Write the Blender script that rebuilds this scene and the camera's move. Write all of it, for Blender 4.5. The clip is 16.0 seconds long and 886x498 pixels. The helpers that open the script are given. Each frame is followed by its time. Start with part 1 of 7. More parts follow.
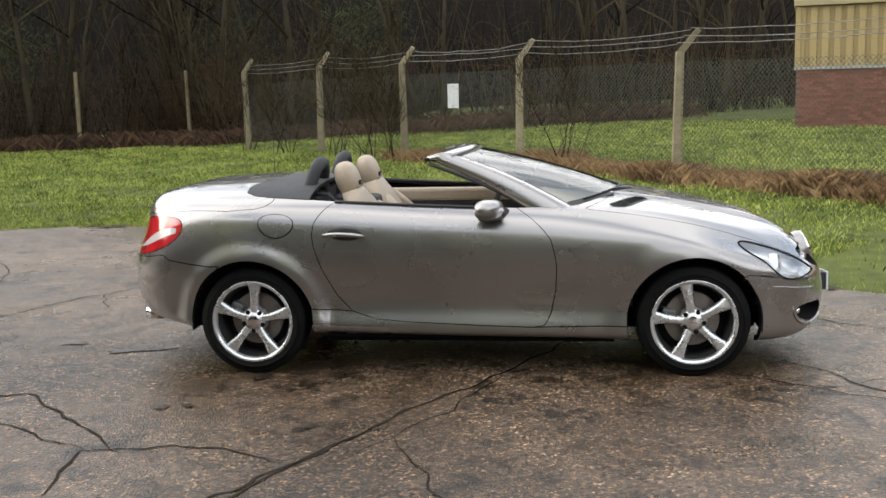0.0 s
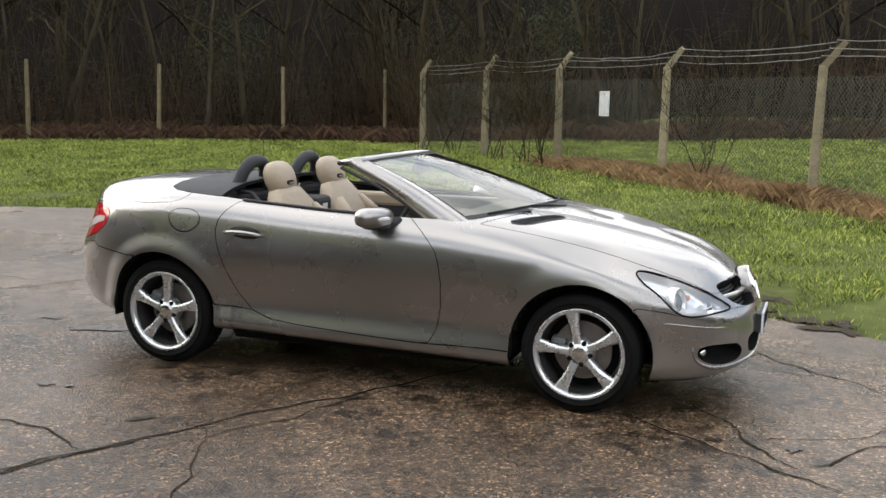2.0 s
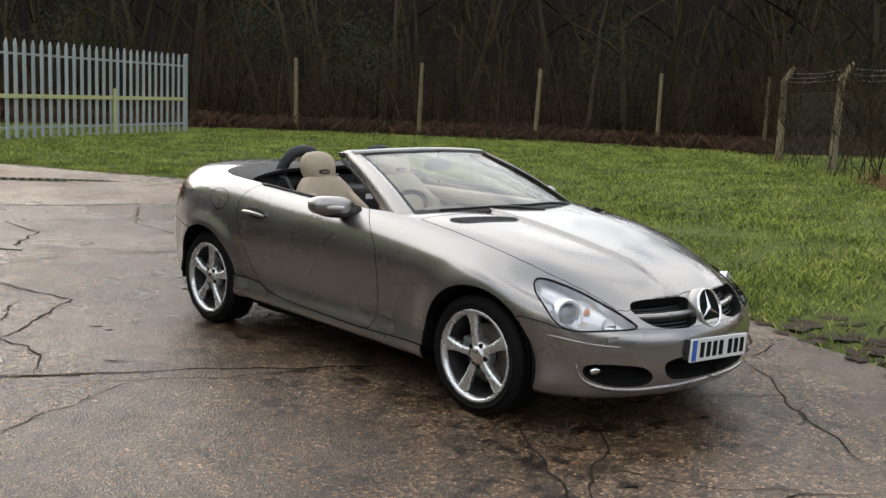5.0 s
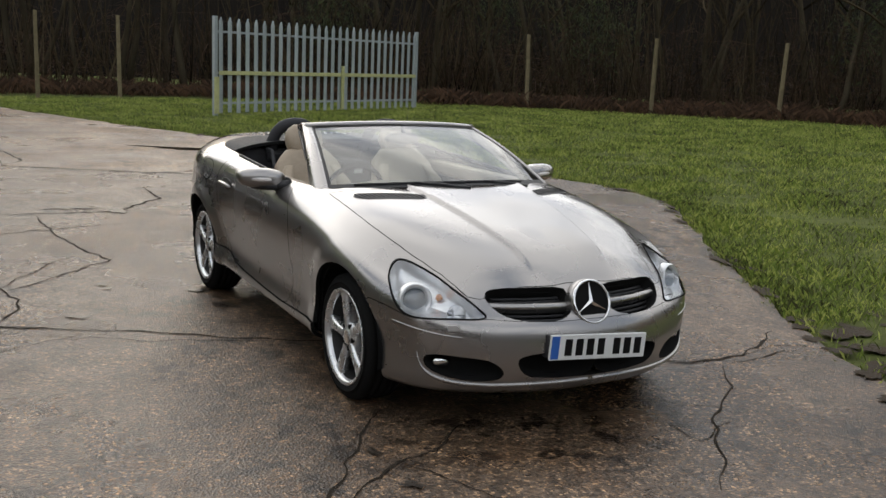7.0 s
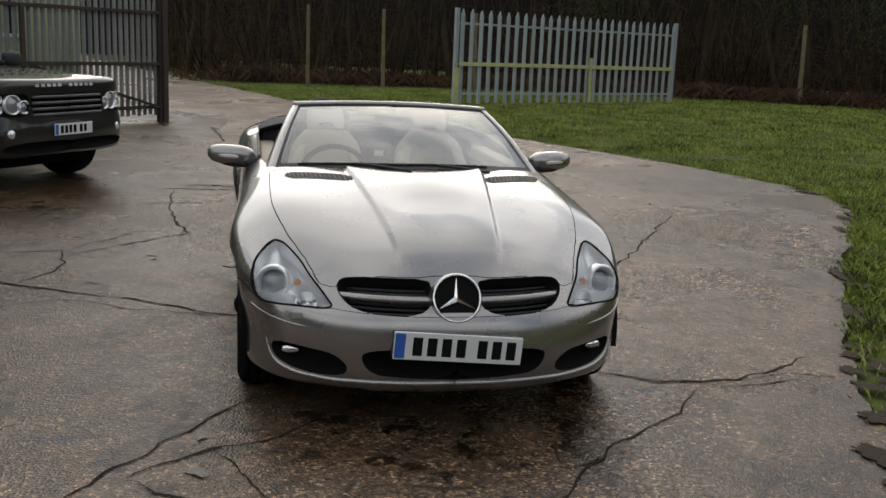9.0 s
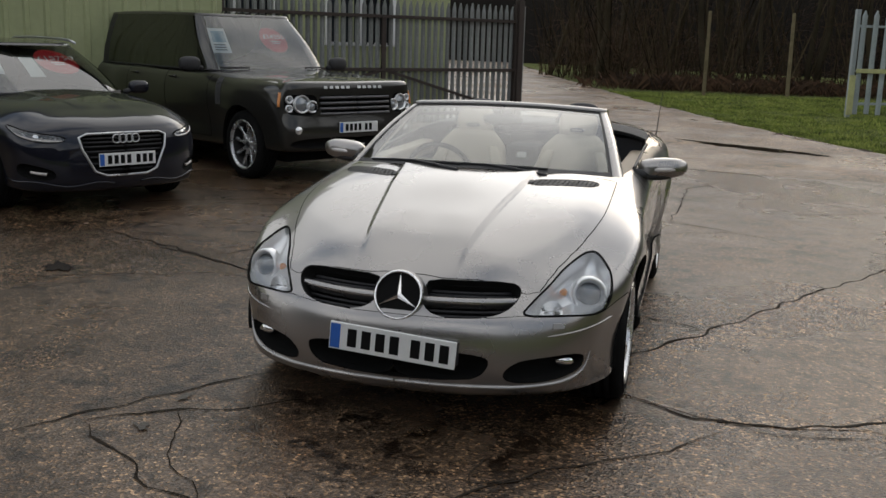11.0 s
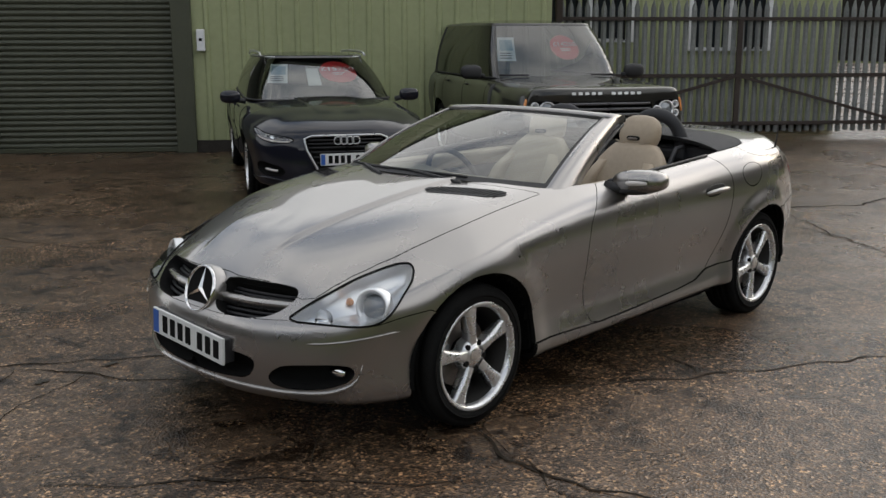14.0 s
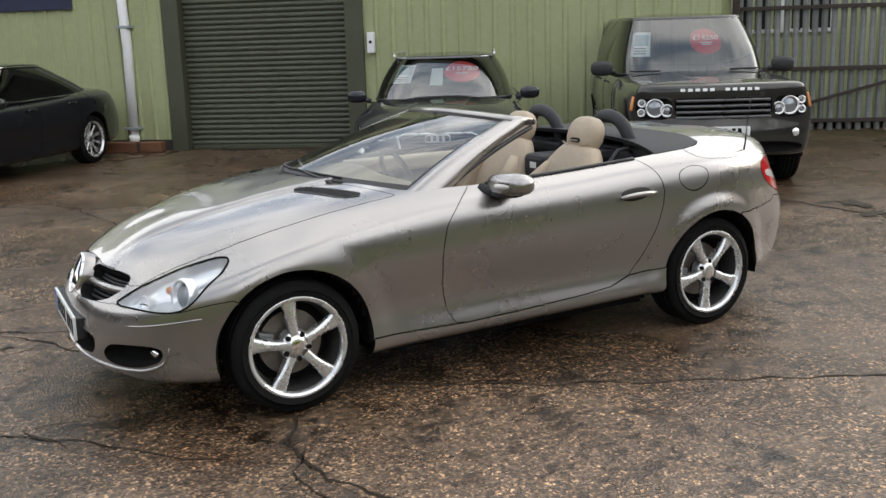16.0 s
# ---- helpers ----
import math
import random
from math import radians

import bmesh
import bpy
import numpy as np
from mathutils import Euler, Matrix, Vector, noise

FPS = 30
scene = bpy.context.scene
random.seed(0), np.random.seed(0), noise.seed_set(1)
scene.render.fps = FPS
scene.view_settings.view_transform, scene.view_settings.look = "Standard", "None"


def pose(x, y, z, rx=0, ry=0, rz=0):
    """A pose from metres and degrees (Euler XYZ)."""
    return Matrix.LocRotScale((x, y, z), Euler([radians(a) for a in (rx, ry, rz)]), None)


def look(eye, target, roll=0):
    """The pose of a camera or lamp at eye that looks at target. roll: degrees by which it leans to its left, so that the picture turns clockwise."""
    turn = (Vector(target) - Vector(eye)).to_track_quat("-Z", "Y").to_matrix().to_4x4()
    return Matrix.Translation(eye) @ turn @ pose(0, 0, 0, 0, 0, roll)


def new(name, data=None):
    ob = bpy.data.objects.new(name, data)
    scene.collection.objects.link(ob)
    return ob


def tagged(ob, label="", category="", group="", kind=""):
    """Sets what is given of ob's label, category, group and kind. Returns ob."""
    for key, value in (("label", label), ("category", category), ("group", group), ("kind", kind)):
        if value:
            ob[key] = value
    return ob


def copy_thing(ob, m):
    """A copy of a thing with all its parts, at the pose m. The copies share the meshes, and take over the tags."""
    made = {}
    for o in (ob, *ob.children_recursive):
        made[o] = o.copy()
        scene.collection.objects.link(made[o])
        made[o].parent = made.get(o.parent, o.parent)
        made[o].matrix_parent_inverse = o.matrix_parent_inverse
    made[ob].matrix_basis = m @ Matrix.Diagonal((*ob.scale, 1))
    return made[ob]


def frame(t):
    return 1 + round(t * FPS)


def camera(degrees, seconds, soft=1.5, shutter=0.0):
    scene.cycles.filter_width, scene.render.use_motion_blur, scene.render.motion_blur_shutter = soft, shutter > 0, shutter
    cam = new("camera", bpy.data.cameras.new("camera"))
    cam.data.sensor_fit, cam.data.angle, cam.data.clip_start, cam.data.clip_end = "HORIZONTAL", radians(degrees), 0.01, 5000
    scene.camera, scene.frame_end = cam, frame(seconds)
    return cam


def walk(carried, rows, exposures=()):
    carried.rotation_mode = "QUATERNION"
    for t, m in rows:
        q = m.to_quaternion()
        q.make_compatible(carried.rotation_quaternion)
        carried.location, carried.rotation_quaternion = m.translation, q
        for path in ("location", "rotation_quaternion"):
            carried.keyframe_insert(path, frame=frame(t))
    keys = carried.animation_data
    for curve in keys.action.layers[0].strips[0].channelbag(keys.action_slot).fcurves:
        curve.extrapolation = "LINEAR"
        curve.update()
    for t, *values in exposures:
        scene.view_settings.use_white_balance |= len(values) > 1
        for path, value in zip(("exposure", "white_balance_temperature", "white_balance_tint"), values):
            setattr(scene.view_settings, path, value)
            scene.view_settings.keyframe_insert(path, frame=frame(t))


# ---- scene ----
cam = camera(48.0, 16.0)
PATH = [
    (0, (0.483, -6.178, 1.521), (0.257, -4.214, 1.221), -1.3),
    (0.5, (0.84, -5.999, 1.519), (0.456, -4.063, 1.193), -0.3),
    (1, (1.316, -5.842, 1.525), (0.828, -3.937, 1.161), 1.0),
    (1.5, (1.734, -5.669, 1.522), (1.158, -3.786, 1.171), 0.5),
    (2, (2.222, -5.605, 1.527), (1.544, -3.746, 1.235), 1.1),
    (2.5, (2.677, -5.522, 1.555), (1.903, -3.698, 1.278), 0.3),
    (3, (3.091, -5.347, 1.562), (2.199, -3.58, 1.281), 0.2),
    (3.5, (3.548, -5.182, 1.573), (2.463, -3.529, 1.274), 0.5),
    (3.7, (3.697, -5.075, 1.553), (2.559, -3.459, 1.245), 0.4),
    (5.8, (4.939, -3.812, 1.591), (3.387, -2.596, 1.257), 3.4),
    (6, (5.073, -3.66, 1.611), (3.483, -2.499, 1.26), 3.1),
    (6.5, (5.265, -3.194, 1.611), (3.609, -2.139, 1.234), 2.2),
    (7, (5.424, -2.649, 1.606), (3.701, -1.704, 1.234), 2.4),
    (7.5, (5.567, -2.159, 1.628), (3.762, -1.38, 1.258), 2.3),
    (8, (5.651, -1.711, 1.634), (3.803, -1.046, 1.256), 2.0),
    (8.2, (5.742, -1.545, 1.62), (3.882, -0.919, 1.235), 2.0),
    (10.3, (5.696, 0.484, 1.567), (3.747, 0.317, 1.151), 2.8),
    (10.5, (5.681, 0.672, 1.585), (3.741, 0.423, 1.17), 2.6),
    (11, (5.624, 1.124, 1.592), (3.731, 0.632, 1.173), 1.7),
    (11.5, (5.434, 1.523, 1.57), (3.587, 0.886, 1.14), 1.2),
    (12, (5.215, 1.94, 1.573), (3.418, 1.17, 1.149), 1.9),
    (12.5, (5.015, 2.365, 1.619), (3.308, 1.421, 1.181), 2.9),
    (13, (4.735, 2.699, 1.609), (3.135, 1.584, 1.164), 2.7),
    (13.5, (4.473, 3.132, 1.583), (2.992, 1.857, 1.156), 1.6),
    (14, (4.156, 3.494, 1.595), (2.748, 2.135, 1.18), -0.1),
    (14.5, (3.8, 3.842, 1.609), (2.48, 2.397, 1.194), 0.4),
    (15, (3.487, 4.278, 1.613), (2.313, 2.718, 1.178), 1.3),
    (15.5, (3.077, 4.544, 1.617), (2.011, 2.909, 1.182), -1.2),
    (16, (2.668, 4.859, 1.623), (1.728, 3.144, 1.206), -1.8),
]
walk(cam, [(t, look(eye, target, roll)) for t, eye, target, roll in PATH],
     [(0, 1.05), (1.5, 1.05), (3, 0.75), (3.5, 0.78), (6, 0.36), (7, 0.15), (8, -0.25), (10.5, -0.2), (12, -0.2), (13.5, -0.1), (14.5, 0.08), (15.2, 0.32), (16, 0.78)])

# ---- world and light: bright broken overcast ----
world = bpy.data.worlds.new("overcast_sky")
scene.world = world
world.use_nodes = True
wn, wl = world.node_tree.nodes, world.node_tree.links
wn.clear()
SUN_EL, SUN_AZ = 16.0, 170.0   # azimuth from +x towards +y
w_out, w_bg, w_mix = wn.new("ShaderNodeOutputWorld"), wn.new("ShaderNodeBackground"), wn.new("ShaderNodeMix")
w_sky, w_cloud, w_ramp, w_map, w_tc = wn.new("ShaderNodeTexSky"), wn.new("ShaderNodeTexNoise"), wn.new("ShaderNodeValToRGB"), wn.new("ShaderNodeMapping"), wn.new("ShaderNodeTexCoord")
w_sky.sky_type, w_sky.sun_disc = "NISHITA", False
w_sky.sun_elevation, w_sky.sun_rotation = radians(SUN_EL), radians(90 - SUN_AZ)
w_sky.air_density, w_sky.dust_density = 1.0, 3.0
w_map.inputs["Scale"].default_value = (1.0, 1.0, 2.2)
w_cloud.inputs["Scale"].default_value, w_cloud.inputs["Detail"].default_value, w_cloud.inputs["Roughness"].default_value = 2.3, 6, 0.55
w_ramp.color_ramp.elements[0].position, w_ramp.color_ramp.elements[0].color = 0.37, (3.0, 3.6, 4.6, 1)
w_ramp.color_ramp.elements[1].position, w_ramp.color_ramp.elements[1].color = 0.56, (12.3, 12.2, 12.0, 1)
w_mix.data_type = "RGBA"
w_mix.inputs["Factor"].default_value = 0.82
wl.new(w_tc.outputs["Generated"], w_map.inputs["Vector"])
wl.new(w_map.outputs["Vector"], w_cloud.inputs["Vector"])
wl.new(w_cloud.outputs["Fac"], w_ramp.inputs["Fac"])
wl.new(w_sky.outputs["Color"], w_mix.inputs["A"])
wl.new(w_ramp.outputs["Color"], w_mix.inputs["B"])
# the cloud is thinner, and so brighter, round the veiled sun
w_dot, w_near, w_glow = wn.new("ShaderNodeVectorMath"), wn.new("ShaderNodeMapRange"), wn.new("ShaderNodeMix")
w_dot.operation = "DOT_PRODUCT"
w_dot.inputs[1].default_value = (math.cos(radians(SUN_EL)) * math.cos(radians(SUN_AZ)), math.cos(radians(SUN_EL)) * math.sin(radians(SUN_AZ)), math.sin(radians(SUN_EL)))
w_near.interpolation_type = "SMOOTHSTEP"
w_near.inputs["From Min"].default_value, w_near.inputs["From Max"].default_value = 0.82, 1.0
w_near.inputs["To Min"].default_value, w_near.inputs["To Max"].default_value = 0.92, 1.8
w_glow.data_type, w_glow.blend_type = "RGBA", "MULTIPLY"
w_glow.inputs["Factor"].default_value = 1.0
wl.new(w_tc.outputs["Generated"], w_dot.inputs[0])
wl.new(w_dot.outputs["Value"], w_near.inputs["Value"])
wl.new(w_mix.outputs["Result"], w_glow.inputs["A"])
wl.new(w_near.outputs["Result"], w_glow.inputs["B"])
wl.new(w_glow.outputs["Result"], w_bg.inputs["Color"])
wl.new(w_bg.outputs["Background"], w_out.inputs["Surface"])
w_bg.inputs["Strength"].default_value = 0.13
sun = new("sun", bpy.data.lights.new("sun", "SUN"))
sun.data.energy, sun.data.angle, sun.data.color = 0.5, radians(100), (1.0, 0.96, 0.9)
sun.matrix_world = look((0, 0, 0), (-math.cos(radians(SUN_EL)) * math.cos(radians(SUN_AZ)), -math.cos(radians(SUN_EL)) * math.sin(radians(SUN_AZ)), -math.sin(radians(SUN_EL))))


# ---- materials ----
def material(name):
    m = bpy.data.materials.new(name)
    m.use_nodes = True
    return m, m.node_tree.nodes, m.node_tree.links, m.node_tree.nodes["Principled BSDF"]


def simple(name, colour, rough=0.5, metal=0.0, vary=0.12, scale=6.0, bump=0.0, bump_scale=60.0, coat=0.0, spread=0.1, random_piece=0.0):
    """A plain surface with mottling at two scales, uneven gloss and fine relief."""
    m, n, l, b = material(name)
    tc = n.new("ShaderNodeTexCoord")
    big, fine = n.new("ShaderNodeTexNoise"), n.new("ShaderNodeTexNoise")
    big.inputs["Scale"].default_value, big.inputs["Detail"].default_value = scale, 5
    fine.inputs["Scale"].default_value, fine.inputs["Detail"].default_value = scale * 9, 3
    l.new(tc.outputs["Object"], big.inputs["Vector"])
    l.new(tc.outputs["Object"], fine.inputs["Vector"])
    add = n.new("ShaderNodeMath")
    add.operation = "ADD"
    l.new(big.outputs["Fac"], add.inputs[0])
    l.new(fine.outputs["Fac"], add.inputs[1])
    ramp = n.new("ShaderNodeMapRange")
    ramp.inputs["From Min"].default_value, ramp.inputs["From Max"].default_value = 0.6, 1.4
    ramp.inputs["To Min"].default_value, ramp.inputs["To Max"].default_value = 1 - vary, 1 + vary
    l.new(add.outputs[0], ramp.inputs["Value"])
    hsv = n.new("ShaderNodeHueSaturation")
    hsv.inputs["Color"].default_value = (*colour, 1)
    last = ramp.outputs["Result"]
    if random_piece:
        info, mr, mul = n.new("ShaderNodeObjectInfo"), n.new("ShaderNodeMapRange"), n.new("ShaderNodeMath")
        mr.inputs["To Min"].default_value, mr.inputs["To Max"].default_value = 1 - random_piece, 1 + random_piece
        mul.operation = "MULTIPLY"
        l.new(info.outputs["Random"], mr.inputs["Value"])
        l.new(mr.outputs["Result"], mul.inputs[0])
        l.new(last, mul.inputs[1])
        last = mul.outputs[0]
    l.new(last, hsv.inputs["Value"])
    l.new(hsv.outputs["Color"], b.inputs["Base Color"])
    rr = n.new("ShaderNodeMapRange")
    rr.inputs["To Min"].default_value, rr.inputs["To Max"].default_value = max(0.0, rough - spread), min(1.0, rough + spread)
    l.new(big.outputs["Fac"], rr.inputs["Value"])
    l.new(rr.outputs["Result"], b.inputs["Roughness"])
    b.inputs["Metallic"].default_value = metal
    if rough >= 0.85:
        b.inputs["Specular IOR Level"].default_value = 0.12
    b.inputs["Coat Weight"].default_value = coat
    b.inputs["Coat Roughness"].default_value = 0.05
    if bump:
        bn, bp = n.new("ShaderNodeTexNoise"), n.new("ShaderNodeBump")
        bn.inputs["Scale"].default_value, bn.inputs["Detail"].default_value = bump_scale, 4
        bp.inputs["Strength"].default_value, bp.inputs["Distance"].default_value = bump, 0.01
        l.new(tc.outputs["Object"], bn.inputs["Vector"])
        l.new(bn.outputs["Fac"], bp.inputs["Height"])
        l.new(bp.outputs["Normal"], b.inputs["Normal"])
    return m


def islands(name, dark, light, rough=0.8, middle=None, scale=0.55):
    """Colour that varies from strand to strand of a joined mesh."""
    m, n, l, b = material(name)
    geo, ramp = n.new("ShaderNodeNewGeometry"), n.new("ShaderNodeValToRGB")
    ramp.color_ramp.elements[0].color, ramp.color_ramp.elements[1].color = (*dark, 1), (*light, 1)
    noise_n, mixn, tc = n.new("ShaderNodeTexNoise"), n.new("ShaderNodeMix"), n.new("ShaderNodeTexCoord")
    noise_n.inputs["Scale"].default_value, noise_n.inputs["Detail"].default_value = scale, 5
    mixn.data_type = "FLOAT"
    mixn.inputs["Factor"].default_value = 0.6
    l.new(tc.outputs["Object"], noise_n.inputs["Vector"])
    l.new(geo.outputs["Random Per Island"], mixn.inputs["A"])
    l.new(noise_n.outputs["Fac"], mixn.inputs["B"])
    l.new(mixn.outputs["Result"], ramp.inputs["Fac"])
    ramp.color_ramp.elements[0].position, ramp.color_ramp.elements[1].position = 0.3, 0.72
    if middle:
        ramp.color_ramp.elements.new(0.5).color = (*middle, 1)
    l.new(ramp.outputs["Color"], b.inputs["Base Color"])
    b.inputs["Roughness"].default_value = rough
    b.inputs["Specular IOR Level"].default_value = 0.2 if rough < 0.85 else 0.02
    return m


def concrete_material(name="wet_concrete", gain=1.0, rough_add=0.0):
    m, n, l, b = material(name)
    tc = n.new("ShaderNodeTexCoord")

    def noise_at(scale, detail=5, rough=0.55):
        t = n.new("ShaderNodeTexNoise")
        t.inputs["Scale"].default_value, t.inputs["Detail"].default_value, t.inputs["Roughness"].default_value = scale, detail, rough
        l.new(tc.outputs["Object"], t.inputs["Vector"])
        return t.outputs["Fac"]

    def ramp_of(src, stops):
        r = n.new("ShaderNodeValToRGB")
        while len(r.color_ramp.elements) < len(stops):
            r.color_ramp.elements.new(0.5)
        for e, (p, c) in zip(r.color_ramp.elements, stops):
            e.position, e.color = p, (*c, 1)
        l.new(src, r.inputs["Fac"])
        return r.outputs["Color"]

    def mixed(fac, a, c, blend="MIX"):
        x = n.new("ShaderNodeMix")
        x.data_type, x.blend_type = "RGBA", blend
        for sock, v in (("Factor", fac), ("A", a), ("B", c)):
            if isinstance(v, (int, float)):
                x.inputs[sock].default_value = v
            elif isinstance(v, tuple):
                x.inputs[sock].default_value = (*v, 1)
            else:
                l.new(v, x.inputs[sock])
        return x.outputs["Result"]

    base = ramp_of(noise_at(0.55, 7, 0.6), [(0.32, (0.048 * gain, 0.033 * gain, 0.022 * gain)), (0.5, (0.087 * gain, 0.062 * gain, 0.044 * gain)), (0.68, (0.142 * gain, 0.106 * gain, 0.08 * gain))])
    grit = n.new("ShaderNodeTexVoronoi")
    grit.inputs["Scale"].default_value = 90
    l.new(tc.outputs["Object"], grit.inputs["Vector"])
    stones = ramp_of(grit.outputs["Color"], [(0.0, (0.25, 0.23, 0.21)), (0.5, (0.9, 0.88, 0.85)), (0.74, (1.4, 1.28, 1.1)), (0.93, (5.0, 4.4, 3.4))])
    col = mixed(0.9, base, stones, "MULTIPLY")
    fine = ramp_of(noise_at(26, 6, 0.7), [(0.36, (0.3, 0.28, 0.25)), (0.58, (1.25, 1.25, 1.25))])
    col = mixed(0.9, col, fine, "MULTIPLY")
    blots = ramp_of(noise_at(4.5, 9, 0.72), [(0.36, (0.5, 0.45, 0.4)), (0.46, (0.95, 0.94, 0.92)), (0.62, (1.25, 1.22, 1.18))])
    col = mixed(0.85, col, blots, "MULTIPLY")
    mire = ramp_of(noise_at(5.0, 12, 0.75), [(0.435, (0.12, 0.095, 0.07)), (0.475, (1, 1, 1))])
    where = ramp_of(noise_at(0.8, 4, 0.6), [(0.38, (0.1, 0.1, 0.1)), (0.56, (1, 1, 1))])
    col = mixed(where, col, mixed(1.0, col, mire, "MULTIPLY"))
    rust = ramp_of(noise_at(1.3, 6, 0.65), [(0.55, (1, 1, 1)), (0.75, (0.95, 0.72, 0.5))])
    col = mixed(0.6, col, rust, "MULTIPLY")
    l.new(col, b.inputs["Base Color"])
    wet = n.new("ShaderNodeMapRange")
    wet.inputs["From Min"].default_value, wet.inputs["From Max"].default_value = 0.36, 0.62
    wet.inputs["To Min"].default_value, wet.inputs["To Max"].default_value = 0.12 + rough_add, 0.44 + rough_add
    l.new(noise_at(0.42, 5, 0.6), wet.inputs["Value"])
    l.new(wet.outputs["Result"], b.inputs["Roughness"])
    bp, bp2 = n.new("ShaderNodeBump"), n.new("ShaderNodeBump")
    bp.inputs["Strength"].default_value, bp.inputs["Distance"].default_value = 0.6, 0.006
    l.new(grit.outputs["Distance"], bp.inputs["Height"])
    bp2.inputs["Strength"].default_value, bp2.inputs["Distance"].default_value = 0.35, 0.018
    l.new(noise_at(9, 7, 0.65), bp2.inputs["Height"])
    l.new(bp.outputs["Normal"], bp2.inputs["Normal"])
    l.new(bp2.outputs["Normal"], b.inputs["Normal"])
    return m


def glass_material(name, tint, rough=0.0, alpha=0.25):
    """Thin pane: clear with a tint, and the sky's reflection."""
    m, n, l, b = material(name)
    out = n["Material Output"]
    tr, gl, mx, fr = n.new("ShaderNodeBsdfTransparent"), n.new("ShaderNodeBsdfGlossy"), n.new("ShaderNodeMixShader"), n.new("ShaderNodeFresnel")
    tr.inputs["Color"].default_value = (*tint, 1)
    gl.inputs["Roughness"].default_value = rough
    fr.inputs["IOR"].default_value = 1.52
    mul = n.new("ShaderNodeMath")
    mul.operation, mul.use_clamp = "MULTIPLY_ADD", True
    mul.inputs[1].default_value, mul.inputs[2].default_value = 1.0, alpha
    l.new(fr.outputs["Fac"], mul.inputs[0])
    l.new(mul.outputs[0], mx.inputs["Fac"])
    l.new(tr.outputs["BSDF"], mx.inputs[1])
    l.new(gl.outputs["BSDF"], mx.inputs[2])
    l.new(mx.outputs["Shader"], out.inputs["Surface"])
    return m


def paint_material(name, colour, metal=0.0, rough=0.35, flake=0.0):
    m, n, l, b = material(name)
    tc, fl = n.new("ShaderNodeTexCoord"), n.new("ShaderNodeTexNoise")
    fl.inputs["Scale"].default_value, fl.inputs["Detail"].default_value = 900, 1
    dirt = n.new("ShaderNodeTexNoise")
    dirt.inputs["Scale"].default_value, dirt.inputs["Detail"].default_value = 3.0, 7
    mr = n.new("ShaderNodeMapRange")
    mr.inputs["To Min"].default_value, mr.inputs["To Max"].default_value = 1 - flake, 1 + flake
    hsv = n.new("ShaderNodeHueSaturation")
    hsv.inputs["Color"].default_value = (*colour, 1)
    l.new(tc.outputs["Object"], fl.inputs["Vector"])
    l.new(tc.outputs["Object"], dirt.inputs["Vector"])
    l.new(fl.outputs["Fac"], mr.inputs["Value"])
    l.new(mr.outputs["Result"], hsv.inputs["Value"])
    l.new(hsv.outputs["Color"], b.inputs["Base Color"])
    rr = n.new("ShaderNodeMapRange")
    rr.inputs["To Min"].default_value, rr.inputs["To Max"].default_value = rough - 0.05, rough + 0.07
    l.new(dirt.outputs["Fac"], rr.inputs["Value"])
    l.new(rr.outputs["Result"], b.inputs["Roughness"])
    b.inputs["Metallic"].default_value = metal
    b.inputs["Specular IOR Level"].default_value = 0.5 if metal > 0.5 else 0.1
    b.inputs["Coat Weight"].default_value, b.inputs["Coat Roughness"].default_value, b.inputs["Coat IOR"].default_value = 1.0, 0.02, 1.5
    return m


M_CONCRETE = concrete_material()
M_DRYCONCRETE = concrete_material("drier_concrete", 1.75, 0.1)
# lighter tone that includes the sheen of wet concrete
M_PALECONCRETE = concrete_material("sheen_pale_concrete", 1.4, 0.0)
M_EARTH = simple("grassy_earth", (0.085, 0.1, 0.028), 1.0, vary=0.5, scale=0.6, bump=0.8, bump_scale=25)
M_GRASS = islands("grass_blades", (0.05, 0.05, 0.018), (0.46, 0.48, 0.13), 0.6, (0.17, 0.24, 0.04), 1.3)
M_DRYGRASS = islands("dead_grass", (0.12, 0.07, 0.035), (0.36, 0.24, 0.12), 0.8)
M_LEAVES = islands("leaf_litter", (0.025, 0.015, 0.009), (0.1, 0.056, 0.031), 0.8)
M_BARK = islands("bare_wood", (0.01, 0.0085, 0.006), (0.09, 0.076, 0.05), 0.9)
M_TWIG = islands("twigs", (0.006, 0.0045, 0.003), (0.082, 0.064, 0.037), 0.9)
M_IVY = islands("ivy_leaves", (0.02, 0.03, 0.01), (0.07, 0.085, 0.03), 0.5)
# near-black brown, with the deep wood's shade put into the colour
M_WOODS = simple("shaded_wood", (0.005, 0.0036, 0.0024), 1.0, vary=0.5, scale=0.5, bump=0.6, bump_scale=6)
M_POST = simple("lichen_concrete", (0.25, 0.215, 0.14), 0.9, vary=0.4, scale=7, bump=0.6, bump_scale=70, random_piece=0.2)
M_THINPOST = simple("dark_weathered_concrete", (0.15, 0.125, 0.075), 0.9, vary=0.4, scale=7, bump=0.5, bump_scale=60, random_piece=0.25)
M_WIRE = simple("weathered_wire", (0.2, 0.2, 0.19), 0.6, metal=0.6)
M_MESHGREEN = simple("green_wire", (0.05, 0.064, 0.054), 0.6)
M_GALV = simple("galvanised_steel", (0.34, 0.38, 0.39), 0.5, metal=0.35, vary=0.18, scale=3, random_piece=0.12)
M_GALVDIRTY = simple("dirty_galvanised_steel", (0.2, 0.21, 0.205), 0.6, metal=0.25, vary=0.3, scale=4, random_piece=0.2)
M_RUST = simple("rusty_steel", (0.04, 0.029, 0.024), 0.8, vary=0.4, scale=8)
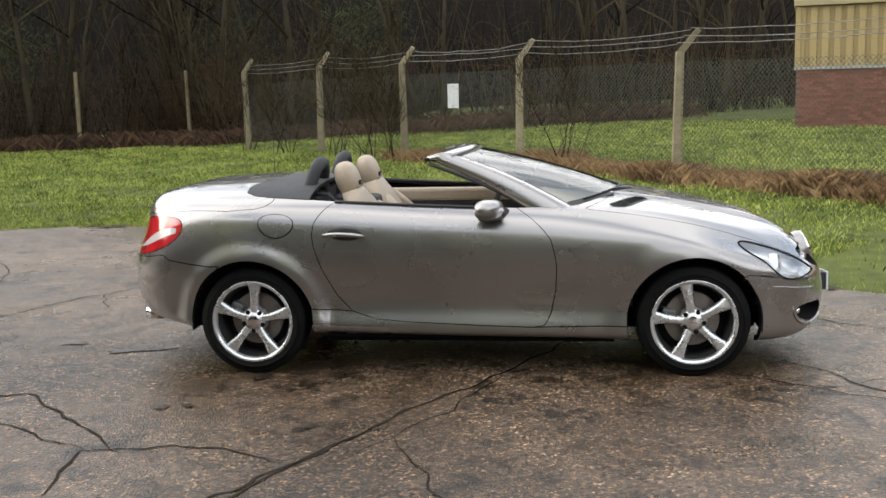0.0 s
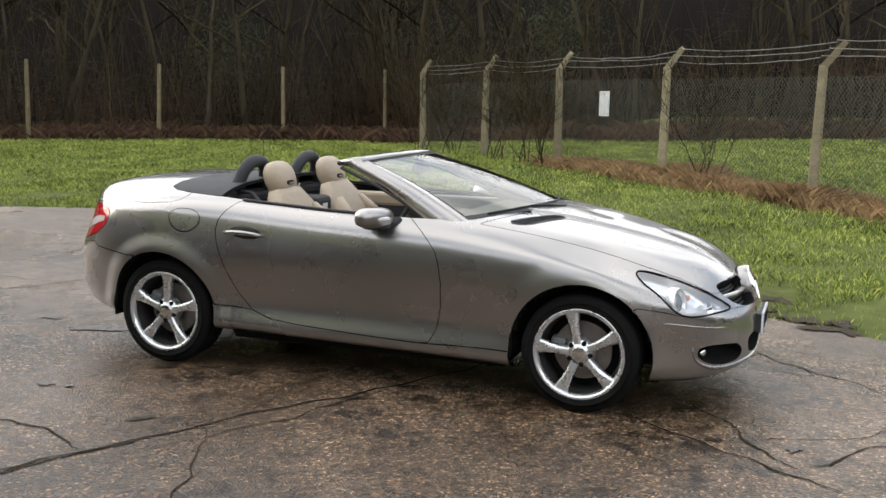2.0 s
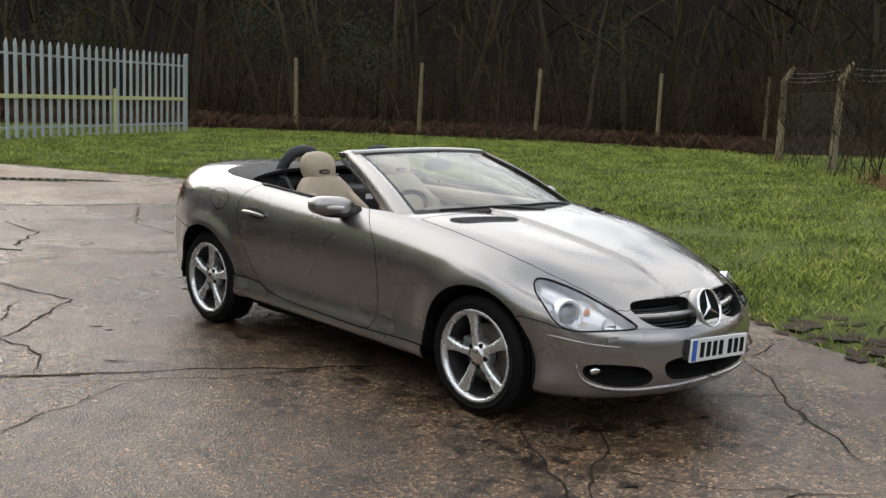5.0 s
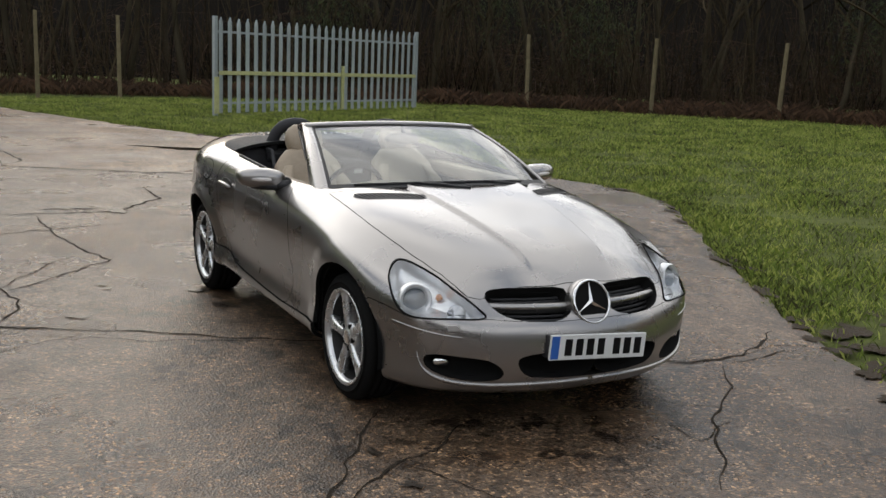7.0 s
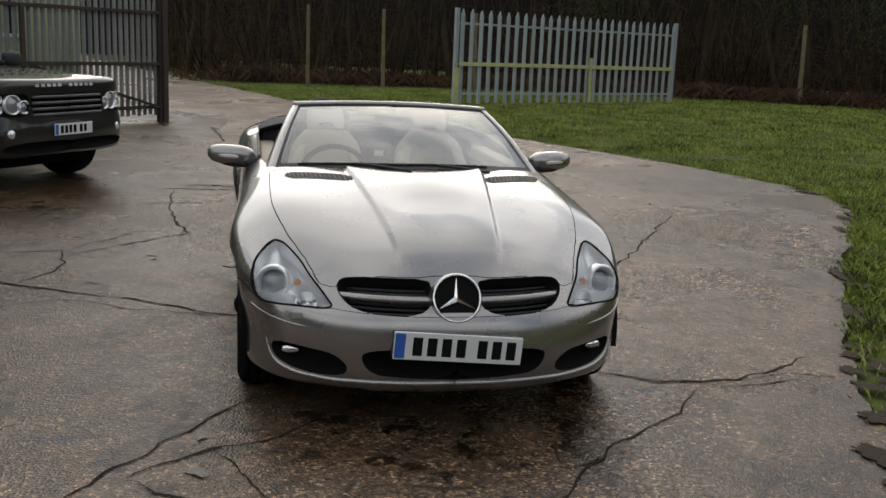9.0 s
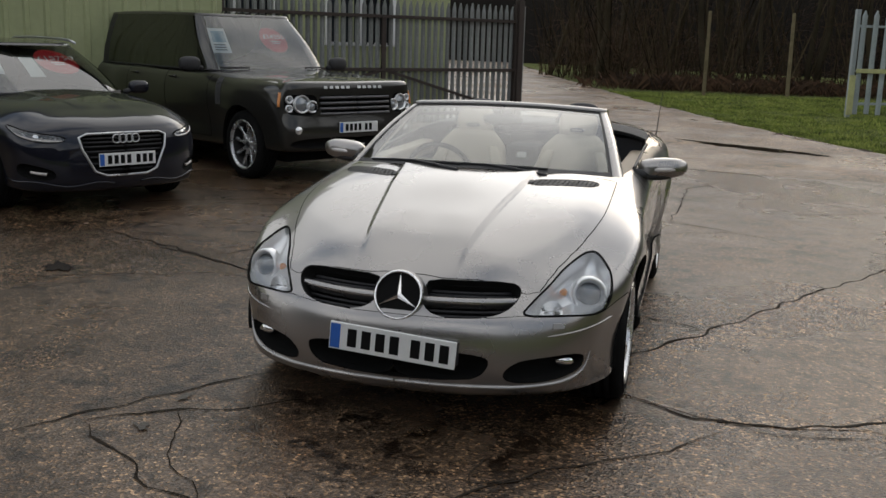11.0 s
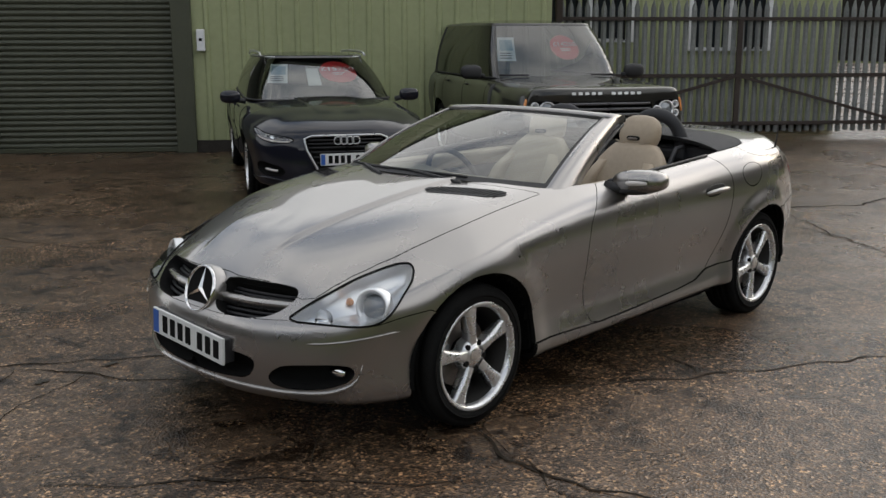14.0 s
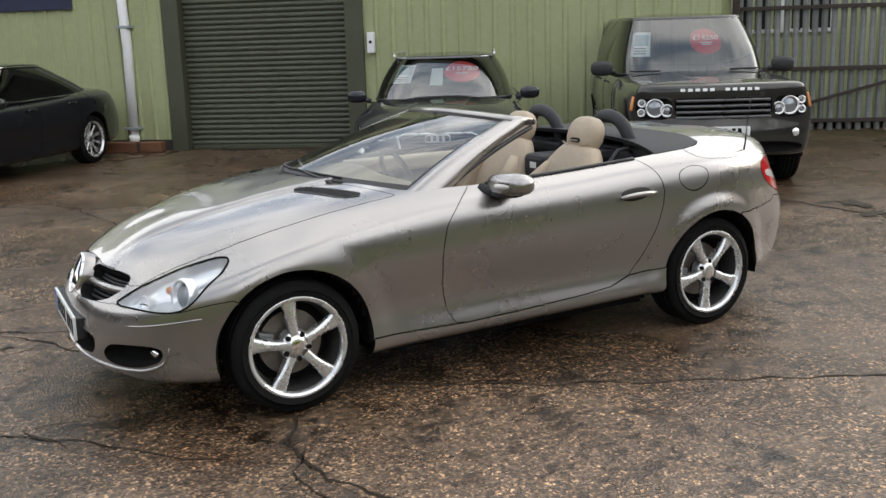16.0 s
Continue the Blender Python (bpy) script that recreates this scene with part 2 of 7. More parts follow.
M_LICHEN = simple("yellow_lichen_steel", (0.42, 0.42, 0.2), 0.8, vary=0.3, scale=9)
M_CLAD = simple("pale_green_cladding", (0.34, 0.37, 0.2), 0.45, vary=0.1, scale=1.2, bump=0.05, random_piece=0.03)
M_SHUTTER = simple("olive_shutter", (0.062, 0.066, 0.044), 0.5, vary=0.15, scale=3)
M_DKGREEN = simple("dark_green_trim", (0.06, 0.064, 0.04), 0.5, vary=0.15, scale=4)
M_PLINTH = simple("dark_plinth", (0.05, 0.045, 0.04), 0.9, vary=0.3, scale=5, bump=0.4)
M_WHITE = simple("white_plastic", (0.75, 0.76, 0.76), 0.4, vary=0.06, scale=3)
M_TIMBER = simple("wet_timber", (0.16, 0.07, 0.035), 0.7, vary=0.3, scale=8, bump=0.3)
M_BRICK = simple("red_brick", (0.2, 0.088, 0.06), 0.9, vary=0.25, scale=20, random_piece=0.25)
M_MORTAR = simple("mortar", (0.17, 0.13, 0.1), 0.95, vary=0.2)
M_YCLAD = simple("ochre_cladding", (0.33, 0.245, 0.105), 0.6, vary=0.12, scale=2, random_piece=0.05)
M_MUD = simple("bare_mud", (0.035, 0.024, 0.014), 0.6, vary=0.5, scale=14, bump=1.0, bump_scale=40)
M_CRACK = simple("crack_dirt", (0.024, 0.019, 0.014), 0.9, vary=0.4, scale=20, bump=0.5)
M_MUD.node_tree.nodes["Principled BSDF"].inputs["Specular IOR Level"].default_value = 0.1
M_STAIN = simple("wet_mud", (0.028, 0.021, 0.015), 0.3, vary=0.4, scale=12, bump=0.4)
M_WATER = simple("standing_water", (0.03, 0.024, 0.017), 0.06, vary=0.3, scale=6, spread=0.04, bump=0.05, bump_scale=20)
M_DARK = simple("dark_void", (0.012, 0.012, 0.012), 0.9)


# ---- mesh helpers ----
def obj(name, bm, mat, parent=None, label="", smooth=False):
    me = bpy.data.meshes.new(name)
    bm.to_mesh(me)
    bm.free()
    if smooth:
        for p in me.polygons:
            p.use_smooth = True
    for mm in (mat if isinstance(mat, (list, tuple)) else [mat]):
        me.materials.append(mm)
    ob = new(name, me)
    if parent is not None:
        ob.parent = parent
    if label:
        ob["label"] = label
    return ob


def part(name, bm, mat, parent, label="", smooth=False):
    return obj(name, bm, mat, parent, label, smooth)


def raw(name, verts, faces, mat, parent=None, label="", smooth=False):
    me = bpy.data.meshes.new(name)
    me.from_pydata([tuple(v) for v in verts], [], [tuple(f) for f in faces])
    if smooth:
        me.polygons.foreach_set("use_smooth", [True] * len(me.polygons))
    me.materials.append(mat)
    ob = new(name, me)
    if parent is not None:
        ob.parent = parent
    if label:
        ob["label"] = label
    return ob


def thing(name, m=None):
    ob = new(name)
    ob.empty_display_size = 0.2
    if m is not None:
        ob.matrix_world = m
    return ob


def box(x0, x1, y0, y1, z0, z1, bevel=0.0, segs=2, bm=None):
    bm2 = bmesh.new()
    bmesh.ops.create_cube(bm2, size=1)
    for v in bm2.verts:
        v.co = Vector((x0 + (v.co.x + 0.5) * (x1 - x0), y0 + (v.co.y + 0.5) * (y1 - y0), z0 + (v.co.z + 0.5) * (z1 - z0)))
    if bevel:
        bmesh.ops.bevel(bm2, geom=bm2.edges[:], offset=bevel, segments=segs, affect="EDGES", profile=0.5)
    if bm is None:
        return bm2
    return merge(bm, bm2)


def merge(bm, other):
    me = bpy.data.meshes.new("tmp")
    other.to_mesh(me)
    other.free()
    bm.from_mesh(me)
    bpy.data.meshes.remove(me)
    return bm


def spline(xs, ys):
    """Smooth interpolation through knots, without overshoot (monotone cubic)."""
    xs, ys = np.array(xs, float), np.array(ys, float)
    h, d = np.diff(xs), np.diff(ys) / np.diff(xs)
    m = np.zeros(len(xs))
    m[0], m[-1] = d[0], d[-1]
    for i in range(1, len(xs) - 1):
        if d[i - 1] * d[i] > 0:
            w1, w2 = 2 * h[i] + h[i - 1], h[i] + 2 * h[i - 1]
            m[i] = (w1 + w2) / (w1 / d[i - 1] + w2 / d[i])

    def f(x):
        x = np.clip(np.asarray(x, float), xs[0], xs[-1])
        i = np.clip(np.searchsorted(xs, x, side="right") - 1, 0, len(xs) - 2)
        t = (x - xs[i]) / h[i]
        return (2 * t**3 - 3 * t**2 + 1) * ys[i] + (t**3 - 2 * t**2 + t) * h[i] * m[i] + (-2 * t**3 + 3 * t**2) * ys[i + 1] + (t**3 - t**2) * h[i] * m[i + 1]
    return f


def tube_mesh(paths, sides=5):
    """Verts and faces of tapered tubes; each path is (points, radii)."""
    V, F = [], []
    for pts, rad in paths:
        pts = [Vector(p) for p in pts]
        base = len(V)
        for i, p in enumerate(pts):
            t = (pts[min(i + 1, len(pts) - 1)] - pts[max(i - 1, 0)]).normalized()
            a = t.orthogonal().normalized() if i == 0 else (a - t * a.dot(t)).normalized()
            b2 = t.cross(a)
            r = rad[i] if isinstance(rad, (list, tuple)) else rad
            for k in range(sides):
                an = 2 * math.pi * k / sides
                V.append(p + (a * math.cos(an) + b2 * math.sin(an)) * r)
        for i in range(len(pts) - 1):
            for k in range(sides):
                F.append((base + i * sides + k, base + i * sides + (k + 1) % sides, base + (i + 1) * sides + (k + 1) % sides, base + (i + 1) * sides + k))
        F.append(tuple(base + k for k in reversed(range(sides))))
        F.append(tuple(base + (len(pts) - 1) * sides + k for k in range(sides)))
    return V, F


def tube(name, paths, mat, parent=None, sides=6, label="", smooth=True):
    V, F = tube_mesh(paths, sides)
    return raw(name, V, F, mat, parent, label, smooth)

# ---- ground ----
EDGE_X = spline([-60, -30, -20.4, -15.6, -12, -9.5, -6.5, -5.0, -4.0, -2.4, -0.7, 1.0, 2.2, 3.0, 6.0, 25, 80],
                [-11.5, -2.9, 0.1, 1.8, 3.3, 4.5, 5.6, 5.85, 5.6, 4.6, 3.5, 2.45, 1.85, 1.4, 0.6, -4, -20])


def verge(x, y):
    """Distance past the concrete's edge, on the grass side."""
    return (y - float(EDGE_X(x))) * 0.86


def height(x, y):
    d = verge(x, y)
    if d <= 0:
        return -0.05
    side = float(min(1.0, max(0.0, (x + 13.0) / 9.0)))
    side = side * side * (3 - 2 * side)
    z = -0.02 + (0.1 + 0.32 * side) * (1 - math.exp(-d / 7.0)) + 0.03 * noise.noise((x * 0.6, y * 0.6, 0)) * min(1, d)
    if d > 12:
        z += side * 0.02 * (min(d, 60) - 12)
    return z


def axis(lo, hi, step, far):
    a = list(np.arange(lo, hi + 1e-6, step))
    out, s = [], step
    x = lo
    left = []
    while x > -far:
        s *= 1.35
        x -= s
        left.append(x)
    x, s = hi, step
    right = []
    while x < far:
        s *= 1.35
        x += s
        right.append(x)
    return left[::-1] + a + right


gx, gy = axis(-34, 12, 0.5, 700), axis(-4, 32, 0.5, 700)
gv = [(x, y, height(x, y)) for y in gy for x in gx]
gf = [(j * len(gx) + i, j * len(gx) + i + 1, (j + 1) * len(gx) + i + 1, (j + 1) * len(gx) + i) for j in range(len(gy) - 1) for i in range(len(gx) - 1)]
ground = tagged(raw("ground", gv, gf, M_EARTH, smooth=True), "rough grassed earth rising gently to the woods", "ground", kind="structure")

# concrete yard: slabs with real gaps at the joints
def yard_slabs():
    bm = bmesh.new()
    xs = [-60, -45, -38] + list(np.arange(-32, 12.1, 0.4)) + [16, 20, 26]
    top = []
    rng = random.Random(4)
    for x in xs:
        ye = float(EDGE_X(x)) + 0.12 * noise.noise((x * 1.7, 3, 0)) + 0.05 * noise.noise((x * 6, 9, 0))
        top.append((x, ye))
    ring = [bm.verts.new((x, y, 0)) for x, y in top] + [bm.verts.new((26, -40, 0)), bm.verts.new((-60, -40, 0))]
    f = bm.faces.new(ring)
    if f.normal.z < 0:
        f.normal_flip()
    r = bmesh.ops.extrude_face_region(bm, geom=[f])
    for v in [g for g in r["geom"] if isinstance(g, bmesh.types.BMVert)]:
        v.co.z -= 0.12
    bmesh.ops.recalc_face_normals(bm, faces=bm.faces[:])
    return bm


yard = tagged(obj("pavement", yard_slabs(), M_CONCRETE), "old wet cracked concrete yard with exposed aggregate", "pavement", kind="structure")



def slab(name, pts, mat, z, label):
    """A later pour of concrete laid over the yard, with a thin worn edge."""
    bm = bmesh.new()
    f = bm.faces.new([bm.verts.new((x, y, z)) for x, y in pts])
    if f.normal.z < 0:
        f.normal_flip()
    r = bmesh.ops.extrude_face_region(bm, geom=[f])
    for v in [g for g in r["geom"] if isinstance(g, bmesh.types.BMVert)]:
        v.co.z -= 0.02
    bmesh.ops.recalc_face_normals(bm, faces=bm.faces[:])
    return tagged(obj(name, bm, mat), label, "pavement", kind="structure")


def edge_run(x0, x1, step, back):
    n = max(2, int(abs(x1 - x0) / step))
    return [(x0 + (x1 - x0) * i / n, float(EDGE_X(x0 + (x1 - x0) * i / n)) - back) for i in range(n + 1)]


slab("road", edge_run(-60, -7.6, 0.8, 0.15) + [(-7.3, 2.2), (-7.6, 0.76), (-8.27, -0.55), (-8.9, -1.5), (-10.5, -1.4), (-13, -1.2), (-14.6, -1.9), (-30, -9.5), (-60, -22)], M_DRYCONCRETE, 0.0025, "paler drier concrete road running out past the gate")
# this slab's paler colour also stands for sky reflected in the wet
slab("pavement_patch", [(1.15, 0.5), (0.04, 1.21), (-1.05, 1.83), (-2.08, 2.48), (-3.4, 3.3), (-4.3, 3.9)] + edge_run(-4.2, 1.4, 0.3, 0.12) + [(1.3, 1.9), (1.4, 1.55), (1.38, 1.2), (1.2, 0.86)], M_PALECONCRETE, 0.0025, "concrete slab beside the grass, wet sheen included in its paler colour")


def ribbon(name, lines, mat, z=0.003, label="", category="", jitter=0.35, step=0.05):
    """Ragged flat strips along lines of (points, width): cracks and joints filled with dirt."""
    V, F = [], []
    for k, (pts, width) in enumerate(lines):
        dense = []
        for a, b2 in zip(pts[:-1], pts[1:]):
            a, b2 = Vector((*a, 0)), Vector((*b2, 0))
            nseg = max(2, int((b2 - a).length / step))
            dense += [a.lerp(b2, i / nseg) for i in range(nseg)]
        dense.append(Vector((*pts[-1], 0)))
        base = len(V)
        for i, p in enumerate(dense):
            t = (dense[min(i + 1, len(dense) - 1)] - dense[max(i - 1, 0)]).normalized()
            nrm = Vector((-t.y, t.x, 0))
            wob = 0.05 * jitter * 2 * noise.noise((p.x * 5, p.y * 5, k)) + 0.02 * jitter * noise.noise((p.x * 21, p.y * 21, k))
            w = width * 0.8 * (0.45 + 1.0 * abs(noise.noise((p.x * 6, p.y * 6, k + 7)))) * (0.25 + 0.75 * min(1, 6 * min(i, len(dense) - 1 - i) / len(dense)))
            q = p + nrm * wob
            V += [q + nrm * w / 2 + Vector((0, 0, z)), q - nrm * w / 2 + Vector((0, 0, z))]
        F += [(base + 2 * i, base + 2 * i + 1, base + 2 * i + 3, base + 2 * i + 2) for i in range(len(dense) - 1)]
    ob = raw(name, V, F, mat)
    return tagged(ob, label, category, kind="stuff")


def patch(name, spots, mat, z, label, category, flat=False):
    """Ragged flat blots: stains, mud and standing water, as (x, y, rx, ry, turn)."""
    V, F = [], []
    for k, (cx, cy, rx, ry, turn) in enumerate(spots):
        base, nn = len(V), 40
        V.append((cx, cy, z + 0.0002 * k + (0 if flat else max(0.0, height(cx, cy)))))
        for m in range(4 * nn):
            i, ring = m % nn, (m // nn + 1) / 4
            a = 2 * math.pi * i / nn
            r = ring * (0.75 + 0.6 * noise.noise((math.cos(a) * 1.3 + k * 3.1, math.sin(a) * 1.3, k)) + 0.35 * noise.noise((math.cos(a) * 4 + k, math.sin(a) * 4, 5)))
            x, y = rx * r * math.cos(a), ry * r * math.sin(a)
            c, s = math.cos(radians(turn)), math.sin(radians(turn))
            px, py = cx + c * x - s * y, cy + s * x + c * y
            V.append((px, py, z + 0.0002 * k + (0 if flat else max(0.0, height(px, py)))))
        F += [(base, base + 1 + i, base + 1 + (i + 1) % nn) for i in range(nn)]
        F += [(base + 1 + q * nn + i, base + 1 + (q + 1) * nn + i, base + 1 + (q + 1) * nn + (i + 1) % nn, base + 1 + q * nn + (i + 1) % nn) for q in range(3) for i in range(nn)]
    return tagged(raw(name, V, F, mat), label, category, kind="stuff")

CRACKS = [
    ([(-0.95, -3.0), (-0.75, -2.54), (-0.59, -2.19), (-0.18, -1.38), (0.13, -0.93), (0.5, -0.2), (0.7, 0.2)], 0.03),
    ([(1.25, 0.45), (0.86, 0.69), (0.04, 1.21), (-1.05, 1.83), (-2.08, 2.48), (-3.4, 3.3)], 0.03),
    ([(-1.55, -2.64), (-1.63, -2.14), (-1.24, -2.06), (-0.97, -2.11), (-0.62, -2.24)], 0.028),
    ([(-1.63, -2.14), (-1.96, -1.93), (-2.5, -1.6)], 0.018),
    ([(-4.15, -0.29), (-3.66, 0.45), (-3.42, 1.01), (-3.06, 1.6), (-2.81, 1.9)], 0.025),
    ([(-3.17, 1.46), (-2.89, 0.81)], 0.015),
    ([(-5.02, 3.05), (-4.62, 2.55), (-4.39, 1.97)], 0.02),
    ([(1.74, -0.5), (2.02, -0.84), (2.12, -1.14), (2.29, -1.24)], 0.02),
    ([(1.5, 1.3), (1.8, 1.08), (2.17, 0.62), (2.77, 0.09)], 0.018),
    ([(2.0, -0.94), (2.45, -0.75), (2.85, -0.4)], 0.012),
    ([(-7.47, 1.94), (-5.69, 0.96), (-5.2, 0.96), (-3.42, 0.88)], 0.025),
    ([(-0.47, -2.22), (-0.07, -1.53), (0.21, -0.84)], 0.012),
    ([(-1.44, -2.14), (-2.0, -1.6), (-2.34, -1.31), (-3.11, -1.49), (-4.7, -1.6)], 0.03),
    ([(-4.71, -1.87), (-4.66, -0.85), (-5.53, -0.21), (-6.4, -0.2)], 0.06),
    ([(-8.91, -1.52), (-8.27, -0.55), (-7.59, 0.76), (-7.2, 1.97)], 0.07),
    ([(1.3, 1.16), (1.47, 1.44), (1.42, 1.94)], 0.015),
    ([(2.05, 0.37), (2.32, 0.4), (2.16, 0.76)], 0.012),
    ([(2.47, -1.49), (2.09, -1.23), (1.47, -0.78)], 0.022),
    ([(2.29, -1.25), (2.5, -0.95), (2.7, -0.66), (2.94, -0.25)], 0.018),
    ([(-1.37, -3.83), (-0.89, -2.68), (-0.35, -1.74)], 0.025),
    ([(1.21, 0.87), (1.4, 1.18), (1.4, 1.57), (1.06, 2.17)], 0.028),
    ([(-5.85, 0.8), (-6.4, 1.4), (-4.64, 2.86)], 0.02),
    ([(0.01, 1.2), (-0.24, 0.77)], 0.018),
    ([(-4.85, -0.83), (-3.9, 0.2), (-3.51, 0.73)], 0.022),
    ([(2.05, 0.85), (1.97, 0.74), (1.58, 0.17)], 0.012),
    ([(3.2, -10.9), (1.46, -9.57), (-1.96, -6.83), (-4.5, -4.8)], 0.04),
    ([(-6.4, -0.2), (-5.9, 1.44), (-5.6, 2.6)], 0.018),
    ([(-12, -1.5), (-9.5, -1.2), (-8.9, -1.5)], 0.06),
    ([(-1.5, -6.2), (-2.2, -4.4), (-3.6, -2.2), (-4.15, -0.29)], 0.03),
    ([(1.2, -6.5), (0.9, -4.4), (-0.35, -1.74)], 0.02),
]
ribbon("pavement_crack", CRACKS, M_CRACK, 0.004, "dirt-filled cracks and open joints in wet concrete", "crack", 0.5)
patch("wet_stain", [(-0.7, -0.89, 0.13, 0.06, 20), (-2.12, -0.35, 0.28, 0.07, 10), (-2.6, -0.2, 0.1, 0.05, 0), (-1.51, -1.5, 0.07, 0.05, 0), (-1.38, -1.48, 0.05, 0.04, 0), (-0.69, -1.79, 0.09, 0.03, 40),
                    (1.9, -1.0, 0.05, 0.03, 0), (2.25, -1.0, 0.07, 0.03, 60), (-0.8, -0.6, 0.06, 0.03, 0), (-1.15, -0.95, 0.1, 0.05, 70), (-5.0, -1.2, 0.35, 0.12, 80), (-4.7, -0.8, 0.2, 0.1, 20)],
      M_STAIN, 0.006, "dark muddy damp blots on the concrete", "stain")
patch("puddle", [(0.02, -3.0, 0.2, 0.09, 35), (-10.8, 1.8, 0.3, 1.3, -30)],
      M_WATER, 0.009, "shallow muddy puddle by the grass edge", "puddle", True)
rng_m = random.Random(8)
mud_spots = []
for _ in range(34):
    x = rng_m.uniform(0.9, 2.6)
    mud_spots.append((x, float(EDGE_X(x)) + rng_m.uniform(-0.05, 0.75) * (1 if x < 2.1 else 0.5), rng_m.uniform(0.06, 0.2), rng_m.uniform(0.05, 0.13), rng_m.uniform(-60, 20)))
for _ in range(24):
    x = rng_m.uniform(-22, 1.0)
    mud_spots.append((x, float(EDGE_X(x)) + rng_m.gauss(0.05, 0.1), rng_m.uniform(0.06, 0.3), rng_m.uniform(0.03, 0.09), rng_m.uniform(-45, 30)))
patch("mud", mud_spots, M_MUD, 0.005, "trodden bare mud along the concrete edge", "mud")

# ---- grass: joined blades, denser towards the yard ----
def blades(name, count, place, size, mat, label, category, bend=0.5, seed=1):
    rng = np.random.RandomState(seed)
    V, F = np.zeros((count * 4, 3)), []
    k = 0
    tries = 0
    while k < count and tries < count * 6:
        tries += 1
        p = place(rng)
        if p is None:
            continue
        x, y, z, s = p
        a, l = rng.uniform(0, 2 * math.pi), size * s * rng.uniform(0.5, 1.4)
        w, lean, la = min(l * 0.05, 0.005) + 0.0018, bend * l * rng.uniform(0.2, 1.2), rng.uniform(0, 2 * math.pi)
        dx, dy = math.cos(a) * w, math.sin(a) * w
        lx, ly = math.cos(la) * lean, math.sin(la) * lean
        V[k * 4:k * 4 + 4] = ((x - dx, y - dy, z - 0.01), (x + dx, y + dy, z - 0.01), (x + dx * 0.6 + lx * 0.4, y + dy * 0.6 + ly * 0.4, z + l * 0.6), (x + lx, y + ly, z + l * 0.9))
        F.append((k * 4, k * 4 + 1, k * 4 + 2))
        F.append((k * 4, k * 4 + 2, k * 4 + 3))
        k += 1
    return tagged(raw(name, V[:k * 4], F, mat), label, category, kind="stuff")


def lawn_place(rng):
    x = rng.uniform(-27, 9)
    d = 22.0 * rng.uniform(0, 1) ** 1.6 - 0.05
    y = float(EDGE_X(x)) + d / 0.86
    if y > 27 or (x > 2.0 and y < 2.1 + 0.9 * (x - 2)) or (1.1 < x < 2.2 and y < 3.1):
        if rng.uniform() > 0.1:
            return None
    clump = noise.noise((x * 0.9, y * 0.9, 4)) + 0.5 * noise.noise((x * 3, y * 3, 2))
    s = 0.75 + 0.7 * clump + 0.03 * max(0, d)
    if s < 0.3:
        return None
    return x, y, height(x, y), s


blades("grass", 430000, lawn_place, 0.062, M_GRASS, "short rough green winter grass", "grass", bend=0.8, seed=3)

# ---- fence lines ----
FENCE_A = [(4.85, 5.85), (2.29, 9.17), (-0.16, 11.95), (-2.66, 14.6), (-5.0, 16.9), (-7.6, 19.6)]
FENCE_B = [(-12.2, 27.6), (-15.4, 25.9), (-18.5, 22.9), (-21.0, 19.6), (-24.2, 16.7)]
FENCE_C = [(-27.5, 6.6), (-27.2, 3.45), (-26.4, 0.95)]


def strand(p, q, r, sag=0.03, n=7, wob=0.0, seed=0):
    p, q = Vector(p), Vector(q)
    return ([p.lerp(q, i / n) - Vector((0, 0, sag * 4 * (i / n) * (1 - i / n))) + Vector((0, 0, wob * noise.noise((i * 1.7, seed, 0)))) for i in range(n + 1)], r)


def cranked_post(name, at, tall, lean, crank=True, radius=0.065, label="", mat=None):
    t = thing(name, pose(at[0], at[1], height(*at) - 0.1))
    out = Vector((0.62, 0.78, 0)).normalized() * -1.0
    bm = bmesh.new()
    box(-radius, radius, -radius, radius, 0, tall, 0.012, 1, bm)
    for v in bm.verts:
        f = v.co.z / tall
        v.co.x = v.co.x * (1 - 0.2 * f) + lean[0] * f
        v.co.y = v.co.y * (1 - 0.2 * f) + lean[1] * f
    part("post", bm, mat or M_POST, t)
    if crank:
        a = Vector((lean[0], lean[1], tall - 0.03))
        b2 = a + Vector((0.26, -0.1, 0.34))
        tube("arm", [([a, a.lerp(b2, 0.5), b2], [radius * 0.95, radius * 0.85, radius * 0.7])], M_POST, t, 4, smooth=False)
    return tagged(t, label, "fence post", group="fence posts")


rng_f = random.Random(11)
for i, p in enumerate(FENCE_A):
    cranked_post("fence_post", p, 1.95 + 0.045 * i, (rng_f.uniform(-0.04, 0.04), rng_f.uniform(-0.04, 0.04)), True, 0.075, "lichen-stained concrete fence post with a cranked top")
for p in FENCE_B + FENCE_C:
    cranked_post("fence_post", p, 2.65, (rng_f.uniform(-0.05, 0.05), rng_f.uniform(-0.05, 0.05)), False, 0.06, "thin weathered concrete fence post at the wood's edge", M_THINPOST)
wires = []
for i in range(len(FENCE_A) - 1):
    (ax, ay), (bx, by) = FENCE_A[i], FENCE_A[i + 1]
    za, zb = height(ax, ay) + 1.95, height(bx, by) + 1.98
    for j in range(3):
        off = Vector((0.09 * j, -0.035 * j, 0.1 * j + 0.05))
        wires.append(strand(Vector((ax, ay, za)) + off, Vector((bx, by, zb)) + off, 0.007, 0.06 * rng_f.uniform(0.3, 1.5), 9, 0.03, i * 3 + j))
tagged(tube("barbed_wire", wires, M_WIRE, sides=4), "slack strands of barbed wire along the fence top", "wire", kind="stuff")


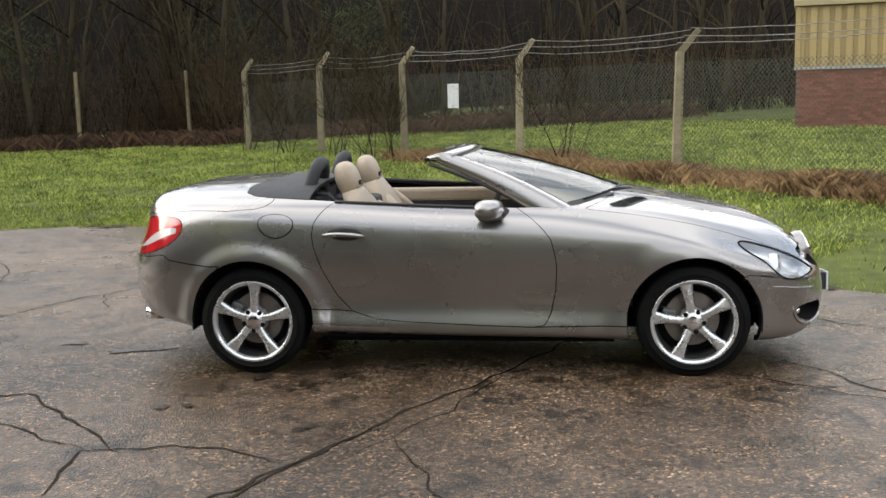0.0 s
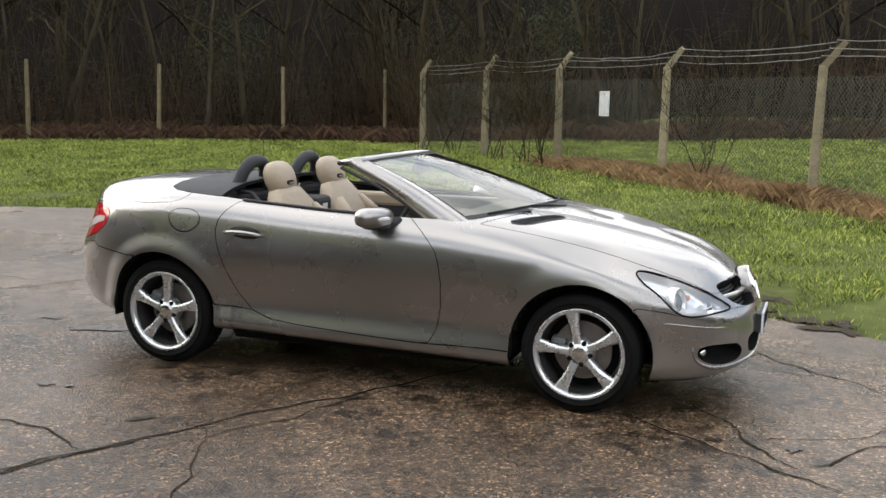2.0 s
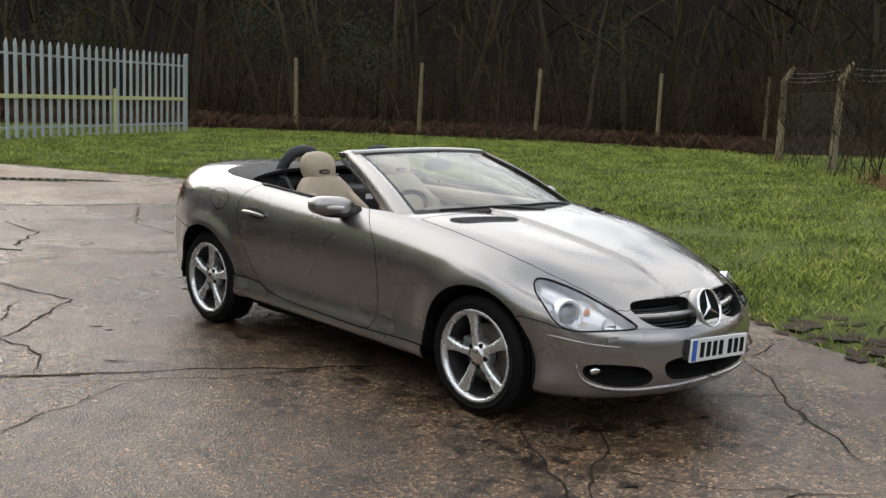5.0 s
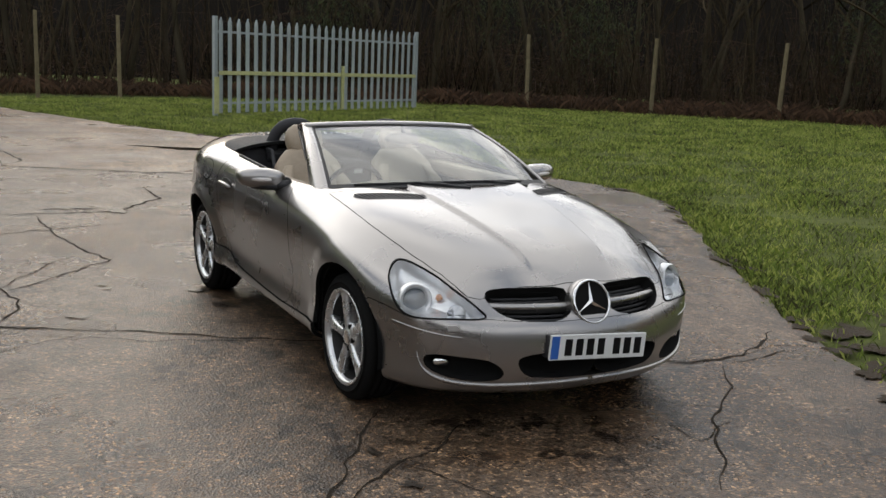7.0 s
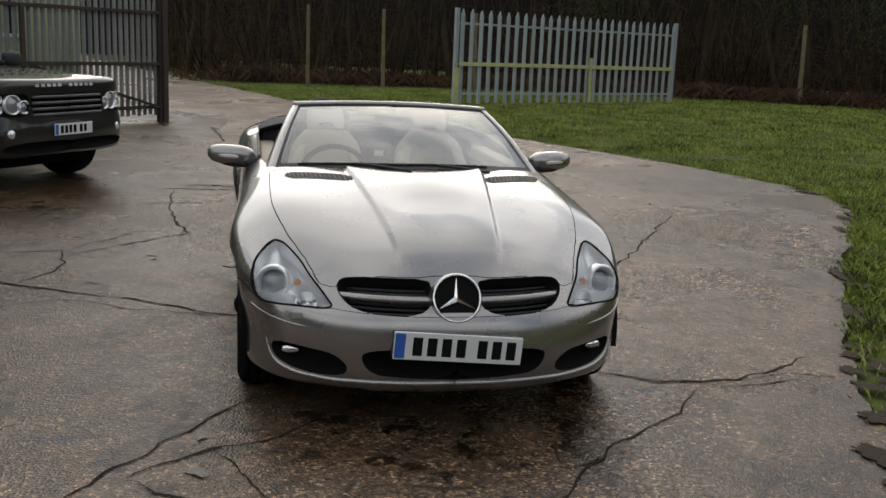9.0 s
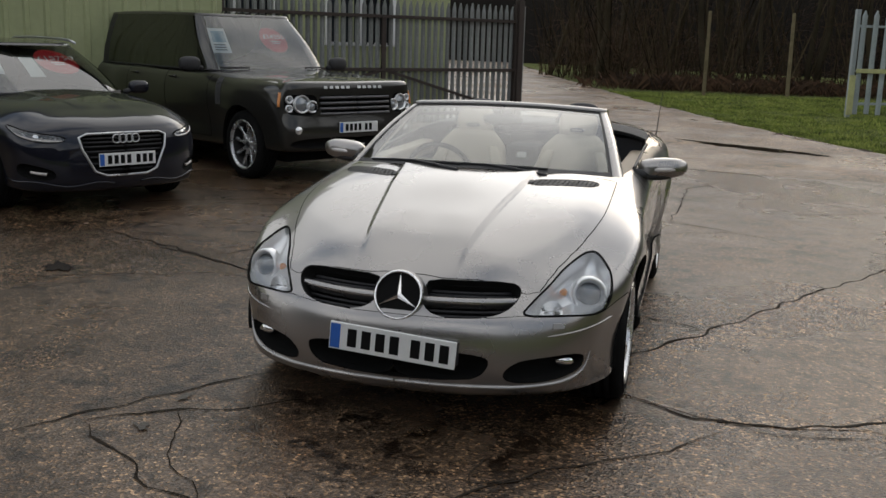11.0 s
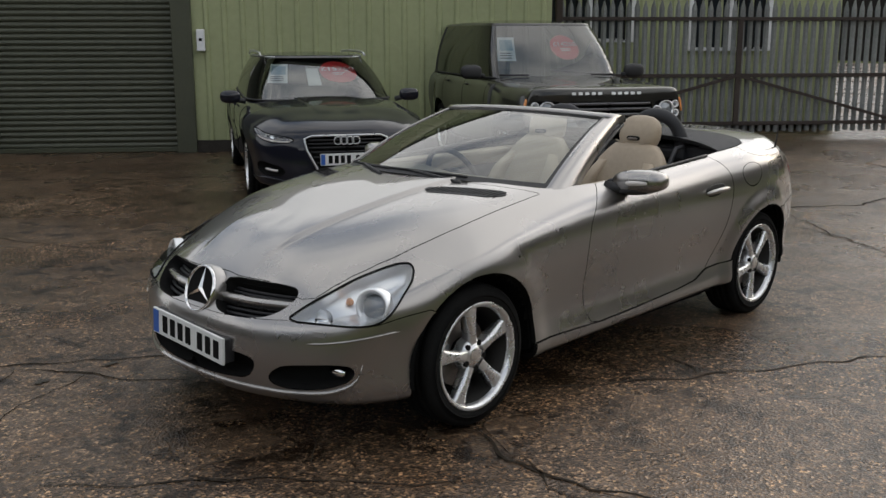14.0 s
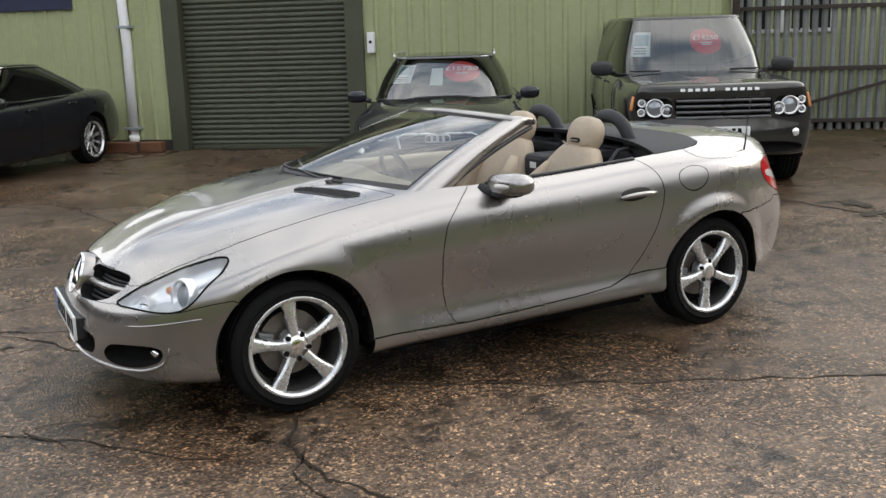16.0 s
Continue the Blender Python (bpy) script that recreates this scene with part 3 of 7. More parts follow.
def chain_link(name, line, mat, tall, pitch, r, label):
    """Woven diagonal wires between the posts."""
    V, F = [], []
    for (ax, ay), (bx, by) in zip(line[:-1], line[1:]):
        p, q = Vector((ax, ay, height(ax, ay) + 0.02)), Vector((bx, by, height(bx, by) + 0.02))
        d = (q - p)
        n = int(d.length / pitch)
        rows = int(tall / pitch)
        side = Vector((0, 0, r))
        nd = d.normalized()

        def wire(u0, z0, u1, z1):
            a2, b2 = p + nd * u0 + Vector((0, 0, z0)), p + nd * u1 + Vector((0, 0, z1))
            k = len(V)
            w = nd * r
            V.extend((a2 - w, a2 + w, b2 + w, b2 - w))
            F.append((k, k + 1, k + 2, k + 3))

        L = d.length
        for s in range(-rows, n + 1):
            u0, u1 = s * pitch, s * pitch + tall
            a0, a1 = max(0, u0), min(L, u1)
            if a1 > a0:
                wire(a0, a0 - u0, a1, a1 - u0)
                wire(a0, tall - (a0 - u0), a1, tall - (a1 - u0))
        wire(0, tall, L, tall)
    return tagged(raw(name, V, F, mat), label, "fence mesh", kind="stuff")


chain_link("chain_link_mesh", FENCE_A, M_MESHGREEN, 1.72, 0.075, 0.004, "sagging green chain-link mesh between concrete posts")
# warning sign on the mesh
sg = thing("fence_sign", pose(-1.5, 13.4, height(-1.5, 13.4), 0, 0, -47))
part("board", box(-0.17, 0.17, -0.012, 0.006, 1.05, 1.52, 0.004), M_WHITE, sg)
for z in (1.1, 1.47):
    part("fixing", box(-0.02, 0.02, -0.018, -0.011, z - 0.01, z + 0.01), M_WIRE, sg)
tagged(sg, "blank white rectangular sign hung on the chain-link fence", "sign")

# dead growth along the fence foot
def along(line, spread, dz=0.0):
    seg = [(Vector((*a, 0)), Vector((*b2, 0))) for a, b2 in zip(line[:-1], line[1:])]

    def f(rng):
        a, b2 = seg[rng.randint(len(seg))]
        p = a.lerp(b2, rng.uniform())
        x, y = p.x + rng.normal() * spread, p.y + rng.normal() * spread
        return x, y, height(x, y) + dz, 0.6 + 0.8 * abs(noise.noise((x * 0.8, y * 0.8, 1)))
    return f


blades("dead_grass", 40000, along([(5.5, 5.3)] + FENCE_A[:4], 0.25), 0.24, M_DRYGRASS, "tangled dead brown grass at the fence foot", "dead grass", bend=1.0, seed=5)
blades("undergrowth", 30000, along([(4.5, 31), (-1.5, 25.8), (-9.0, 24.6), (-12.6, 28.6), (-19.0, 23.8), (-24.6, 17.6), (-29.0, 11), (-30, -2)], 0.75), 0.5, M_LEAVES, "brown brambles and dead stems under the trees", "undergrowth", bend=1.2, seed=6)
blades("leaf_litter", 20000, along([(-2.0, 25.2), (-9, 24), (-12.4, 28.0), (-18.8, 23.3), (-24.3, 17.2), (-28.5, 10.5)], 0.5), 0.1, M_LEAVES, "fallen brown leaves at the wood's edge", "leaf litter", bend=1.5, seed=7)

# ---- woods ----
def grow(rng, base, tall, r, levels=3, spread=0.55, lean=0.1):
    """Paths of a bare tree: a bent tapered trunk with limbs and twigs."""
    paths = []

    def limb(p, d, length, rad, lev):
        n = 5 if lev else 7
        pts, rads = [p.copy()], [rad]
        q, dd = p.copy(), d.copy()
        for i in range(n):
            dd = (dd + Vector((rng.gauss(0, 0.16), rng.gauss(0, 0.16), rng.gauss(0.03, 0.1)))).normalized()
            q = q + dd * length / n
            pts.append(q.copy())
            rads.append(max(0.004, rad * (1 - 0.8 * (i + 1) / n)))
            if lev < levels and i >= (2 if lev == 0 else 1):
                for _ in range(rng.choice((1, 2, 2))):
                    sd = Vector((rng.gauss(0, 1), rng.gauss(0, 1), rng.uniform(0.1, 0.9))).normalized()
                    limb(q, (dd * (1 - spread) + sd * spread).normalized(), length * rng.uniform(0.3, 0.5), rads[-1] * 0.6, lev + 1)
        paths.append((pts, rads))

    limb(Vector(base), Vector((rng.gauss(0, lean), rng.gauss(0, lean), 1)).normalized(), tall, r, 0)
    return paths


def wood_depth(rng):
    """A place in the belt of woodland behind the fences."""
    line = [(20, 44), (9, 35), (-1, 27), (-9.5, 26), (-13, 29.8), (-19.5, 25), (-25.5, 18.3), (-30, 11), (-31, -2), (-40, -7)]
    i = rng.choice(range(len(line) - 1))
    a, b2 = Vector((*line[i], 0)), Vector((*line[i + 1], 0))
    p = a.lerp(b2, rng.random())
    back = Vector((-0.7, 0.72, 0)) if i > 1 else Vector((-0.3, 0.95, 0))
    return p + back * (abs(rng.gauss(0, 3.2)) + 0.3)


rng_t = random.Random(21)
tree_kinds = []
for k in range(5):
    t = thing("tree", pose(0, 0, -60 - 20 * k))
    paths = grow(rng_t, (0, 0, -0.2), rng_t.uniform(7.5, 10.5), rng_t.uniform(0.09, 0.17), 3, 0.62)
    V, F = tube_mesh(paths[-1:], 8)
    raw("trunk", V, F, M_BARK, t, smooth=True)
    V, F = tube_mesh(paths[:-1], 3)
    raw("crown", V, F, M_TWIG, t)
    tree_kinds.append(tagged(t, "bare winter tree with many fine twigs", "tree", group="woodland trees"))
for i in range(90):
    p = wood_depth(rng_t)
    src = tree_kinds[i % 5]
    m = pose(p.x, p.y, height(p.x, p.y), 0, 0, rng_t.uniform(0, 360))
    if i < 5:
        src.matrix_world = m
    else:
        copy_thing(src, m)
stems, scrub = [], []
for i in range(3200):
    p = wood_depth(rng_t)
    z = height(p.x, p.y)
    h = rng_t.uniform(1.5, 6.0)
    d = Vector((rng_t.gauss(0, 0.22), rng_t.gauss(0, 0.22), 1))
    c = Vector((rng_t.gauss(0, 0.3), rng_t.gauss(0, 0.3), 0))
    b0 = Vector((p.x, p.y, z - 0.1))
    r = rng_t.uniform(0.008, 0.03)
    stems.append(([b0, b0 + d * h * 0.35 + c * 0.4, b0 + d * h * 0.7 + c, b0 + d * h + c * 1.2], [r, r * 0.8, r * 0.5, r * 0.2]))
V, F = tube_mesh(stems, 3)
tagged(raw("saplings", V, F, M_TWIG), "dense thin bare saplings filling the wood", "saplings", kind="stuff")
for i in range(17000):
    p = wood_depth(rng_t)
    z = height(p.x, p.y) + abs(rng_t.gauss(0, 1.5))
    a = Vector((p.x, p.y, z))
    d = Vector((rng_t.gauss(0, 1), rng_t.gauss(0, 1), rng_t.gauss(0.2, 0.7))) * rng_t.uniform(0.3, 0.9)
    scrub.append(([a, a + d * 0.5 + Vector((0, 0, 0.08)), a + d], [0.007, 0.006, 0.003]))
V, F = tube_mesh(scrub, 3)
tagged(raw("brambles", V, F, M_LEAVES), "tangled brown bramble and twig thicket", "thicket", kind="stuff")
# shrubs that stand free along the fence
for (x, y, s) in ((-3.6, 14.9, 2.4), (-4.3, 15.6, 2.8), (-2.9, 14.0, 1.9), (0.6, 11.2, 2.1), (-7.4, 19.0, 2.6), (-9.0, 22.4, 2.4), (-6.0, 17.4, 2.0)):
    t = thing("shrub", pose(x, y, height(x, y)))
    paths = []
    for _ in range(7):
        paths += grow(rng_t, (rng_t.gauss(0, 0.12), rng_t.gauss(0, 0.12), -0.05), s * rng_t.uniform(0.6, 1.0), 0.012, 2, 0.45, 0.3)
    V, F = tube_mesh(paths, 3)
    raw("crown", V, F, M_TWIG, t)
    tagged(t, "leafless reddish-brown shrub growing through the fence", "shrub", group="shrubs")
# ivy and evergreen clumps low in the wood
def ivy_place(rng):
    cx, cy, cz, r = ((-19, 28, 3.2, 1.9), (-11, 29.5, 3.4, 1.9), (-25.5, 20.5, 3.0, 1.8), (-28.5, 18, 4.0, 1.7), (-6, 28, 3.8, 1.7), (-31, 12, 2.8, 1.6))[rng.randint(6)]
    d = rng.normal(size=3) * r * 0.5
    return cx + d[0], cy + d[1], cz + d[2], 1.0


blades("ivy", 9000, ivy_place, 0.13, M_IVY, "dark ivy climbing the woodland trees", "ivy", bend=1.4, seed=9)
# wooded bank far behind the trees; its near-black colour carries the wood's deep shade
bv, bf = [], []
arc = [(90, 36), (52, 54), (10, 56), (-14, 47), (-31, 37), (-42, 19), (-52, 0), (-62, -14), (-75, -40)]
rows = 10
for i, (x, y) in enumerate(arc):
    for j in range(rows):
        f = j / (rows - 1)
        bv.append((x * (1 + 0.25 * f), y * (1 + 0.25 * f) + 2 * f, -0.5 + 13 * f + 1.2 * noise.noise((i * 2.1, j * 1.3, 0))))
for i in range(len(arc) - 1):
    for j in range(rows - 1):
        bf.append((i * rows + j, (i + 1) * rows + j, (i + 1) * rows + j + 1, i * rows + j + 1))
tagged(raw("backdrop", bv, bf, M_WOODS, smooth=True), "wooded bank closing the view, near-black for the shade inside the wood", "backdrop", kind="structure")
# added out of view: a dark backdrop that darkens the car fronts' reflections
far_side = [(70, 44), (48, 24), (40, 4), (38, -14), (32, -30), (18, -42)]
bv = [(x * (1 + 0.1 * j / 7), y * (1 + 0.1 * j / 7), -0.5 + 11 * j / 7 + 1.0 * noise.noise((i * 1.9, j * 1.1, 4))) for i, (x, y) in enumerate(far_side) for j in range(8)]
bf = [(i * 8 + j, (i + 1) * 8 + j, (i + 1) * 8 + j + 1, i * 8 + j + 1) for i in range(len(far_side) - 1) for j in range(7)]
tagged(raw("unseen_dark_backdrop", bv, bf, M_WOODS, smooth=True), "unseen dark backdrop added to darken reflections in the car fronts", "backdrop", kind="structure")

# ---- palisade leaf on the grass ----
def palisade(name, m, length, tall, n, mat, rails, label, pale_w=0.065, rail_mat=None, end_posts=(0, 1), braces=False, rail_lab="", pale_y=-0.035):
    t = thing(name, m)
    half = pale_w / 2
    prof = [(-half, 0.012), (-half * 0.4, -0.012), (half * 0.4, -0.012), (half, 0.012)]
    me_v, me_f = [], []
    for z, pinch in ((0.06, 1), (tall - 0.12, 1), (tall, 0.15)):
        for x, y in prof:
            me_v.append((x * pinch, y, z))
    for lev in range(2):
        for i in range(3):
            me_f.append((lev * 4 + i, lev * 4 + i + 1, lev * 4 + 5 + i, lev * 4 + 4 + i))
    off = len(me_v)
    me_v += [(x, y + 0.004, z) for x, y, z in me_v]
    me_f += [tuple(off + k for k in reversed(f)) for f in me_f[:6]]
    me = bpy.data.meshes.new("pale")
    me.from_pydata(me_v, [], me_f)
    me.materials.append(mat)
    for i in range(n):
        o = new("pale", me)
        o.parent = t
        o.location = (length * (i + 0.5) / n, pale_y, 0.012 * math.sin(i * 2.3))
    for z in rails:
        part("rail", box(0, length, -0.02, 0.03, z - 0.028, z + 0.028, 0.004, 1), rail_mat or mat, t, rail_lab)
    for e in end_posts:
        part("post", box(e * length - 0.05, e * length + 0.05, -0.03, 0.07, -0.1, tall + 0.02, 0.006, 1), rail_mat or mat, t)
    if braces:
        for a, b2 in (((0.1, rails[0]), (length / 2, rails[-2])), ((length / 2, rails[-2]), (length - 0.1, rails[0]))):
            v, f = tube_mesh([([Vector((a[0], -0.03, a[1])), Vector((b2[0], -0.03, b2[1]))], 0.032)], 4)
            raw("brace", v, f, M_RUST, t)
        part("stile", box(length / 2 - 0.04, length / 2 + 0.04, -0.045, 0.0, rails[0], rails[-1], 0.005, 1), M_RUST, t)
    return tagged(t, label, "palisade gate")


ga, gb = Vector((-19.2, 4.25, 0)), Vector((-23.4, 11.9, 0))
ang = math.degrees(math.atan2(gb.y - ga.y, gb.x - ga.x))
pal = palisade("palisade_gate", pose(ga.x, ga.y, 0.03, 0, 0, ang), (gb - ga).length, 2.4, 28, M_GALV, (0.3, 1.05, 2.05), "open galvanised steel palisade gate standing in the grass", 0.14)
part("latch_plate", box(-0.09, 0.06, -0.07, -0.04, 0.05, 0.95, 0.004), M_LICHEN, pal, "lichen-covered lock plate")
part("drop_post", box(4.85, 4.95, -0.12, -0.07, 0.05, 1.3, 0.005), M_LICHEN, pal, "lichen-yellow drop bolt post")
part("midrail", box(0.05, 8.6, -0.085, -0.055, 1.0, 1.1, 0.004), M_LICHEN, pal, "mid rail yellow with lichen")

# ---- shed with roller shutter ----
W_AT, W_ANG = (-1.43, -10.78), math.degrees(math.atan2(0.638, -0.77))
WALL = pose(W_AT[0], W_AT[1], 0, 0, 0, W_ANG)   # local x runs along the wall, local +y lies behind it? the yard is at -y


def cladding(name, k0, k1, z0, z1, y, label, pitch=0.25, depth=0.03, mat=None, sheet=1.0):
    """Profiled sheets with raised trapezoid ribs."""
    t = thing(name, WALL)
    n = max(1, round((k1 - k0) / sheet))
    for s in range(n):
        a, b2 = k0 + (k1 - k0) * s / n, k0 + (k1 - k0) * (s + 1) / n
        xs, ys = [], []
        c = max(1, round((b2 - a) / pitch))
        w = (b2 - a) / c
        for i in range(c):
            for f, d in ((0, 0), (0.62, 0), (0.72, -depth), (0.88, -depth), (0.98, 0)):
                xs.append(a + (i + f) * w)
                ys.append(y + d)
        xs.append(b2)
        ys.append(y)
        V = [(x, yy, z0) for x, yy in zip(xs, ys)] + [(x, yy, z1) for x, yy in zip(xs, ys)] + [(a, y + 0.05, z0), (b2, y + 0.05, z0), (a, y + 0.05, z1), (b2, y + 0.05, z1)]
        m2 = len(xs)
        F = [(i, i + 1, m2 + i + 1, m2 + i) for i in range(m2 - 1)] + [(2 * m2, 2 * m2 + 2, 2 * m2 + 3, 2 * m2 + 1)]
        raw("panel", V, F, mat or M_CLAD, t)
    return tagged(t, label, "wall", kind="structure")
cladding("wall_shed_right", 2.9, 7.95, 0.17, 4.6, 0.0, "pale green ribbed steel cladding on the shed")
cladding("wall_shed_left", -7.0, -0.27, 0.17, 4.6, 0.0, "pale green ribbed steel cladding beside the shutter")
cladding("wall_shed_top", -0.27, 2.9, 3.4, 4.6, 0.0, "pale green ribbed cladding over the shutter")
cladding("wall_back", 7.95, 13.4, 0.1, 4.4, 2.2, "set-back pale green cladding behind the gate")
tagged(obj("wall_plinth_right", box(2.9, 7.95, 0.0, 0.2, -0.05, 0.168), M_PLINTH), "dark concrete plinth under cladding", "plinth", kind="structure").matrix_world = WALL
tagged(obj("wall_plinth_left", box(-7.0, -0.27, 0.0, 0.2, -0.05, 0.168), M_PLINTH), "dark concrete plinth under cladding", "plinth", kind="structure").matrix_world = WALL
tagged(obj("wall_return", box(7.93, 8.03, 0.02, 2.2, -0.05, 4.6), M_CLAD), "end wall of the green shed", "wall", kind="structure").matrix_world = WALL
tagged(obj("wall_shed_back", box(-7.0, 13.4, 5.0, 5.2, -0.05, 4.6), M_CLAD), "plain rear wall closing the shed", "wall", kind="structure").matrix_world = WALL
tagged(obj("wall_shed_end", box(-7.2, -7.0, -0.05, 5.2, -0.05, 4.6), M_CLAD), "plain end wall closing the shed", "wall", kind="structure").matrix_world = WALL
tagged(obj("wall_back_end", box(13.4, 13.6, 2.2, 5.2, -0.05, 4.4), M_CLAD), "plain end wall of the set-back shed", "wall", kind="structure").matrix_world = WALL
tagged(obj("roof_back", box(8.2, 13.7, 2.0, 5.3, 4.4, 4.55, 0.02), M_DKGREEN), "dark green roof of the set-back shed", "roof", kind="structure").matrix_world = WALL
tagged(obj("roof_shed", box(-7.3, 8.2, -0.25, 5.3, 4.6, 4.75, 0.02), M_DKGREEN), "dark green shed roof edge", "roof", kind="structure").matrix_world = WALL
sh = thing("roller_shutter", WALL)
slat_v, slat_f = [], []
seg = 8
for i in range(seg + 1):
    a = math.pi * i / seg
    slat_v += [(0.0, 0.12 - 0.022 * math.sin(a), 0.078 * i / seg), (2.62, 0.12 - 0.022 * math.sin(a), 0.078 * i / seg)]
slat_f = [(2 * i, 2 * i + 1, 2 * i + 3, 2 * i + 2) for i in range(seg)]
slat_me = bpy.data.meshes.new("slat")
slat_me.from_pydata(slat_v, [], slat_f)
slat_me.materials.append(M_SHUTTER)
for i in range(42):
    o = new("slat", slat_me)
    o.parent = sh
    o.location = (0, 0, 0.06 + 0.08 * i)
part("bottom_bar", box(0.0, 2.62, 0.08, 0.15, 0.005, 0.07, 0.006), M_DKGREEN, sh)
part("backing", box(0.0, 2.62, 0.14, 0.16, 0.0, 3.45), M_DKGREEN, sh)
for a, b2 in ((-0.27, -0.003), (2.623, 2.9)):
    part("jamb", box(a, b2, -0.06, 0.16, 0.0, 3.45, 0.008), M_DKGREEN, sh, "dark green steel door jamb")
part("lintel", box(-0.27, 2.9, -0.06, 0.2, 3.45, 3.75, 0.008), M_DKGREEN, sh)
tagged(sh, "closed olive green steel roller shutter door", "shutter door")
dp = thing("downpipe", WALL)
tube("pipe", [([(-0.88, -0.1, 0.25), (-0.86, -0.1, 1.6), (-0.98, -0.1, 4.5)], 0.075)], M_WHITE, dp, 14)
for z in (0.34, 1.9, 3.4):
    part("bracket", box(-1.0, -0.76, -0.18, 0.0, z, z + 0.04, 0.005), M_GALV, dp)
tube("shoe", [([(-0.88, -0.1, 0.25), (-0.88, -0.12, 0.14)], [0.085, 0.085])], M_WHITE, dp, 14)
tagged(dp, "white plastic downpipe on the shed wall", "downpipe")
tb = thing("timber_baulk", WALL)
part("baulk", box(-1.4, -0.35, -0.3, -0.12, 0.0, 0.16, 0.015), M_TIMBER, tb)
part("strap", box(-0.75, -0.7, -0.306, -0.114, 0.0, 0.166), M_RUST, tb)
tagged(tb, "wet red-brown timber baulk at the pipe foot", "timber")
cb = thing("switch_box", WALL)
part("housing", box(2.97, 3.08, -0.12, -0.03, 1.42, 1.72, 0.012), M_WHITE, cb)
part("button", box(3.005, 3.045, -0.13, -0.118, 1.56, 1.6, 0.004), M_DARK, cb)
tagged(cb, "white shutter control box on the wall", "switch")
ns = thing("wall_sign", WALL)
part("board", box(-3.2, -1.75, -0.06, -0.035, 2.22, 3.0, 0.004), simple("navy_sign", (0.02, 0.025, 0.06), 0.4), ns)
tagged(ns, "dark navy sign board on the green wall", "sign")


def barred_window(k0, k1, z0, z1, y):
    t = thing("window", WALL)
    part("pane", box(k0, k1, y - 0.02, y - 0.015, z0, z1), simple("dark_pane", (0.02, 0.025, 0.03), 0.08), t)
    for a in (k0, (k0 + k1) / 2, k1):
        part("frame", box(a - 0.035, a + 0.035, y - 0.07, y - 0.022, z0 - 0.03, z1 + 0.03, 0.005), M_WHITE, t)
    for z in (z0, z1):
        part("frame", box(k0 + 0.036, k1 - 0.036, y - 0.065, y - 0.022, z - 0.03, z + 0.03, 0.005), M_WHITE, t)
    for i in range(1, 9):
        x = k0 + (k1 - k0) * i / 9
        part("bar", box(x - 0.012, x + 0.012, y - 0.12, y - 0.096, z0, z1), M_DARK, t)
    return tagged(t, "dark window with white frame and steel bars", "window", kind="structure")


barred_window(8.4, 9.9, 1.55, 2.7, 2.2)
barred_window(10.9, 12.3, 1.4, 2.4, 2.2)
yg = palisade("yard_gate", WALL @ pose(8.3, 0.72, 0.06), 5.75, 2.1, 44, M_GALVDIRTY, (0.2, 0.95, 1.82), "open rusty palisade yard gate against the shed", 0.085, M_RUST, (0, 1), True, "rusty angle-iron rail", 0.055)
part("hinge_post", box(5.74, 5.86, -0.08, 0.06, -0.06, 2.2, 0.01), M_RUST, yg, "dirty steel gate post")
gp = WALL @ Vector((14.15, 0.72, 0.06))
yg2 = palisade("yard_gate_leaf", pose(gp.x, gp.y, 0.06, 0, 0, 188), 0.6, 2.1, 4, M_GALVDIRTY, (0.2, 0.95, 1.82), "edge-on second leaf of the palisade yard gate", 0.1)

# ---- ochre and brick building beyond the fence ----
bd = thing("house", pose(6.95, 22.0, 0, 0, 0, -14))
zb = 0.4
part("mortar_wall", box(0, 14, 0.02, 0.3, -0.2, 2.05), M_MORTAR, bd, "mortar bed of the brick wall")
part("end_wall", box(0.02, 0.3, 0.31, 8, -0.2, 2.05), M_MORTAR, bd)
part("ledge", box(-0.06, 14, -0.06, 0.3, 2.05, 2.13, 0.01), simple("grey_ledge", (0.3, 0.3, 0.28), 0.8), bd, "grey ledge between brick and cladding")
part("cladding_core", box(0.04, 14, 0.06, 8, 2.13, 3.72), M_YCLAD, bd)
for i in range(46):
    part("cladding_rib", box(0.02 + 0.3 * i, 0.2 + 0.3 * i, 0.0, 0.055, 2.135, 3.72, 0.01, 1), M_YCLAD, bd)
part("fascia", box(-0.1, 14.1, -0.12, 8.1, 3.725, 3.9, 0.02), simple("buff_fascia", (0.33, 0.27, 0.15), 0.7), bd, "buff roof-edge fascia")
part("corner_trim", box(-0.05, 0.09, -0.04, 0.1, 2.135, 3.72, 0.01), M_YCLAD, bd)
tagged(bd, "low building with ochre cladding over red brick", "building")
bm = box(0, 0.215, 0, 0.03, 0, 0.065, 0.004, 1)
brick_me = bpy.data.meshes.new("brick")
bm.to_mesh(brick_me)
bm.free()
brick_me.materials.append(M_BRICK)
for r in range(27):
    for c in range(11):
        o = new("brick", brick_me)
        o.parent = bd
        o.location = (0.225 * c + (0.1125 if r % 2 else 0), -0.012, 0.02 + 0.075 * r)
rv, rf = [], []
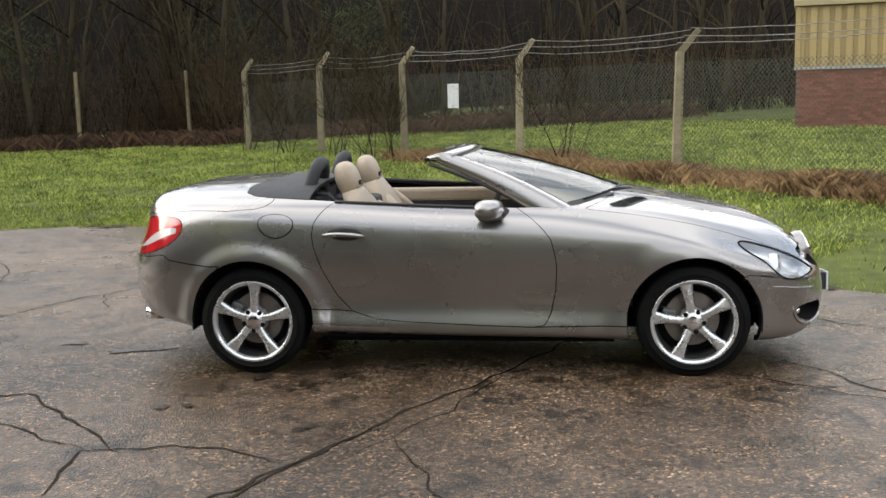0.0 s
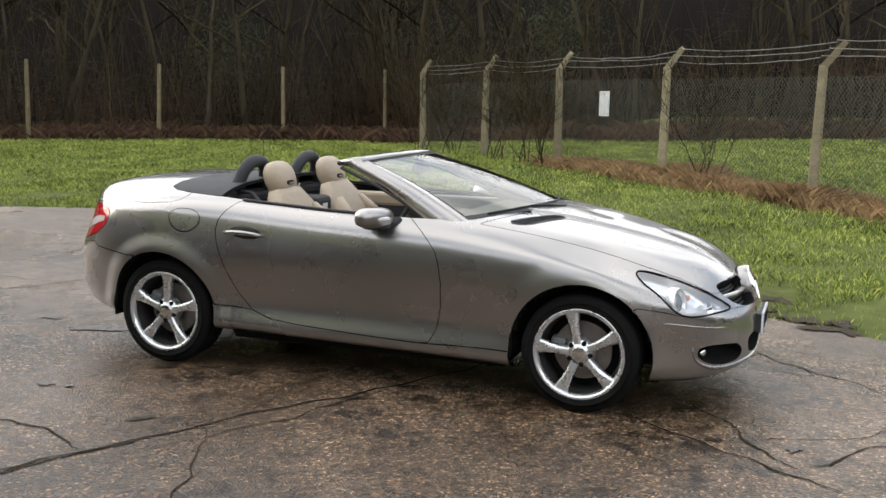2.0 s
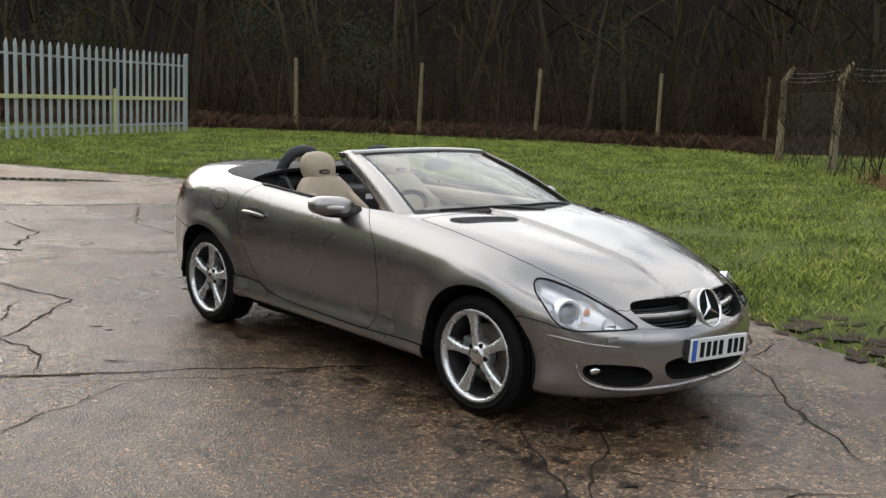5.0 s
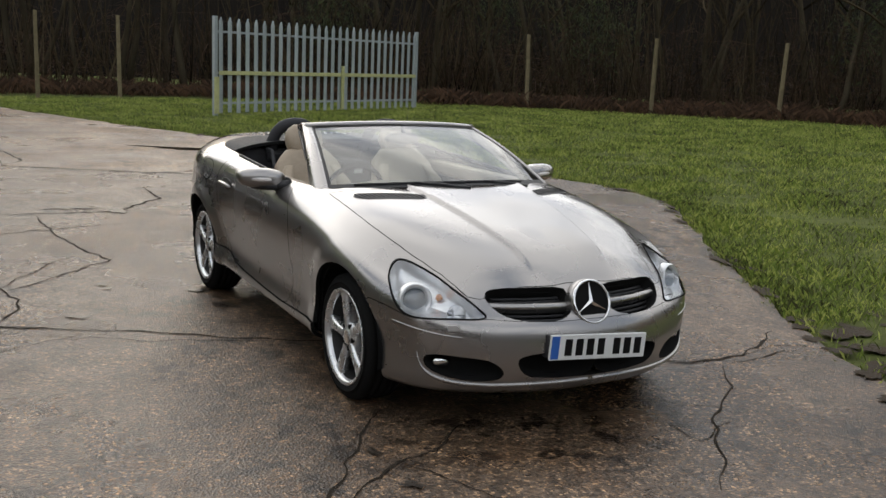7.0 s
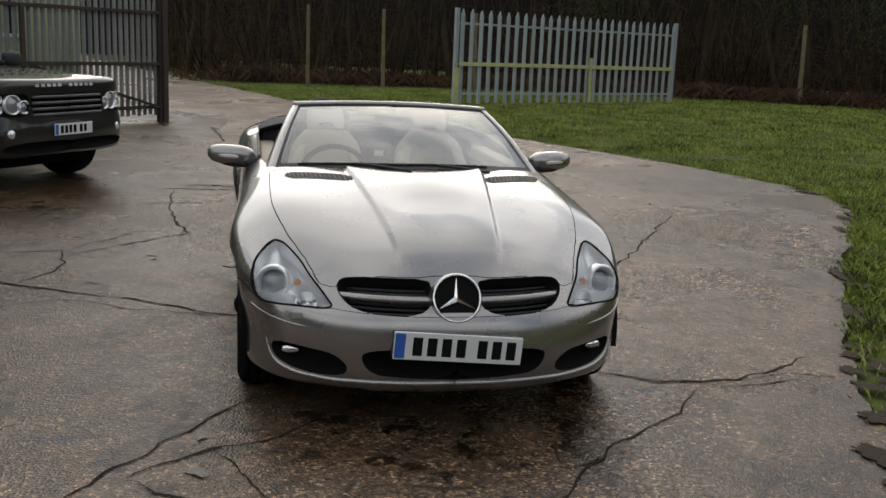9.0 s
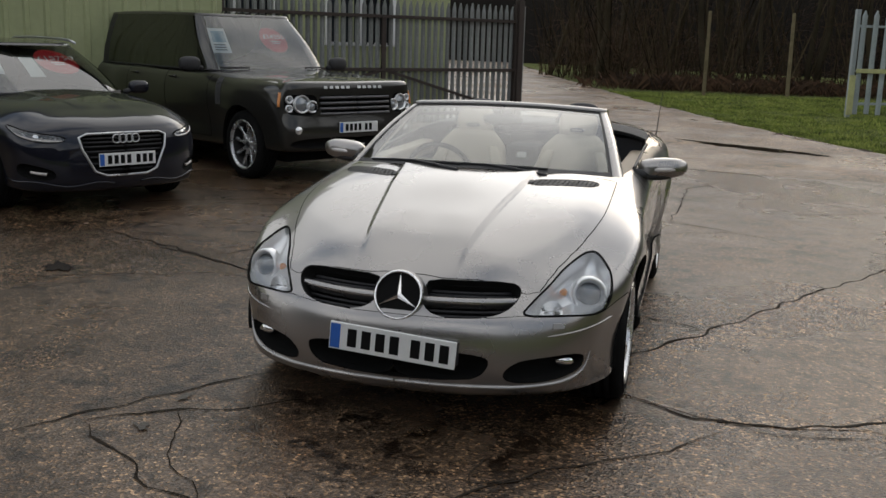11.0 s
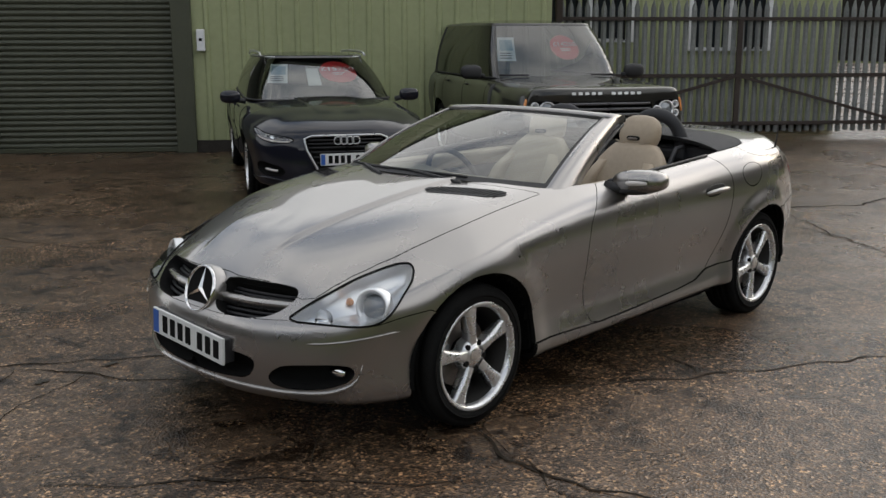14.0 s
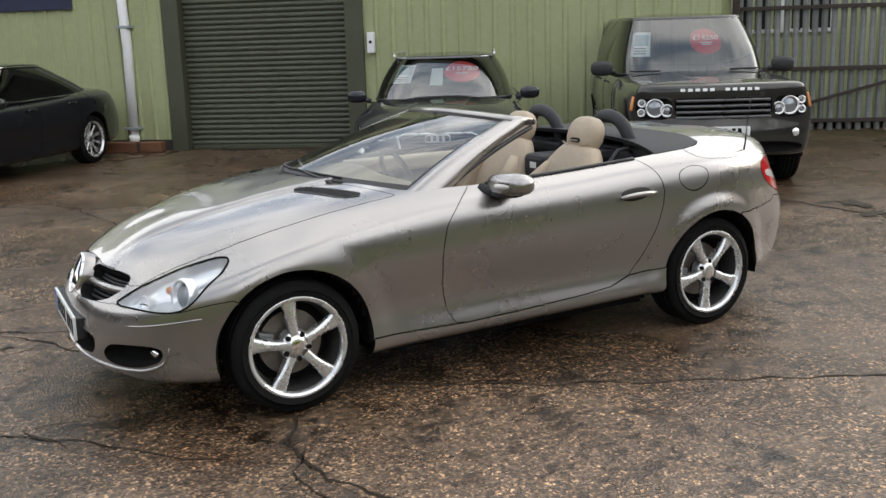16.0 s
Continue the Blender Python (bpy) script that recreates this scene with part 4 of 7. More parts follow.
for r in range(27):
    for c in range(11, 60):
        x, z, k = 0.225 * c + (0.1125 if r % 2 else 0), 0.02 + 0.075 * r, len(rv)
        rv += [(x, -0.012, z), (x + 0.215, -0.012, z), (x + 0.215, -0.012, z + 0.065), (x, -0.012, z + 0.065), (x, 0.021, z), (x + 0.215, 0.021, z), (x + 0.215, 0.021, z + 0.065), (x, 0.021, z + 0.065)]
        rf += [(k, k + 1, k + 2, k + 3), (k, k + 4, k + 5, k + 1), (k + 3, k + 2, k + 6, k + 7), (k, k + 3, k + 7, k + 4), (k + 1, k + 5, k + 6, k + 2)]
o = raw("brickwork", rv, rf, M_BRICK, bd)
o["kind"] = "stuff"

# ---- roadster: body surface ----
# Half body as a spline surface S(s, v): s runs round the plan outline from the nose (0) to the tail (1), v climbs from the sill to the centre line.
def plan_outline(XF, XR, HALF_W, ef, er, n=1200):
    a = np.linspace(0, math.pi, n)
    x = np.where(a < math.pi / 2, XF * np.cos(a), -XR * np.cos(a))
    e = np.where(x > 0, ef, er)
    lim = np.where(x > 0, XF, -XR)
    y = HALF_W * np.clip(1 - (np.abs(x) / lim) ** e, 0, 1) ** 0.385
    d = np.concatenate([[0], np.cumsum(np.hypot(np.diff(x), np.diff(y)))])
    return x, y, d / d[-1]


BODY = {}
ROADSTER = dict(
    out=plan_outline(2.045, -2.06, 0.885, 5.0, 9.0),
    shoulder=spline([-2.06, -1.7, -1.2, -0.8, -0.3, 0.3, 0.8, 1.2, 1.6, 2.05], [0.955, 0.965, 0.975, 0.955, 0.925, 0.90, 0.855, 0.80, 0.70, 0.60]),
    centre=spline([-2.06, -1.6, -1.2, -0.6, 0.3, 0.7, 1.0, 1.35, 1.7, 2.05], [1.0, 1.04, 1.055, 1.05, 1.0, 0.965, 0.925, 0.845, 0.76, 0.62]),
    spine=spline([-2.06, -1.6, -1.2, -0.8, 0.8, 1.1, 1.5, 2.05], [-1.5, -1.3, -1.1, -0.8, 0.8, 1.02, 1.2, 1.36]),
    bottom=spline([-2.06, -1.6, -0.8, 0.8, 1.6, 2.05], [0.27, 0.25, 0.235, 0.205, 0.18, 0.175]),
    front_d=(0.16, 0.05, 0.012, 0.0, 0.018, 0.06, 0.105, 0.165, 0.27, 0.41, 0.52),
    front_z=(0.175, 0.185, 0.27, 0.40, 0.50, 0.545, 0.60, 0.665, 0.735, 0.785, 0.815),
    rear_d=(0.22, 0.03, -0.015, -0.03, -0.025, 0.015, 0.06, 0.08, 0.135, 0.30, 0.44),
    rear_z=(0.27, 0.28, 0.40, 0.52, 0.625, 0.69, 0.80, 0.91, 0.99, 1.025, 1.04),
    waist=0.62, axle=1.215, corner=0.06, flare=0.016, dome=0.018, sill=0.027, swell=(0.011, 0.019))
BODY.update(ROADSTER)
NROW = 14


def smooth01(t):
    t = np.clip(t, 0, 1)
    return t * t * (3 - 2 * t)


def control_rows(s):
    """Control points of the columns at s: array (len(s), NROW, 3)."""
    s = np.atleast_1d(np.asarray(s, float))
    OX, OY, OS = BODY["out"]
    FRONT_D, FRONT_Z, REAR_D, REAR_Z, mid, axle, flare = BODY["front_d"], BODY["front_z"], BODY["rear_d"], BODY["rear_z"], BODY["waist"], BODY["axle"], BODY["flare"]
    px, py = np.interp(s, OS, OX), np.interp(s, OS, OY)
    e = 0.004
    tx = np.interp(np.clip(s + e, 0, 1), OS, OX) - np.interp(np.clip(s - e, 0, 1), OS, OX)
    ty = np.interp(np.clip(s + e, 0, 1), OS, OY) - np.interp(np.clip(s - e, 0, 1), OS, OY)
    L = np.hypot(tx, ty) + 1e-9
    nx = ty / L
    front, rear = smooth01(np.clip(nx, 0, 1) * 1.05), smooth01(np.clip(-nx, 0, 1) * 1.05)
    side = 1 - front - rear
    cx = BODY["spine"](px)
    dx, dy = cx - px, -py
    D = np.hypot(dx, dy) + 1e-9
    dx, dy = dx / D, dy / D
    zs, zt, zb = BODY["shoulder"](px), BODY["centre"](cx), BODY["bottom"](px)
    arch = np.exp(-((px - axle) / 0.36) ** 2) + np.exp(-((px + axle) / 0.36) ** 2)
    haunch = np.exp(-((px + 1.15) / 0.5) ** 2)
    kick = BODY.get("sill", 0.0) * (1 - np.clip(arch, 0, 1) * 0.5)
    side_d = [0.12 - 1.3 * kick, 0.035 - 0.015 * arch - 1.2 * kick, 0.05 - 0.045 * arch + 0.35 * kick, 0.03 - 0.035 * arch, 0.004 - 0.018 * arch, 0.012 - 0.018 * arch, 0.045 - 0.02 * arch, 0.10 - 0.015 * haunch,
              0.19 + 0 * px, 0.31 + 0 * px, 0.45 + 0 * px]
    side_z = [zb, zb + 0.025, mid - 0.25 + 0 * px, mid - 0.12 + 0 * px, mid + 0 * px, 0.4 * mid + 0.6 * zs, zs - 0.045, zs + 0.0 * px, zs + 0.45 * (zt - zs), zs + 0.72 * (zt - zs), zs + 0.87 * (zt - zs)]
    rows = np.zeros((len(s), NROW, 3))
    for j in range(11):
        d = side * side_d[j] + front * FRONT_D[j] + rear * REAR_D[j]
        if j < 7:
            d = d - flare * arch * (1 - front - rear) - BODY["corner"] * 4 * front * (1 - front) * (1 if j < 5 else 0.5)
        z = side * side_z[j] + front * FRONT_Z[j] + rear * REAR_Z[j]
        rows[:, j, 0], rows[:, j, 1], rows[:, j, 2] = px + dx * d, py + dy * d, z
    last = rows[:, 10, :].copy()
    for k, f in ((11, 0.35), (12, 0.7), (13, 1.0)):
        rows[:, k, 0] = last[:, 0] * (1 - f) + cx * f
        rows[:, k, 1] = last[:, 1] * (1 - f)
        rows[:, k, 2] = last[:, 2] + (zt - last[:, 2]) * (1 - (1 - f) ** 2)
    return rows


def surface(s, v):
    """Points of the half body at arrays s, v (same shape), v from 0 to 1."""
    s, v = np.asarray(s, float).ravel(), np.clip(np.asarray(v, float).ravel(), 0, 1)
    R = control_rows(s)
    R = np.concatenate([2 * R[:, :1] - R[:, 1:2], R, (R[:, -2:-1] * np.array([1, -1, 1])) ], axis=1)
    t = v * (NROW - 1)
    i = np.clip(t.astype(int), 0, NROW - 2)
    f = t - i
    b = ((1 - f) ** 3 / 6, (3 * f**3 - 6 * f**2 + 4) / 6, (-3 * f**3 + 3 * f**2 + 3 * f + 1) / 6, f**3 / 6)
    k = np.arange(len(s))
    P = sum(b[m][:, None] * R[k, i + m] for m in range(4))
    # raised middle of the bonnet, with two soft creases that spread towards the screen
    x, y = P[:, 0], np.abs(P[:, 1])
    crease = 0.2 + 0.16 * (1.9 - x) / 1.2
    lift = BODY["dome"] * smooth01((crease - y) / 0.026 + 0.5) * smooth01((x - 0.45) / 0.2) * smooth01((1.88 - x) / 0.25) * smooth01((v - 0.5) / 0.1)
    P[:, 2] += lift
    # swollen rings round the wheel arches
    for amp, xa, reach in zip(BODY.get("swell", ()), (BODY["axle"], -BODY["axle"]), (0.12, 0.1)):
        rr = np.hypot(x - xa, P[:, 2] - 0.302)
        P[:, 1] += amp * smooth01((0.37 + reach - rr) / reach) * smooth01((y - 0.6) / 0.15)
    return P

# ---- roadster: materials ----
M_PAINT = paint_material("pewter_metallic_paint", (0.332, 0.318, 0.309), 0.92, 0.27, 0.06)
M_BLACKPLASTIC = simple("black_plastic", (0.018, 0.018, 0.02), 0.55, vary=0.15, scale=20, bump=0.15, bump_scale=400)
M_SOFTBLACK = simple("black_soft_trim", (0.022, 0.023, 0.027), 0.7, vary=0.2, scale=12, bump=0.2, bump_scale=300)
M_RUBBER = simple("tyre_rubber", (0.009, 0.009, 0.009), 0.88, vary=0.3, scale=14, bump=0.2, bump_scale=200)
M_ALLOY = simple("silver_alloy", (0.72, 0.73, 0.74), 0.28, metal=0.85, vary=0.08, scale=10)
# dull dark grey: wheel barrels, and the shade painted into the handle bowls
M_BARREL = simple("dark_recess_grey", (0.035, 0.034, 0.033), 0.6, metal=0.5, vary=0.4, scale=14)
M_CHROME = simple("chrome", (0.8, 0.8, 0.8), 0.08, metal=1.0, vary=0.02, spread=0.02)
M_CALIPER = simple("grey_caliper", (0.3, 0.3, 0.3), 0.5, metal=0.4)
M_DISC = simple("brake_steel", (0.25, 0.22, 0.2), 0.45, metal=0.8, vary=0.3, scale=20)
M_LEATHER = simple("beige_leather", (0.37, 0.3, 0.22), 0.5, vary=0.1, scale=5, bump=0.25, bump_scale=160)
M_LEATHERDK = simple("dark_beige_vinyl", (0.33, 0.27, 0.2), 0.55, vary=0.1, scale=6, bump=0.2, bump_scale=200)
M_SCREEN = glass_material("windscreen_glass", (0.74, 0.82, 0.79), 0.0, 0.11)
M_LENS = glass_material("clear_lamp_lens", (0.95, 0.96, 0.97), 0.03, 0.05)
M_REFLECTOR = simple("lamp_reflector", (0.86, 0.87, 0.88), 0.2, metal=0.6, vary=0.12, scale=25)
M_REDLENS = simple("red_lamp_lens", (0.5, 0.015, 0.02), 0.12, vary=0.2, scale=12, coat=1.0)
M_WHITELENS = simple("white_lamp_lens", (0.62, 0.58, 0.56), 0.15, vary=0.1, scale=30, coat=1.0)
M_AMBER = simple("amber_lens", (0.75, 0.3, 0.1), 0.2, vary=0.1)
M_PLATE = simple("white_plate", (0.72, 0.73, 0.72), 0.35, vary=0.05, scale=5)
M_PLATEBLUE = simple("blue_plate_band", (0.03, 0.12, 0.45), 0.35)
M_INK = simple("plate_black", (0.008, 0.008, 0.008), 0.9)
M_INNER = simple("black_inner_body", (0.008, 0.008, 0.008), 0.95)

K = 0.9945
def sv_list(pairs, k=K):
    return [(a * k, b2) for a, b2 in pairs]


HEADLIGHT = sv_list([(0.100, 0.352), (0.127, 0.330), (0.152, 0.293), (0.168, 0.281), (0.180, 0.305), (0.191, 0.375), (0.200, 0.455), (0.209, 0.53), (0.196, 0.552), (0.176, 0.549), (0.156, 0.533), (0.138, 0.497), (0.123, 0.455), (0.110, 0.402)])
HOOD = sv_list([(-0.02, 0.525), (0.02, 0.525), (0.036, 0.518), (0.07, 0.518), (0.1, 0.507), (0.104, 0.47), (0.112, 0.458), (0.123, 0.466), (0.1383, 0.513), (0.156, 0.546), (0.18, 0.568), (0.2144, 0.580), (0.2645, 0.58), (0.3246, 0.59), (0.372, 0.5965), (0.352, 0.70), (0.338, 0.80), (0.329, 0.9), (0.326, 1.03), (-0.02, 1.03)])
GRILLE = sv_list([(0.022, 0.475), (0.026, 0.512), (0.07, 0.514), (0.103, 0.508), (0.109, 0.488), (0.104, 0.44), (0.09, 0.38), (0.074, 0.349), (0.05, 0.342), (0.032, 0.346), (0.022, 0.39), (0.02, 0.44)])
INTAKE = sv_list([(-0.02, 0.228), (0.04, 0.228), (0.068, 0.218), (0.0741, 0.2046), (0.07, 0.17), (0.0581, 0.15), (-0.02, 0.14)])
FOG = sv_list([(0.084, 0.165), (0.090, 0.190), (0.10, 0.205), (0.13, 0.203), (0.148, 0.190), (0.152, 0.168), (0.146, 0.146), (0.1202, 0.134), (0.0925, 0.140)])
BUMPER_F = sv_list([(-0.02, 0.338), (0.036, 0.338), (0.074, 0.346), (0.100, 0.352), (0.127, 0.330), (0.152, 0.293), (0.168, 0.281), (0.19, 0.2835), (0.2095, 0.283), (0.232, 0.2), (0.232, -0.03), (-0.02, -0.03)])
DOOR = sv_list([(0.6393, 0.5328), (0.6513, 0.444), (0.6553, 0.4131), (0.6573, 0.3784), (0.6553, 0.3475), (0.6493, 0.305), (0.6413, 0.2548), (0.6323, 0.2), (0.6172, 0.1467), (0.5932, 0.118), (0.5591, 0.1075), (0.481, 0.0965), (0.4268, 0.0925), (0.4138, 0.1), (0.4068, 0.1429), (0.402, 0.22), (0.4008, 0.2973), (0.4028, 0.3359), (0.4068, 0.3784), (0.4168, 0.4286), (0.4289, 0.4981), (0.4429, 0.5676), (0.49, 0.556), (0.57, 0.556), (0.634, 0.562)])
SILL = sv_list([(0.32, 0.1042), (0.3367, 0.1042), (0.39, 0.098), (0.4268, 0.0925), (0.481, 0.0965), (0.5591, 0.1075), (0.5932, 0.118), (0.6172, 0.1467), (0.64, 0.152), (0.6573, 0.156), (0.69, 0.16), (0.69, -0.03), (0.32, -0.03)])
OPENING = sv_list([(0.664, 0.567), (0.634, 0.562), (0.57, 0.556), (0.49, 0.556), (0.4429, 0.5676), (0.418, 0.583), (0.395, 0.598), (0.380, 0.625), (0.366, 0.68), (0.352, 0.76), (0.343, 0.85), (0.337, 1.03), (0.664, 1.03)])
TONNEAU = [(0.660, 0.5645), (0.7, 0.568), (0.722, 0.583), (0.738, 0.62), (0.747, 0.70), (0.752, 0.82), (0.754, 1.03), (0.6602, 1.03)]
BOOT = [(0.6994, 0.5405), (0.7045, 0.50), (0.7154, 0.4788), (0.7475, 0.4672), (0.80, 0.488), (0.8377, 0.5097), (0.87, 0.53), (0.9, 0.5), (0.95, 0.46), (1.03, 0.45), (1.03, 1.03), (0.754, 1.03), (0.752, 0.82), (0.747, 0.70), (0.738, 0.62), (0.722, 0.583), (0.7, 0.568)]
TAIL = [(0.7975, 0.41), (0.803, 0.445), (0.82, 0.478), (0.8397, 0.5), (0.862, 0.513), (0.89, 0.49), (0.905, 0.42), (0.895, 0.36), (0.8697, 0.345), (0.8236, 0.354), (0.8076, 0.3707), (0.800, 0.39)]
BUMPER_R = [(0.752, 0.303), (0.7655, 0.3012), (0.79, 0.306), (0.8156, 0.3166), (0.8236, 0.333), (0.8697, 0.335), (0.92, 0.33), (1.03, 0.33), (1.03, -0.03), (0.735, -0.03), (0.735, 0.2)]
FLAP = [(0.6915 + 0.0185 * math.cos(a), 0.411 + 0.0415 * math.sin(a)) for a in np.linspace(0, 2 * math.pi, 28, endpoint=False)]
SV_SCALE = np.array([5.35, 1.75])     # metres per unit of s and v, roughly


def arch_contour(xh, zh, r):
    pts = []
    for a in np.linspace(-0.75, math.pi + 0.75, 60):
        tx, tz = xh + r * math.cos(a), zh + r * math.sin(a)
        s, v = float(np.interp(-tx, -BODY["out"][0], BODY["out"][2])), 0.2
        for _ in range(25):
            p = surface([s], [v])[0]
            s = s + (p[0] - tx) / 5.35 * 0.9
            v = min(0.6, max(-0.05, v + (tz - p[2]) / 2.0))
            if v <= 0 and tz < p[2]:
                v = max(-0.05, (tz - p[2]) / 2.0)
                break
        pts.append((s, v))
    return pts


def inside(poly, q):
    x, y = q[:, 0], q[:, 1]
    c = np.zeros(len(q), bool)
    for (x0, y0), (x1, y1) in zip(poly, poly[1:] + poly[:1]):
        hit = ((y0 > y) != (y1 > y)) & (x < (x1 - x0) * (y - y0) / (y1 - y0 + 1e-15) + x0)
        c ^= hit
    return c


def rounded(poly, times=2):
    """Corner-cutting, which turns a coarse contour into a smooth one."""
    for _ in range(times):
        out = []
        for a, b2 in zip(poly, poly[1:] + poly[:1]):
            out += [(a[0] * 0.75 + b2[0] * 0.25, a[1] * 0.75 + b2[1] * 0.25), (a[0] * 0.25 + b2[0] * 0.75, a[1] * 0.25 + b2[1] * 0.75)]
        poly = out
    return poly


def cut_body(contours, ns=430, nv=165):
    """Cuts the surface along the contours. Returns per region its sv points and faces; each panel is drawn back a little from the cut, so that real gaps stay open."""
    sg, vg = np.linspace(0, 1, ns), np.linspace(0, 1, nv)
    SS, VV = np.meshgrid(sg, vg, indexing="ij")
    pts = np.stack([SS.ravel(), VV.ravel()], 1)
    ii, jj = np.meshgrid(np.arange(ns - 1), np.arange(nv - 1), indexing="ij")
    quads = np.stack([ii * nv + jj, (ii + 1) * nv + jj, (ii + 1) * nv + jj + 1, ii * nv + jj + 1], -1).reshape(-1, 4)
    cen = pts[quads].mean(1)
    region = np.zeros(len(quads), int)
    segs = []
    for k, (nm, poly) in enumerate(contours, 1):
        region[inside(poly, cen)] = k
        segs += list(zip(poly, poly[1:] + poly[:1]))
    A, B = np.array([a for a, _ in segs]) * SV_SCALE, np.array([b2 for _, b2 in segs]) * SV_SCALE
    lo, hi = np.full(len(pts), 999), np.full(len(pts), -1)
    for c in range(4):
        np.minimum.at(lo, quads[:, c], region)
        np.maximum.at(hi, quads[:, c], region)
    bound = np.where(lo != hi)[0]
    P = pts[bound] * SV_SCALE
    AB = B - A
    snap = np.zeros_like(P)
    for n0 in range(0, len(P), 500):
        p = P[n0:n0 + 500]
        t = np.clip(((p[:, None] - A) * AB).sum(-1) / ((AB**2).sum(-1) + 1e-12), 0, 1)
        near = A + t[..., None] * AB
        d = ((near - p[:, None]) ** 2).sum(-1)
        b2 = d.argmin(1)
        ok = d[np.arange(len(p)), b2] < 0.022**2
        snap[n0:n0 + 500] = np.where(ok[:, None], near[np.arange(len(p)), b2], p)
    snap /= SV_SCALE
    keep0, keep1 = pts[bound, 0], pts[bound, 1]
    snap[:, 0] = np.where((keep0 == 0) | (keep0 == 1), keep0, np.clip(snap[:, 0], 0, 1))
    snap[:, 1] = np.where((keep1 == 0) | (keep1 == 1), keep1, np.clip(snap[:, 1], 0, 1))
    moved = pts.copy()
    moved[bound] = snap
    isb = np.zeros(len(pts), bool)
    isb[bound] = True
    out = {}
    for k in range(len(contours) + 1):
        q = quads[region == k]
        used, inv = np.unique(q, return_inverse=True)
        f = inv.reshape(-1, 4)
        sv = moved[used].copy()
        # draw back from the cut towards the middle of this panel's own faces
        own = np.zeros((len(used), 2))
        cnt = np.zeros(len(used))
        fc = sv[f].mean(1)
        for c in range(4):
            np.add.at(own, f[:, c], fc)
            np.add.at(cnt, f[:, c], 1)
        own /= np.maximum(cnt, 1)[:, None]
        d = (own - sv) * SV_SCALE
        L = np.linalg.norm(d, axis=1) + 1e-9
        b2 = isb[used]
        sv[b2] += (d / L[:, None] * 0.0028 / SV_SCALE)[b2]
        e0 = (moved[used][:, 0] == 0) | (moved[used][:, 0] == 1)
        sv[e0, 0] = moved[used][e0, 0]
        e1 = (moved[used][:, 1] == 0) | (moved[used][:, 1] == 1)
        sv[e1, 1] = moved[used][e1, 1]
        out[contours[k - 1][0] if k else "shell"] = (sv, f, b2)
    return out


def normals_at(s, v):
    e = 0.002
    a = surface(np.clip(s + e, 0, 1), v) - surface(np.clip(s - e, 0, 1), v)
    b2 = surface(s, np.clip(v + e, 0, 1)) - surface(s, np.clip(v - e, 0, 1))
    n = np.cross(b2, a)
    L = np.linalg.norm(n, axis=1)
    n = n / np.maximum(L, 1e-12)[:, None]
    flat = (s < 1e-6) | (s > 1 - 1e-6) | (v > 1 - 1e-6)
    n[flat, 1] = 0
    n /= np.maximum(np.linalg.norm(n, axis=1), 1e-12)[:, None]
    bad = (L < 1e-9) | ~np.isfinite(n).all(1)
    n[bad] = (0, 0, 1)
    p = surface(s, v)
    # an even crown where the columns meet on the bonnet
    near = smooth01((0.26 - np.hypot(p[:, 0] - float(BODY["spine"](BODY["out"][0][0])), p[:, 1])) / 0.16) * (v > 0.7)
    crown = np.stack([-(BODY["centre"](p[:, 0] + 0.06) - BODY["centre"](p[:, 0] - 0.06)) / 0.12, 0.12 * p[:, 1], 1 + 0 * s], 1)
    crown /= np.linalg.norm(crown, axis=1)[:, None]
    n = np.where((near > 0) & (n[:, 2] < 0), -1, 1)[:, None] * n * (1 - near[:, None]) + crown * near[:, None]
    n /= np.maximum(np.linalg.norm(n, axis=1), 1e-12)[:, None]
    core = np.stack([np.clip(p[:, 0], -1.5, 1.5) * 0.85, 0 * s, 0.45 + 0 * s], 1)
    turn = (n * (p - core)).sum(1) < 0
    n[turn] *= -1
    return n


